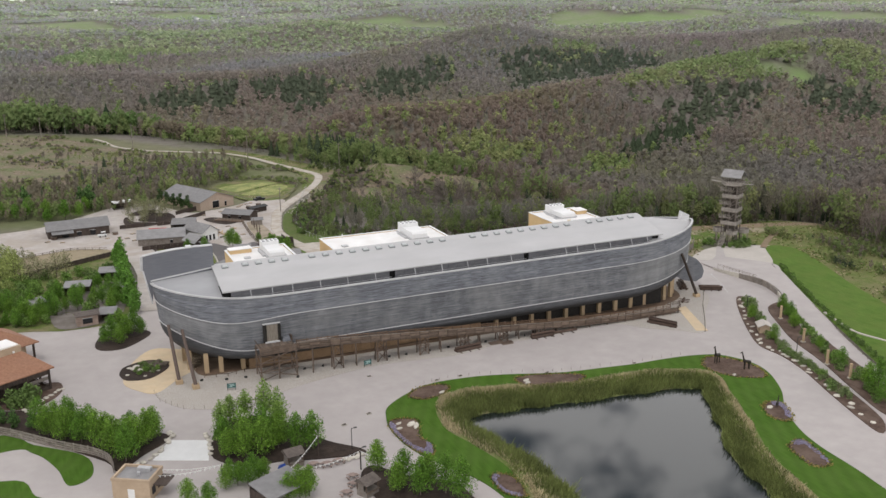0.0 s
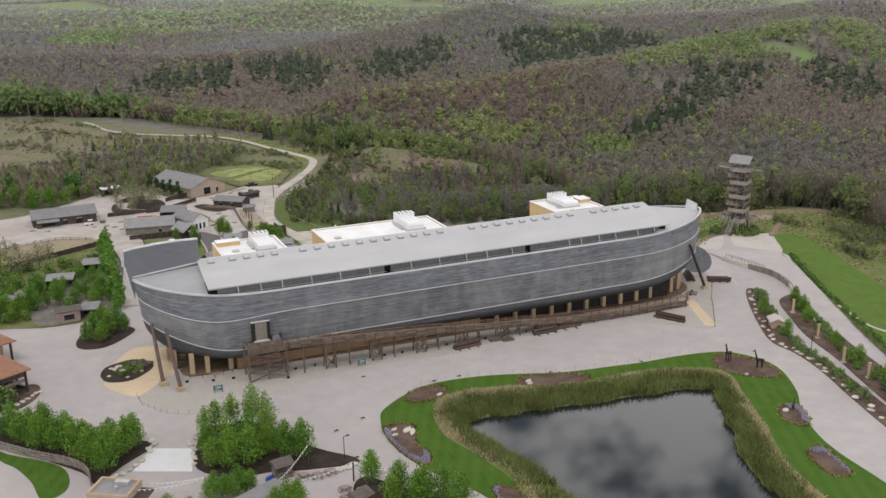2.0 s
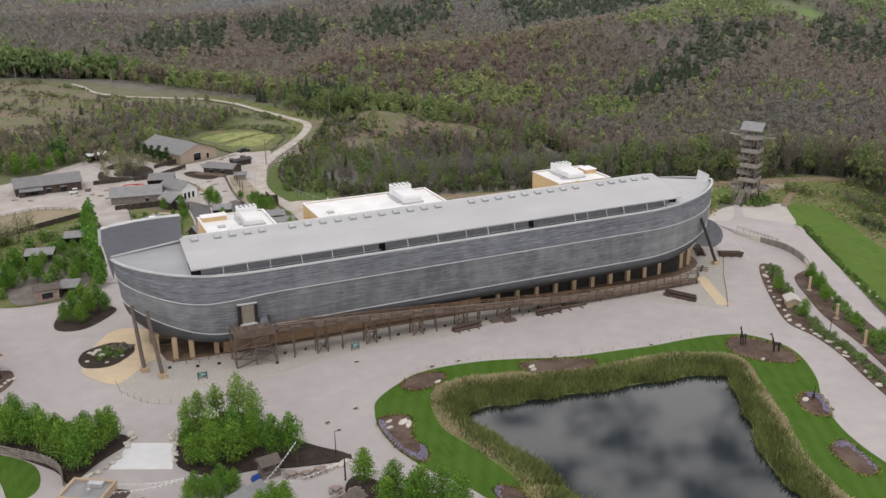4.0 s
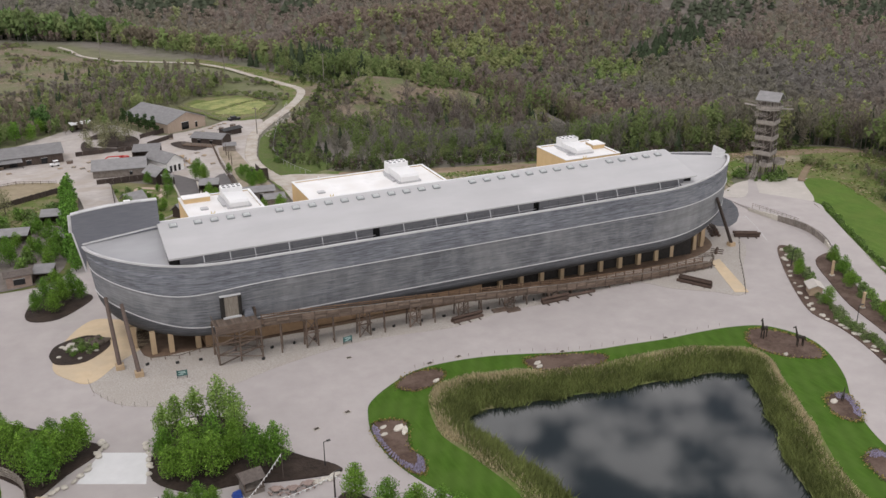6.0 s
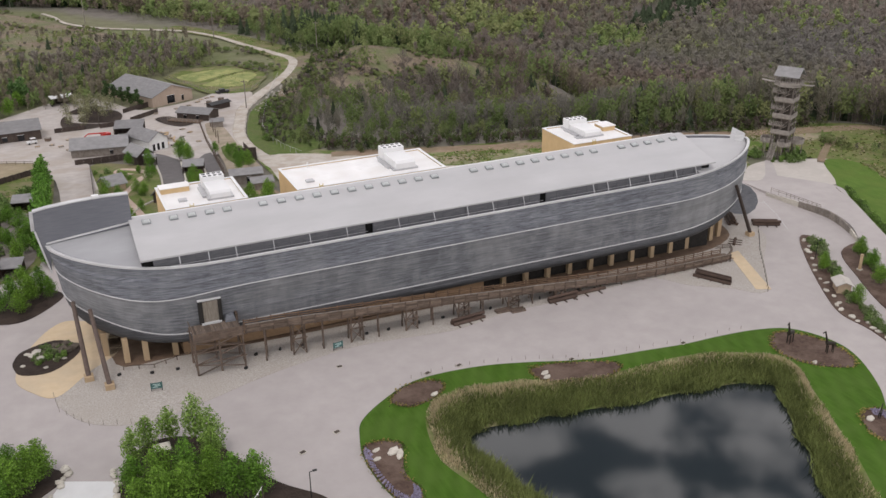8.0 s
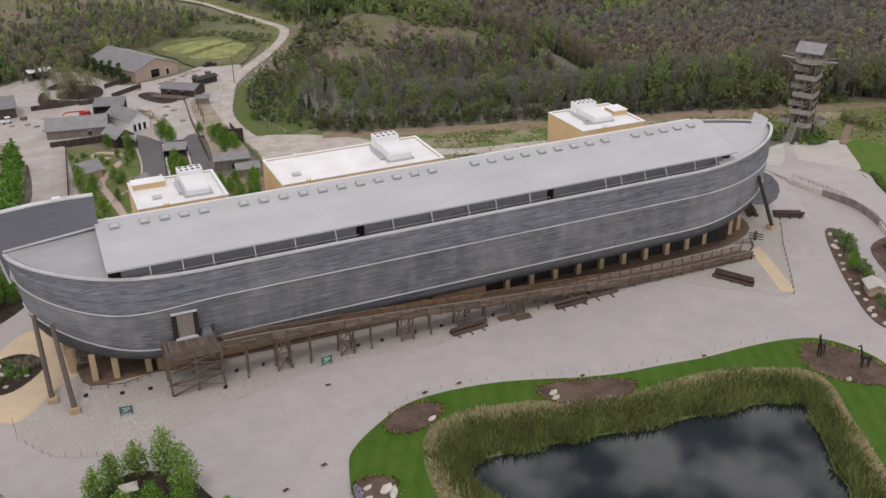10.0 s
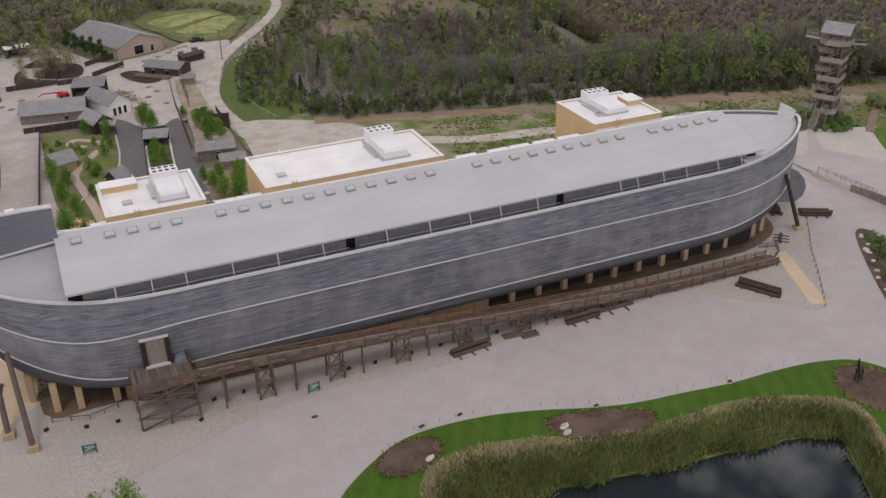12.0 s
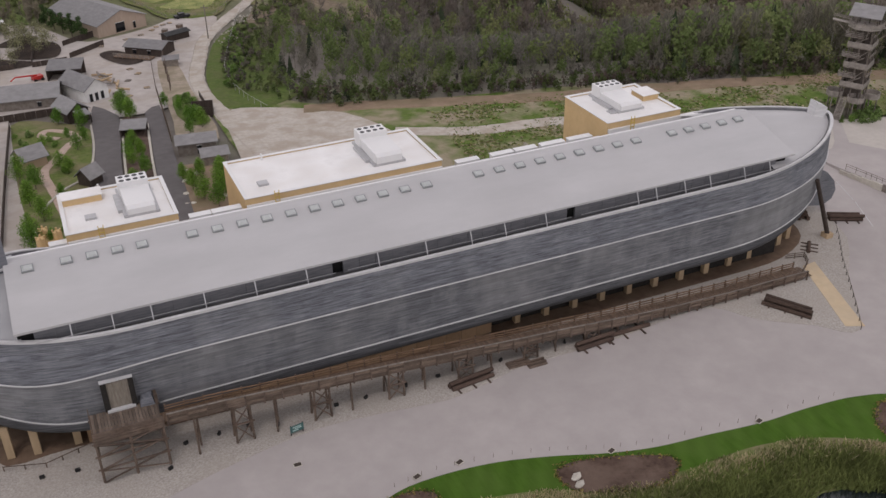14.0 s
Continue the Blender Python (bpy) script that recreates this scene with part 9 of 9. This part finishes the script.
def mix(X, Y, seed, lush, soft=14.0, tame=1.0, bare_gain=1.0, leaf_gain=1.0):
    """Which kinds of trees stand where: brown slopes, fresh green hollows and edges, dark pine stands. lush: share of
    trees in leaf. bare_gain, leaf_gain: brightening of the colours, which carries haze far off.
    """
    rng = np.random.default_rng(seed)
    n = len(X)
    sway = lambda a, b, ph: 0.5 + 0.5 * np.sin(X / a + ph + 1.4 * np.sin(Y / b)) * np.sin(Y / (0.8 * b) + 1.2 * np.sin(X / (1.3 * a)))
    each = lambda k: (1 + tame * k * (2 * rng.random(n) - 1))[:, None]
    slope = np.clip(1.5 * sway(130, 100, 0.5) - 0.25 + 0.12 * rng.normal(size=n), 0, 1)[:, None]
    bare_gain, leaf_gain = (np.broadcast_to(q, n)[:, None] for q in (bare_gain, leaf_gain))
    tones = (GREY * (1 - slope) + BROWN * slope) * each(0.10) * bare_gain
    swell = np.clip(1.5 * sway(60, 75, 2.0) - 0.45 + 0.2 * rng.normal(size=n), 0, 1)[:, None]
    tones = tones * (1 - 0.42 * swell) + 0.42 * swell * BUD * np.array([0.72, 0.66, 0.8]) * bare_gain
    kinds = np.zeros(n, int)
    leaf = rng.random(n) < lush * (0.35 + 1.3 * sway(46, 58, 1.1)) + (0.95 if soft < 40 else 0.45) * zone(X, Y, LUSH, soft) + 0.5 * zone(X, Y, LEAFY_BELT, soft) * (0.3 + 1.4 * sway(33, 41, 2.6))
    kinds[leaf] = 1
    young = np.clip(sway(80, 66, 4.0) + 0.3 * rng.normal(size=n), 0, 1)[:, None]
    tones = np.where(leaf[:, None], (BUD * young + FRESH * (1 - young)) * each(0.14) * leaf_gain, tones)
    stand = zone(X, Y, PINES, 0.5 * soft)
    pine = rng.random(n) < (0.045 if soft < 10 else 0.015) + 0.9 * stand
    kinds[pine] = 2
    tones = np.where(pine[:, None], PINE * each(0.16) * np.minimum(1.15, leaf_gain), tones)
    return kinds, tones, stand


def scatter(r0, r1, cell, seed, az0=-9.0, az1=57.0):
    rng = np.random.default_rng(seed)
    r, a_ = [], []
    for q in np.arange(r0 + cell / 2, r1, cell):
        n = max(1, int(q * radians(az1 - az0) / cell))
        r.append(q + cell * rng.uniform(-0.5, 0.5, n))
        a_.append(radians(az0) + radians(az1 - az0) / n * (np.arange(n) + rng.random() + rng.uniform(-0.42, 0.42, n)))
    r, a_ = np.concatenate(r), np.concatenate(a_)
    return 20 + r * np.sin(a_), 10 + r * np.cos(a_)


ROAD_LINE = np.array(smooth_line([(87, 320), (86.2, 345), (88.4, 362), (92.6, 382), (98, 399), (107, 418), (119, 438), (133, 461), (138, 480), (134, 498), (125, 527), (114, 558), (94, 585), (67, 608), (49, 637)], 5), float)


def off_road(X, Y):
    return np.min(np.hypot(X[:, None] - ROAD_LINE[:, 0], Y[:, None] - ROAD_LINE[:, 1]), 1)


OPEN_SLOPE = [(108, 396), (126, 412), (142, 407), (164, 414), (190, 430), (213, 442), (240, 450), (262, 466), (205, 482), (150, 484), (138, 468), (122, 440)]
BARE = [(150, 478, 14, 20), (185, 474, 22, 12), (225, 462, 24, 12), (265, 446, 20, 14)]
for i, (r0, r1, cell, det, hgt, label) in enumerate((
        (180, 560, 4.7, ((110, 0), (165, 0), (44, 2)), 14.5, "near woods of bare brown and budding trees"),
        (560, 950, 7.0, ((66, 0), (72, 0), (24, 2)), 13.0, "hillside woods of bare brown and fresh green trees"),
        (950, 1700, 8.8, ((30, 0), (34, 0), (18, 1)), 12.5, "far wooded hills, brown and green"),
        (1700, 3000, 13.4, ((14, 0), (14, 0), (6, 1)), 11.0, "distant wooded ridges"),
        (3000, 4860, 22.0, ((8, 0), (8, 0), (0, 1)), 17.0, "woods on the horizon"))):
    X, Y = scatter(r0, r1, cell, 40 + i)
    sd = outside(PLATEAU, X, Y)
    keep_ = sd > 3
    if i < 2:
        keep_[keep_] = off_road(X[keep_], Y[keep_]) > 10 + 5 * (Y[keep_] < 420)
    if i == 0:
        keep_ &= (outside([(120, 440), (132, 424), (159, 432), (195, 442), (240, 450), (264, 466), (240, 474), (205, 482), (166, 488), (140, 482)], X, Y) > 0) | (np.sin(X * 7.1) * np.sin(Y * 5.3) > 0.88)
        keep_ &= ~((X > 165) & (Y < 275) & (sd < np.where(Y > 225, 20, 38)))
        keep_ &= outside([(99.7, 407), (110, 406), (109, 388), (104, 371), (97, 348), (100.5, 338), (98, 316), (87, 322), (85.7, 345)], X, Y) > 1
        keep_ &= (outside(OPEN_SLOPE, X, Y) > 0) | (np.sin(X * 7.1) * np.sin(Y * 5.3) > 0.93)
    wob = 0.12 * np.sin(X / 17) * np.sin(Y / 23)
    for q in CLEARINGS + BARE:
        keep_ &= within(X, Y, q) < 0.37 + wob
    if i > 1:
        keep_ &= farmland(X, Y) < 0
    X, Y, sd = X[keep_], Y[keep_], sd[keep_]
    rng = np.random.default_rng(80 + i)
    lush = (0.26, 0.15, 0.07, 0.30, 0.40)[i] + (0.14 * np.exp(-(sd / 20) ** 2) + 0.2 * ramp01((250 - X) / 60) * ramp01((440 - Y) / 40) if i == 0 else 0 * sd)
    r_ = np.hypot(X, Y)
    # aerial haze is put into the tree colours: brighter with distance
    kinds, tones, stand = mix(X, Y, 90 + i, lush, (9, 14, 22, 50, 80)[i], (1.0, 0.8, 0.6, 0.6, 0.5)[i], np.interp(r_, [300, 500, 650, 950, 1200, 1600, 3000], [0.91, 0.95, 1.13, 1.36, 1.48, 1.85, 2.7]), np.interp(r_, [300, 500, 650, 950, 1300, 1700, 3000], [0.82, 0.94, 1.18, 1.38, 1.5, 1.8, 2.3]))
    Hh = hgt * ((0.8, 0.82, 0.86, 0.9, 0.9)[i] + (0.4, 0.26, 0.18, 0.16, 0.16)[i] * rng.random(len(X))) * np.where(sd < 14, 0.6, 1.0)
    if i == 0:
        Hh = Hh * (1 - 0.3 * ramp01((425 - Y) / 20) * ramp01((230 - X) / 40)) * (1 - 0.3 * ramp01((140 - X) / 20) * ramp01((425 - Y) / 20))
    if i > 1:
        # painted haze again: far tones drawn together and turned bluer
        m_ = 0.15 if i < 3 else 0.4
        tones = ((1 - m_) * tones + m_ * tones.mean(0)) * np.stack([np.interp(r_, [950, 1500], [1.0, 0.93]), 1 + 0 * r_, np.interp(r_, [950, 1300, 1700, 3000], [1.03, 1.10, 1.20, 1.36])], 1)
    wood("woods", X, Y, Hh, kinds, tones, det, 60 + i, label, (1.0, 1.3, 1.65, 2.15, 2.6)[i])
    if i == 0:
        # undergrowth along the edge
        n = 9000
        X, Y = 60 + 260 * rng.random(n), 255 + 250 * rng.random(n)
        sd = outside(PLATEAU, X, Y)
        k = (sd > -5 + 3 * rng.random(n)) & (sd < 16) & ~((X > 150) & (Y < 275))
        X, Y, sd = X[k], Y[k], sd[k]
        n = 8000
        X2, Y2 = 205 + 120 * rng.random(n), 120 + 175 * rng.random(n)
        s2 = outside(PLATEAU, X2, Y2)
        k = (outside([(229, 246), (214.8, 226.5), (194, 187), (165, 120), (182, 120), (200, 150), (214, 181), (221, 201), (231, 224), (234, 238)], X2, Y2) > 3.5) & (s2 > -9) & (X2 > 205 + 0.3 * (Y2 - 180)) & (s2 < 44)
        k &= (np.sin(X2 / 5 + Y2 / 9) + np.sin(Y2 / 6 - X2 / 14) + 0.03 * s2 + 0.5 * rng.normal(size=n) > 0.5) & (Y2 < 262)
        X, Y, sd = np.concatenate([X, X2[k]]), np.concatenate([Y, Y2[k]]), np.concatenate([sd, s2[k]])
        k = off_road(X, Y) > 6
        X, Y, sd = X[k], Y[k], sd[k]
        kinds, tones, stand = mix(X, Y, 95, 0.5)
        kinds = np.where(kinds == 2, 1, kinds)
        # dense bushes along the earth track
        m = 420
        f = rng.random(m)
        X3 = 104 + 150 * f
        Y3 = np.interp(X3, [104, 120, 138, 164, 195, 211, 228, 246, 260], [316, 311, 304, 295, 287.5, 283, 277, 272, 270]) + 4.2 + 7 * rng.random(m)
        X, Y = np.concatenate([X, X3]), np.concatenate([Y, Y3])
        kinds = np.concatenate([kinds, np.where(rng.random(m) < 0.5, 1, 0)])
        tones = np.concatenate([tones, np.where(rng.random((m, 1)) < 0.5, FRESH * 0.85, BROWN) * (0.75 + 0.5 * rng.random((m, 1)))])
        wood("undergrowth", X, Y, 1.5 + 2.4 * rng.random(len(X)), kinds, tones * np.where((X > 200) & (Y < 270), 1.0, 0.6)[:, None], ((30, 0), (48, 0), (20, 1)), 66, "low scrub along the wood's edge", 1.3)
# belts of trees on the hill behind the yard
rng = np.random.default_rng(9)
bx, by, bh = [], [], []
for cx, cy, rx, ry_, n, tall in ((-50, 695, 150, 14, 260, 17), (-60, 705, 130, 16, 140, 19), (-70, 380, 45, 26, 110, 8), (160, 470, 26, 12, 40, 4.5), (215, 470, 40, 10, 30, 6),
                                 (95, 508, 14, 16, 40, 6), (70, 545, 34, 12, 70, 6), (30, 570, 30, 10, 26, 5), (138, 515, 6, 22, 26, 5)):
    a_, r_ = rng.random(n) * 6.283, np.sqrt(rng.random(n))
    bx.append(cx + rx * r_ * np.cos(a_))
    by.append(cy + ry_ * r_ * np.sin(a_))
    bh.append(tall * (0.65 + 0.6 * rng.random(n)))
BELT = [(-150, 480), (-40, 492), (12, 496), (35, 520), (64, 532), (98, 524), (106, 500), (90, 480), (69, 464), (51, 438), (29, 427), (-20, 424), (-150, 400)]
n = 4200
x, y = -150 + 256 * rng.random(n), 400 + 135 * rng.random(n)
k = outside(BELT, x, y) + 3 * np.sin(x / 5) * np.sin(y / 7) < 0
bx.append(x[k])
by.append(y[k])
bh.append(6.2 * (0.55 + 0.75 * rng.random(k.sum())))
X, Y, Hh = np.concatenate(bx), np.concatenate(by), np.concatenate(bh)
keep_ = off_road(X, Y) > 7
keep_ &= outside([(78, 466), (85, 446), (90, 430), (106, 427), (121, 456), (111, 476), (95, 480)], X, Y) > 2
keep_ &= outside([(50, 452), (66, 416), (86, 424), (72, 458)], X, Y) > 3
X, Y, Hh = X[keep_], Y[keep_], Hh[keep_]
kinds, tones, stand = mix(X, Y, 77, np.where(Y > 660, 1.5, 0.36 + 0.4 * ramp01((20 - X) / 60)))
tones = np.where((Y > 660)[:, None], tones * np.array([0.72, 0.85, 0.8]), tones)
wood("tree_belt", X, Y, Hh, kinds, tones * 1.12, ((56, 0), (74, 0), (30, 2)), 78, "belts of bare and budding trees on the hill")
# low scrub over the open hillside and the cleared slope beside the road
SCRUB = [[(124, 412), (142, 405), (166, 414), (190, 428), (213, 442), (240, 452), (172, 443), (149, 451), (138, 440)], [(-140, 505), (20, 512), (60, 545), (85, 565), (60, 600), (42, 640), (20, 668), (-60, 670), (-140, 640)], [(88, 497), (114, 528), (131, 507), (137, 484), (120, 446), (116, 462), (110, 478), (92, 480)],
         [(141, 474), (149, 449), (172, 441), (199, 447), (240, 450), (262, 466), (220, 480), (166, 490)], [(92, 352), (104, 352), (112, 400), (126, 420), (142, 440), (140, 462), (128, 440), (108, 408), (98, 384)]]
sx, sy = [], []
for loop, n in zip(SCRUB, (900, 1500, 420, 1000, 500)):
    lo, hi = np.min(loop, 0), np.max(loop, 0)
    x, y = lo[0] + (hi[0] - lo[0]) * rng.random(4 * n), lo[1] + (hi[1] - lo[1]) * rng.random(4 * n)
    k = (outside(loop, x, y) < 0) & (np.sin(x / 7 + 1.7 * np.sin(y / 11)) + np.sin(y / 8 + x / 19) + 0.7 * rng.normal(size=4 * n) > 0.7)
    sx.append(x[k][:n])
    sy.append(y[k][:n])
X, Y = np.concatenate(sx), np.concatenate(sy)
k = off_road(X, Y) > 5
X, Y = X[k], Y[k]
kinds, tones, stand = mix(X, Y, 79, 0.45)
kinds = np.where(kinds == 2, 1, kinds)
wood("scrub", X, Y, 0.8 + 2.0 * rng.random(len(X)) ** 1.6, kinds, tones * 0.8, ((8, 1), (22, 1), (20, 1)), 88, "low scrub and brambles over the open hillside", 2.0)

# weeds and tufts over the rough ground
rng = np.random.default_rng(17)
TX, TY = [], []
for loop, n in (([(124, 250), (165, 246), (200, 244), (212, 258), (240, 262), (250, 278), (212, 279), (170, 294), (130, 303)], 5000), ([(228, 246), (236, 240), (226, 212), (214, 181), (200, 150), (236, 165), (262, 215), (285, 262), (240, 283), (222, 262)], 4200),
                ([(-40, 268), (6, 262), (20, 268), (25, 300), (24, 340), (5, 325), (-40, 318)], 2600), ([(126, 436), (150, 480), (134, 540), (108, 590), (100, 580), (118, 545), (128, 500)], 1100), ([(124, 440), (132, 426), (192, 444), (240, 452), (264, 466), (205, 482), (166, 488), (142, 484)], 1400), ([(84, 462), (92, 434), (106, 430), (118, 455), (108, 472)], 700), ([(-120, 520), (20, 505), (60, 540), (70, 575), (20, 650), (-120, 655)], 2600)):
    lo, hi = np.min(loop, 0), np.max(loop, 0)
    x, y = lo[0] + (hi[0] - lo[0]) * rng.random(3 * n), lo[1] + (hi[1] - lo[1]) * rng.random(3 * n)
    k = (outside(loop, x, y) < 0) & (np.sin(x / 4.1 + 1.7 * np.sin(y / 7)) + np.sin(y / 3.3) + 0.9 * rng.normal(size=3 * n) > 0.2)
    TX.append(x[k][:n])
    TY.append(y[k][:n])
X, Y = np.concatenate(TX), np.concatenate(TY)
n = len(X)
P = np.stack([X, Y, land(X, Y) + 0.05], 1)[:, None, :].repeat(3, 1)
a_ = rng.random((n, 3)) * 6.283
w = (0.22 + 0.35 * rng.random((n, 1))) * np.ones((1, 3))
side = np.stack([np.cos(a_), np.sin(a_), 0 * a_], 2) * w[:, :, None]
tip = np.stack([0.3 * rng.normal(size=(n, 3)), 0.3 * rng.normal(size=(n, 3)), 0.12 + 0.26 * rng.random((n, 3))], 2)
v = np.stack([P - side, P + side, P + tip], 2).reshape(-1, 3)
tone = np.array([(0.15, 0.22, 0.055), (0.26, 0.27, 0.10), (0.46, 0.40, 0.26)])[rng.choice(3, n, p=[0.4, 0.33, 0.27])] * (0.8 + 0.4 * rng.random((n, 1)))
wm = quick_mesh("weeds", v, np.arange(9 * n).reshape(-1, 3))
colour_points(wm, tone.repeat(9, 0))
tagged(part("weeds", wm, M_REED), "tufts of weeds and dry grass over rough ground", "weeds", kind="stuff")

# farmhouses on the far ridges
for i, (x, y, l) in enumerate(((1510, 2216, 34), (1480, 2224, 16), (483, 2617, 16), (507, 2605, 14), (512, 2579, 12), (533, 3150, 18), (7, 2565, 16), (814, 4200, 50), (860, 4230, 30), (1334, 2308, 14), (70, 3477, 20), (718, 3124, 16), (2264, 2666, 30), (266, 3640, 18), (54, 3921, 26))):
    gable_house("farmhouse", x, y, l * 0.4, l * 0.65, 5, 3, 25 * (i % 4), M_WHITEWALL, M_WHITEROOF if i % 3 else M_SHINGLE, "small white farmhouse far off among fields", group="farmhouses", category="house")

# small yellow edging plants round the lawn beds
rng = np.random.default_rng(23)
v, cols = [], []
for loop, label in BEDS[2:9]:
    pts = np.array(smooth_loop(loop, 8))
    for p in pts.repeat(5, 0):
        q = p + rng.normal(scale=0.28, size=2)
        a_, r_, h = rng.random() * 6.283, 0.16 + 0.1 * rng.random(), 0.2 + 0.2 * rng.random()
        z = gz(q[0]) + 0.22
        v += [(q[0] - r_ * math.cos(a_), q[1] - r_ * math.sin(a_), z), (q[0] + r_ * math.cos(a_), q[1] + r_ * math.sin(a_), z), (q[0] + 0.05, q[1] - 0.12, z + h)]
        cols += [(0.42, 0.34, 0.12) if rng.random() < 0.55 else (0.12, 0.15, 0.05)] * 3
em = quick_mesh("edging_flowers", np.array(v), np.arange(len(v)).reshape(-1, 3))
colour_points(em, np.array(cols))
tagged(part("edging_flowers", em, M_REED), "low yellow edging flowers round the mulch beds", "flowers", kind="stuff")
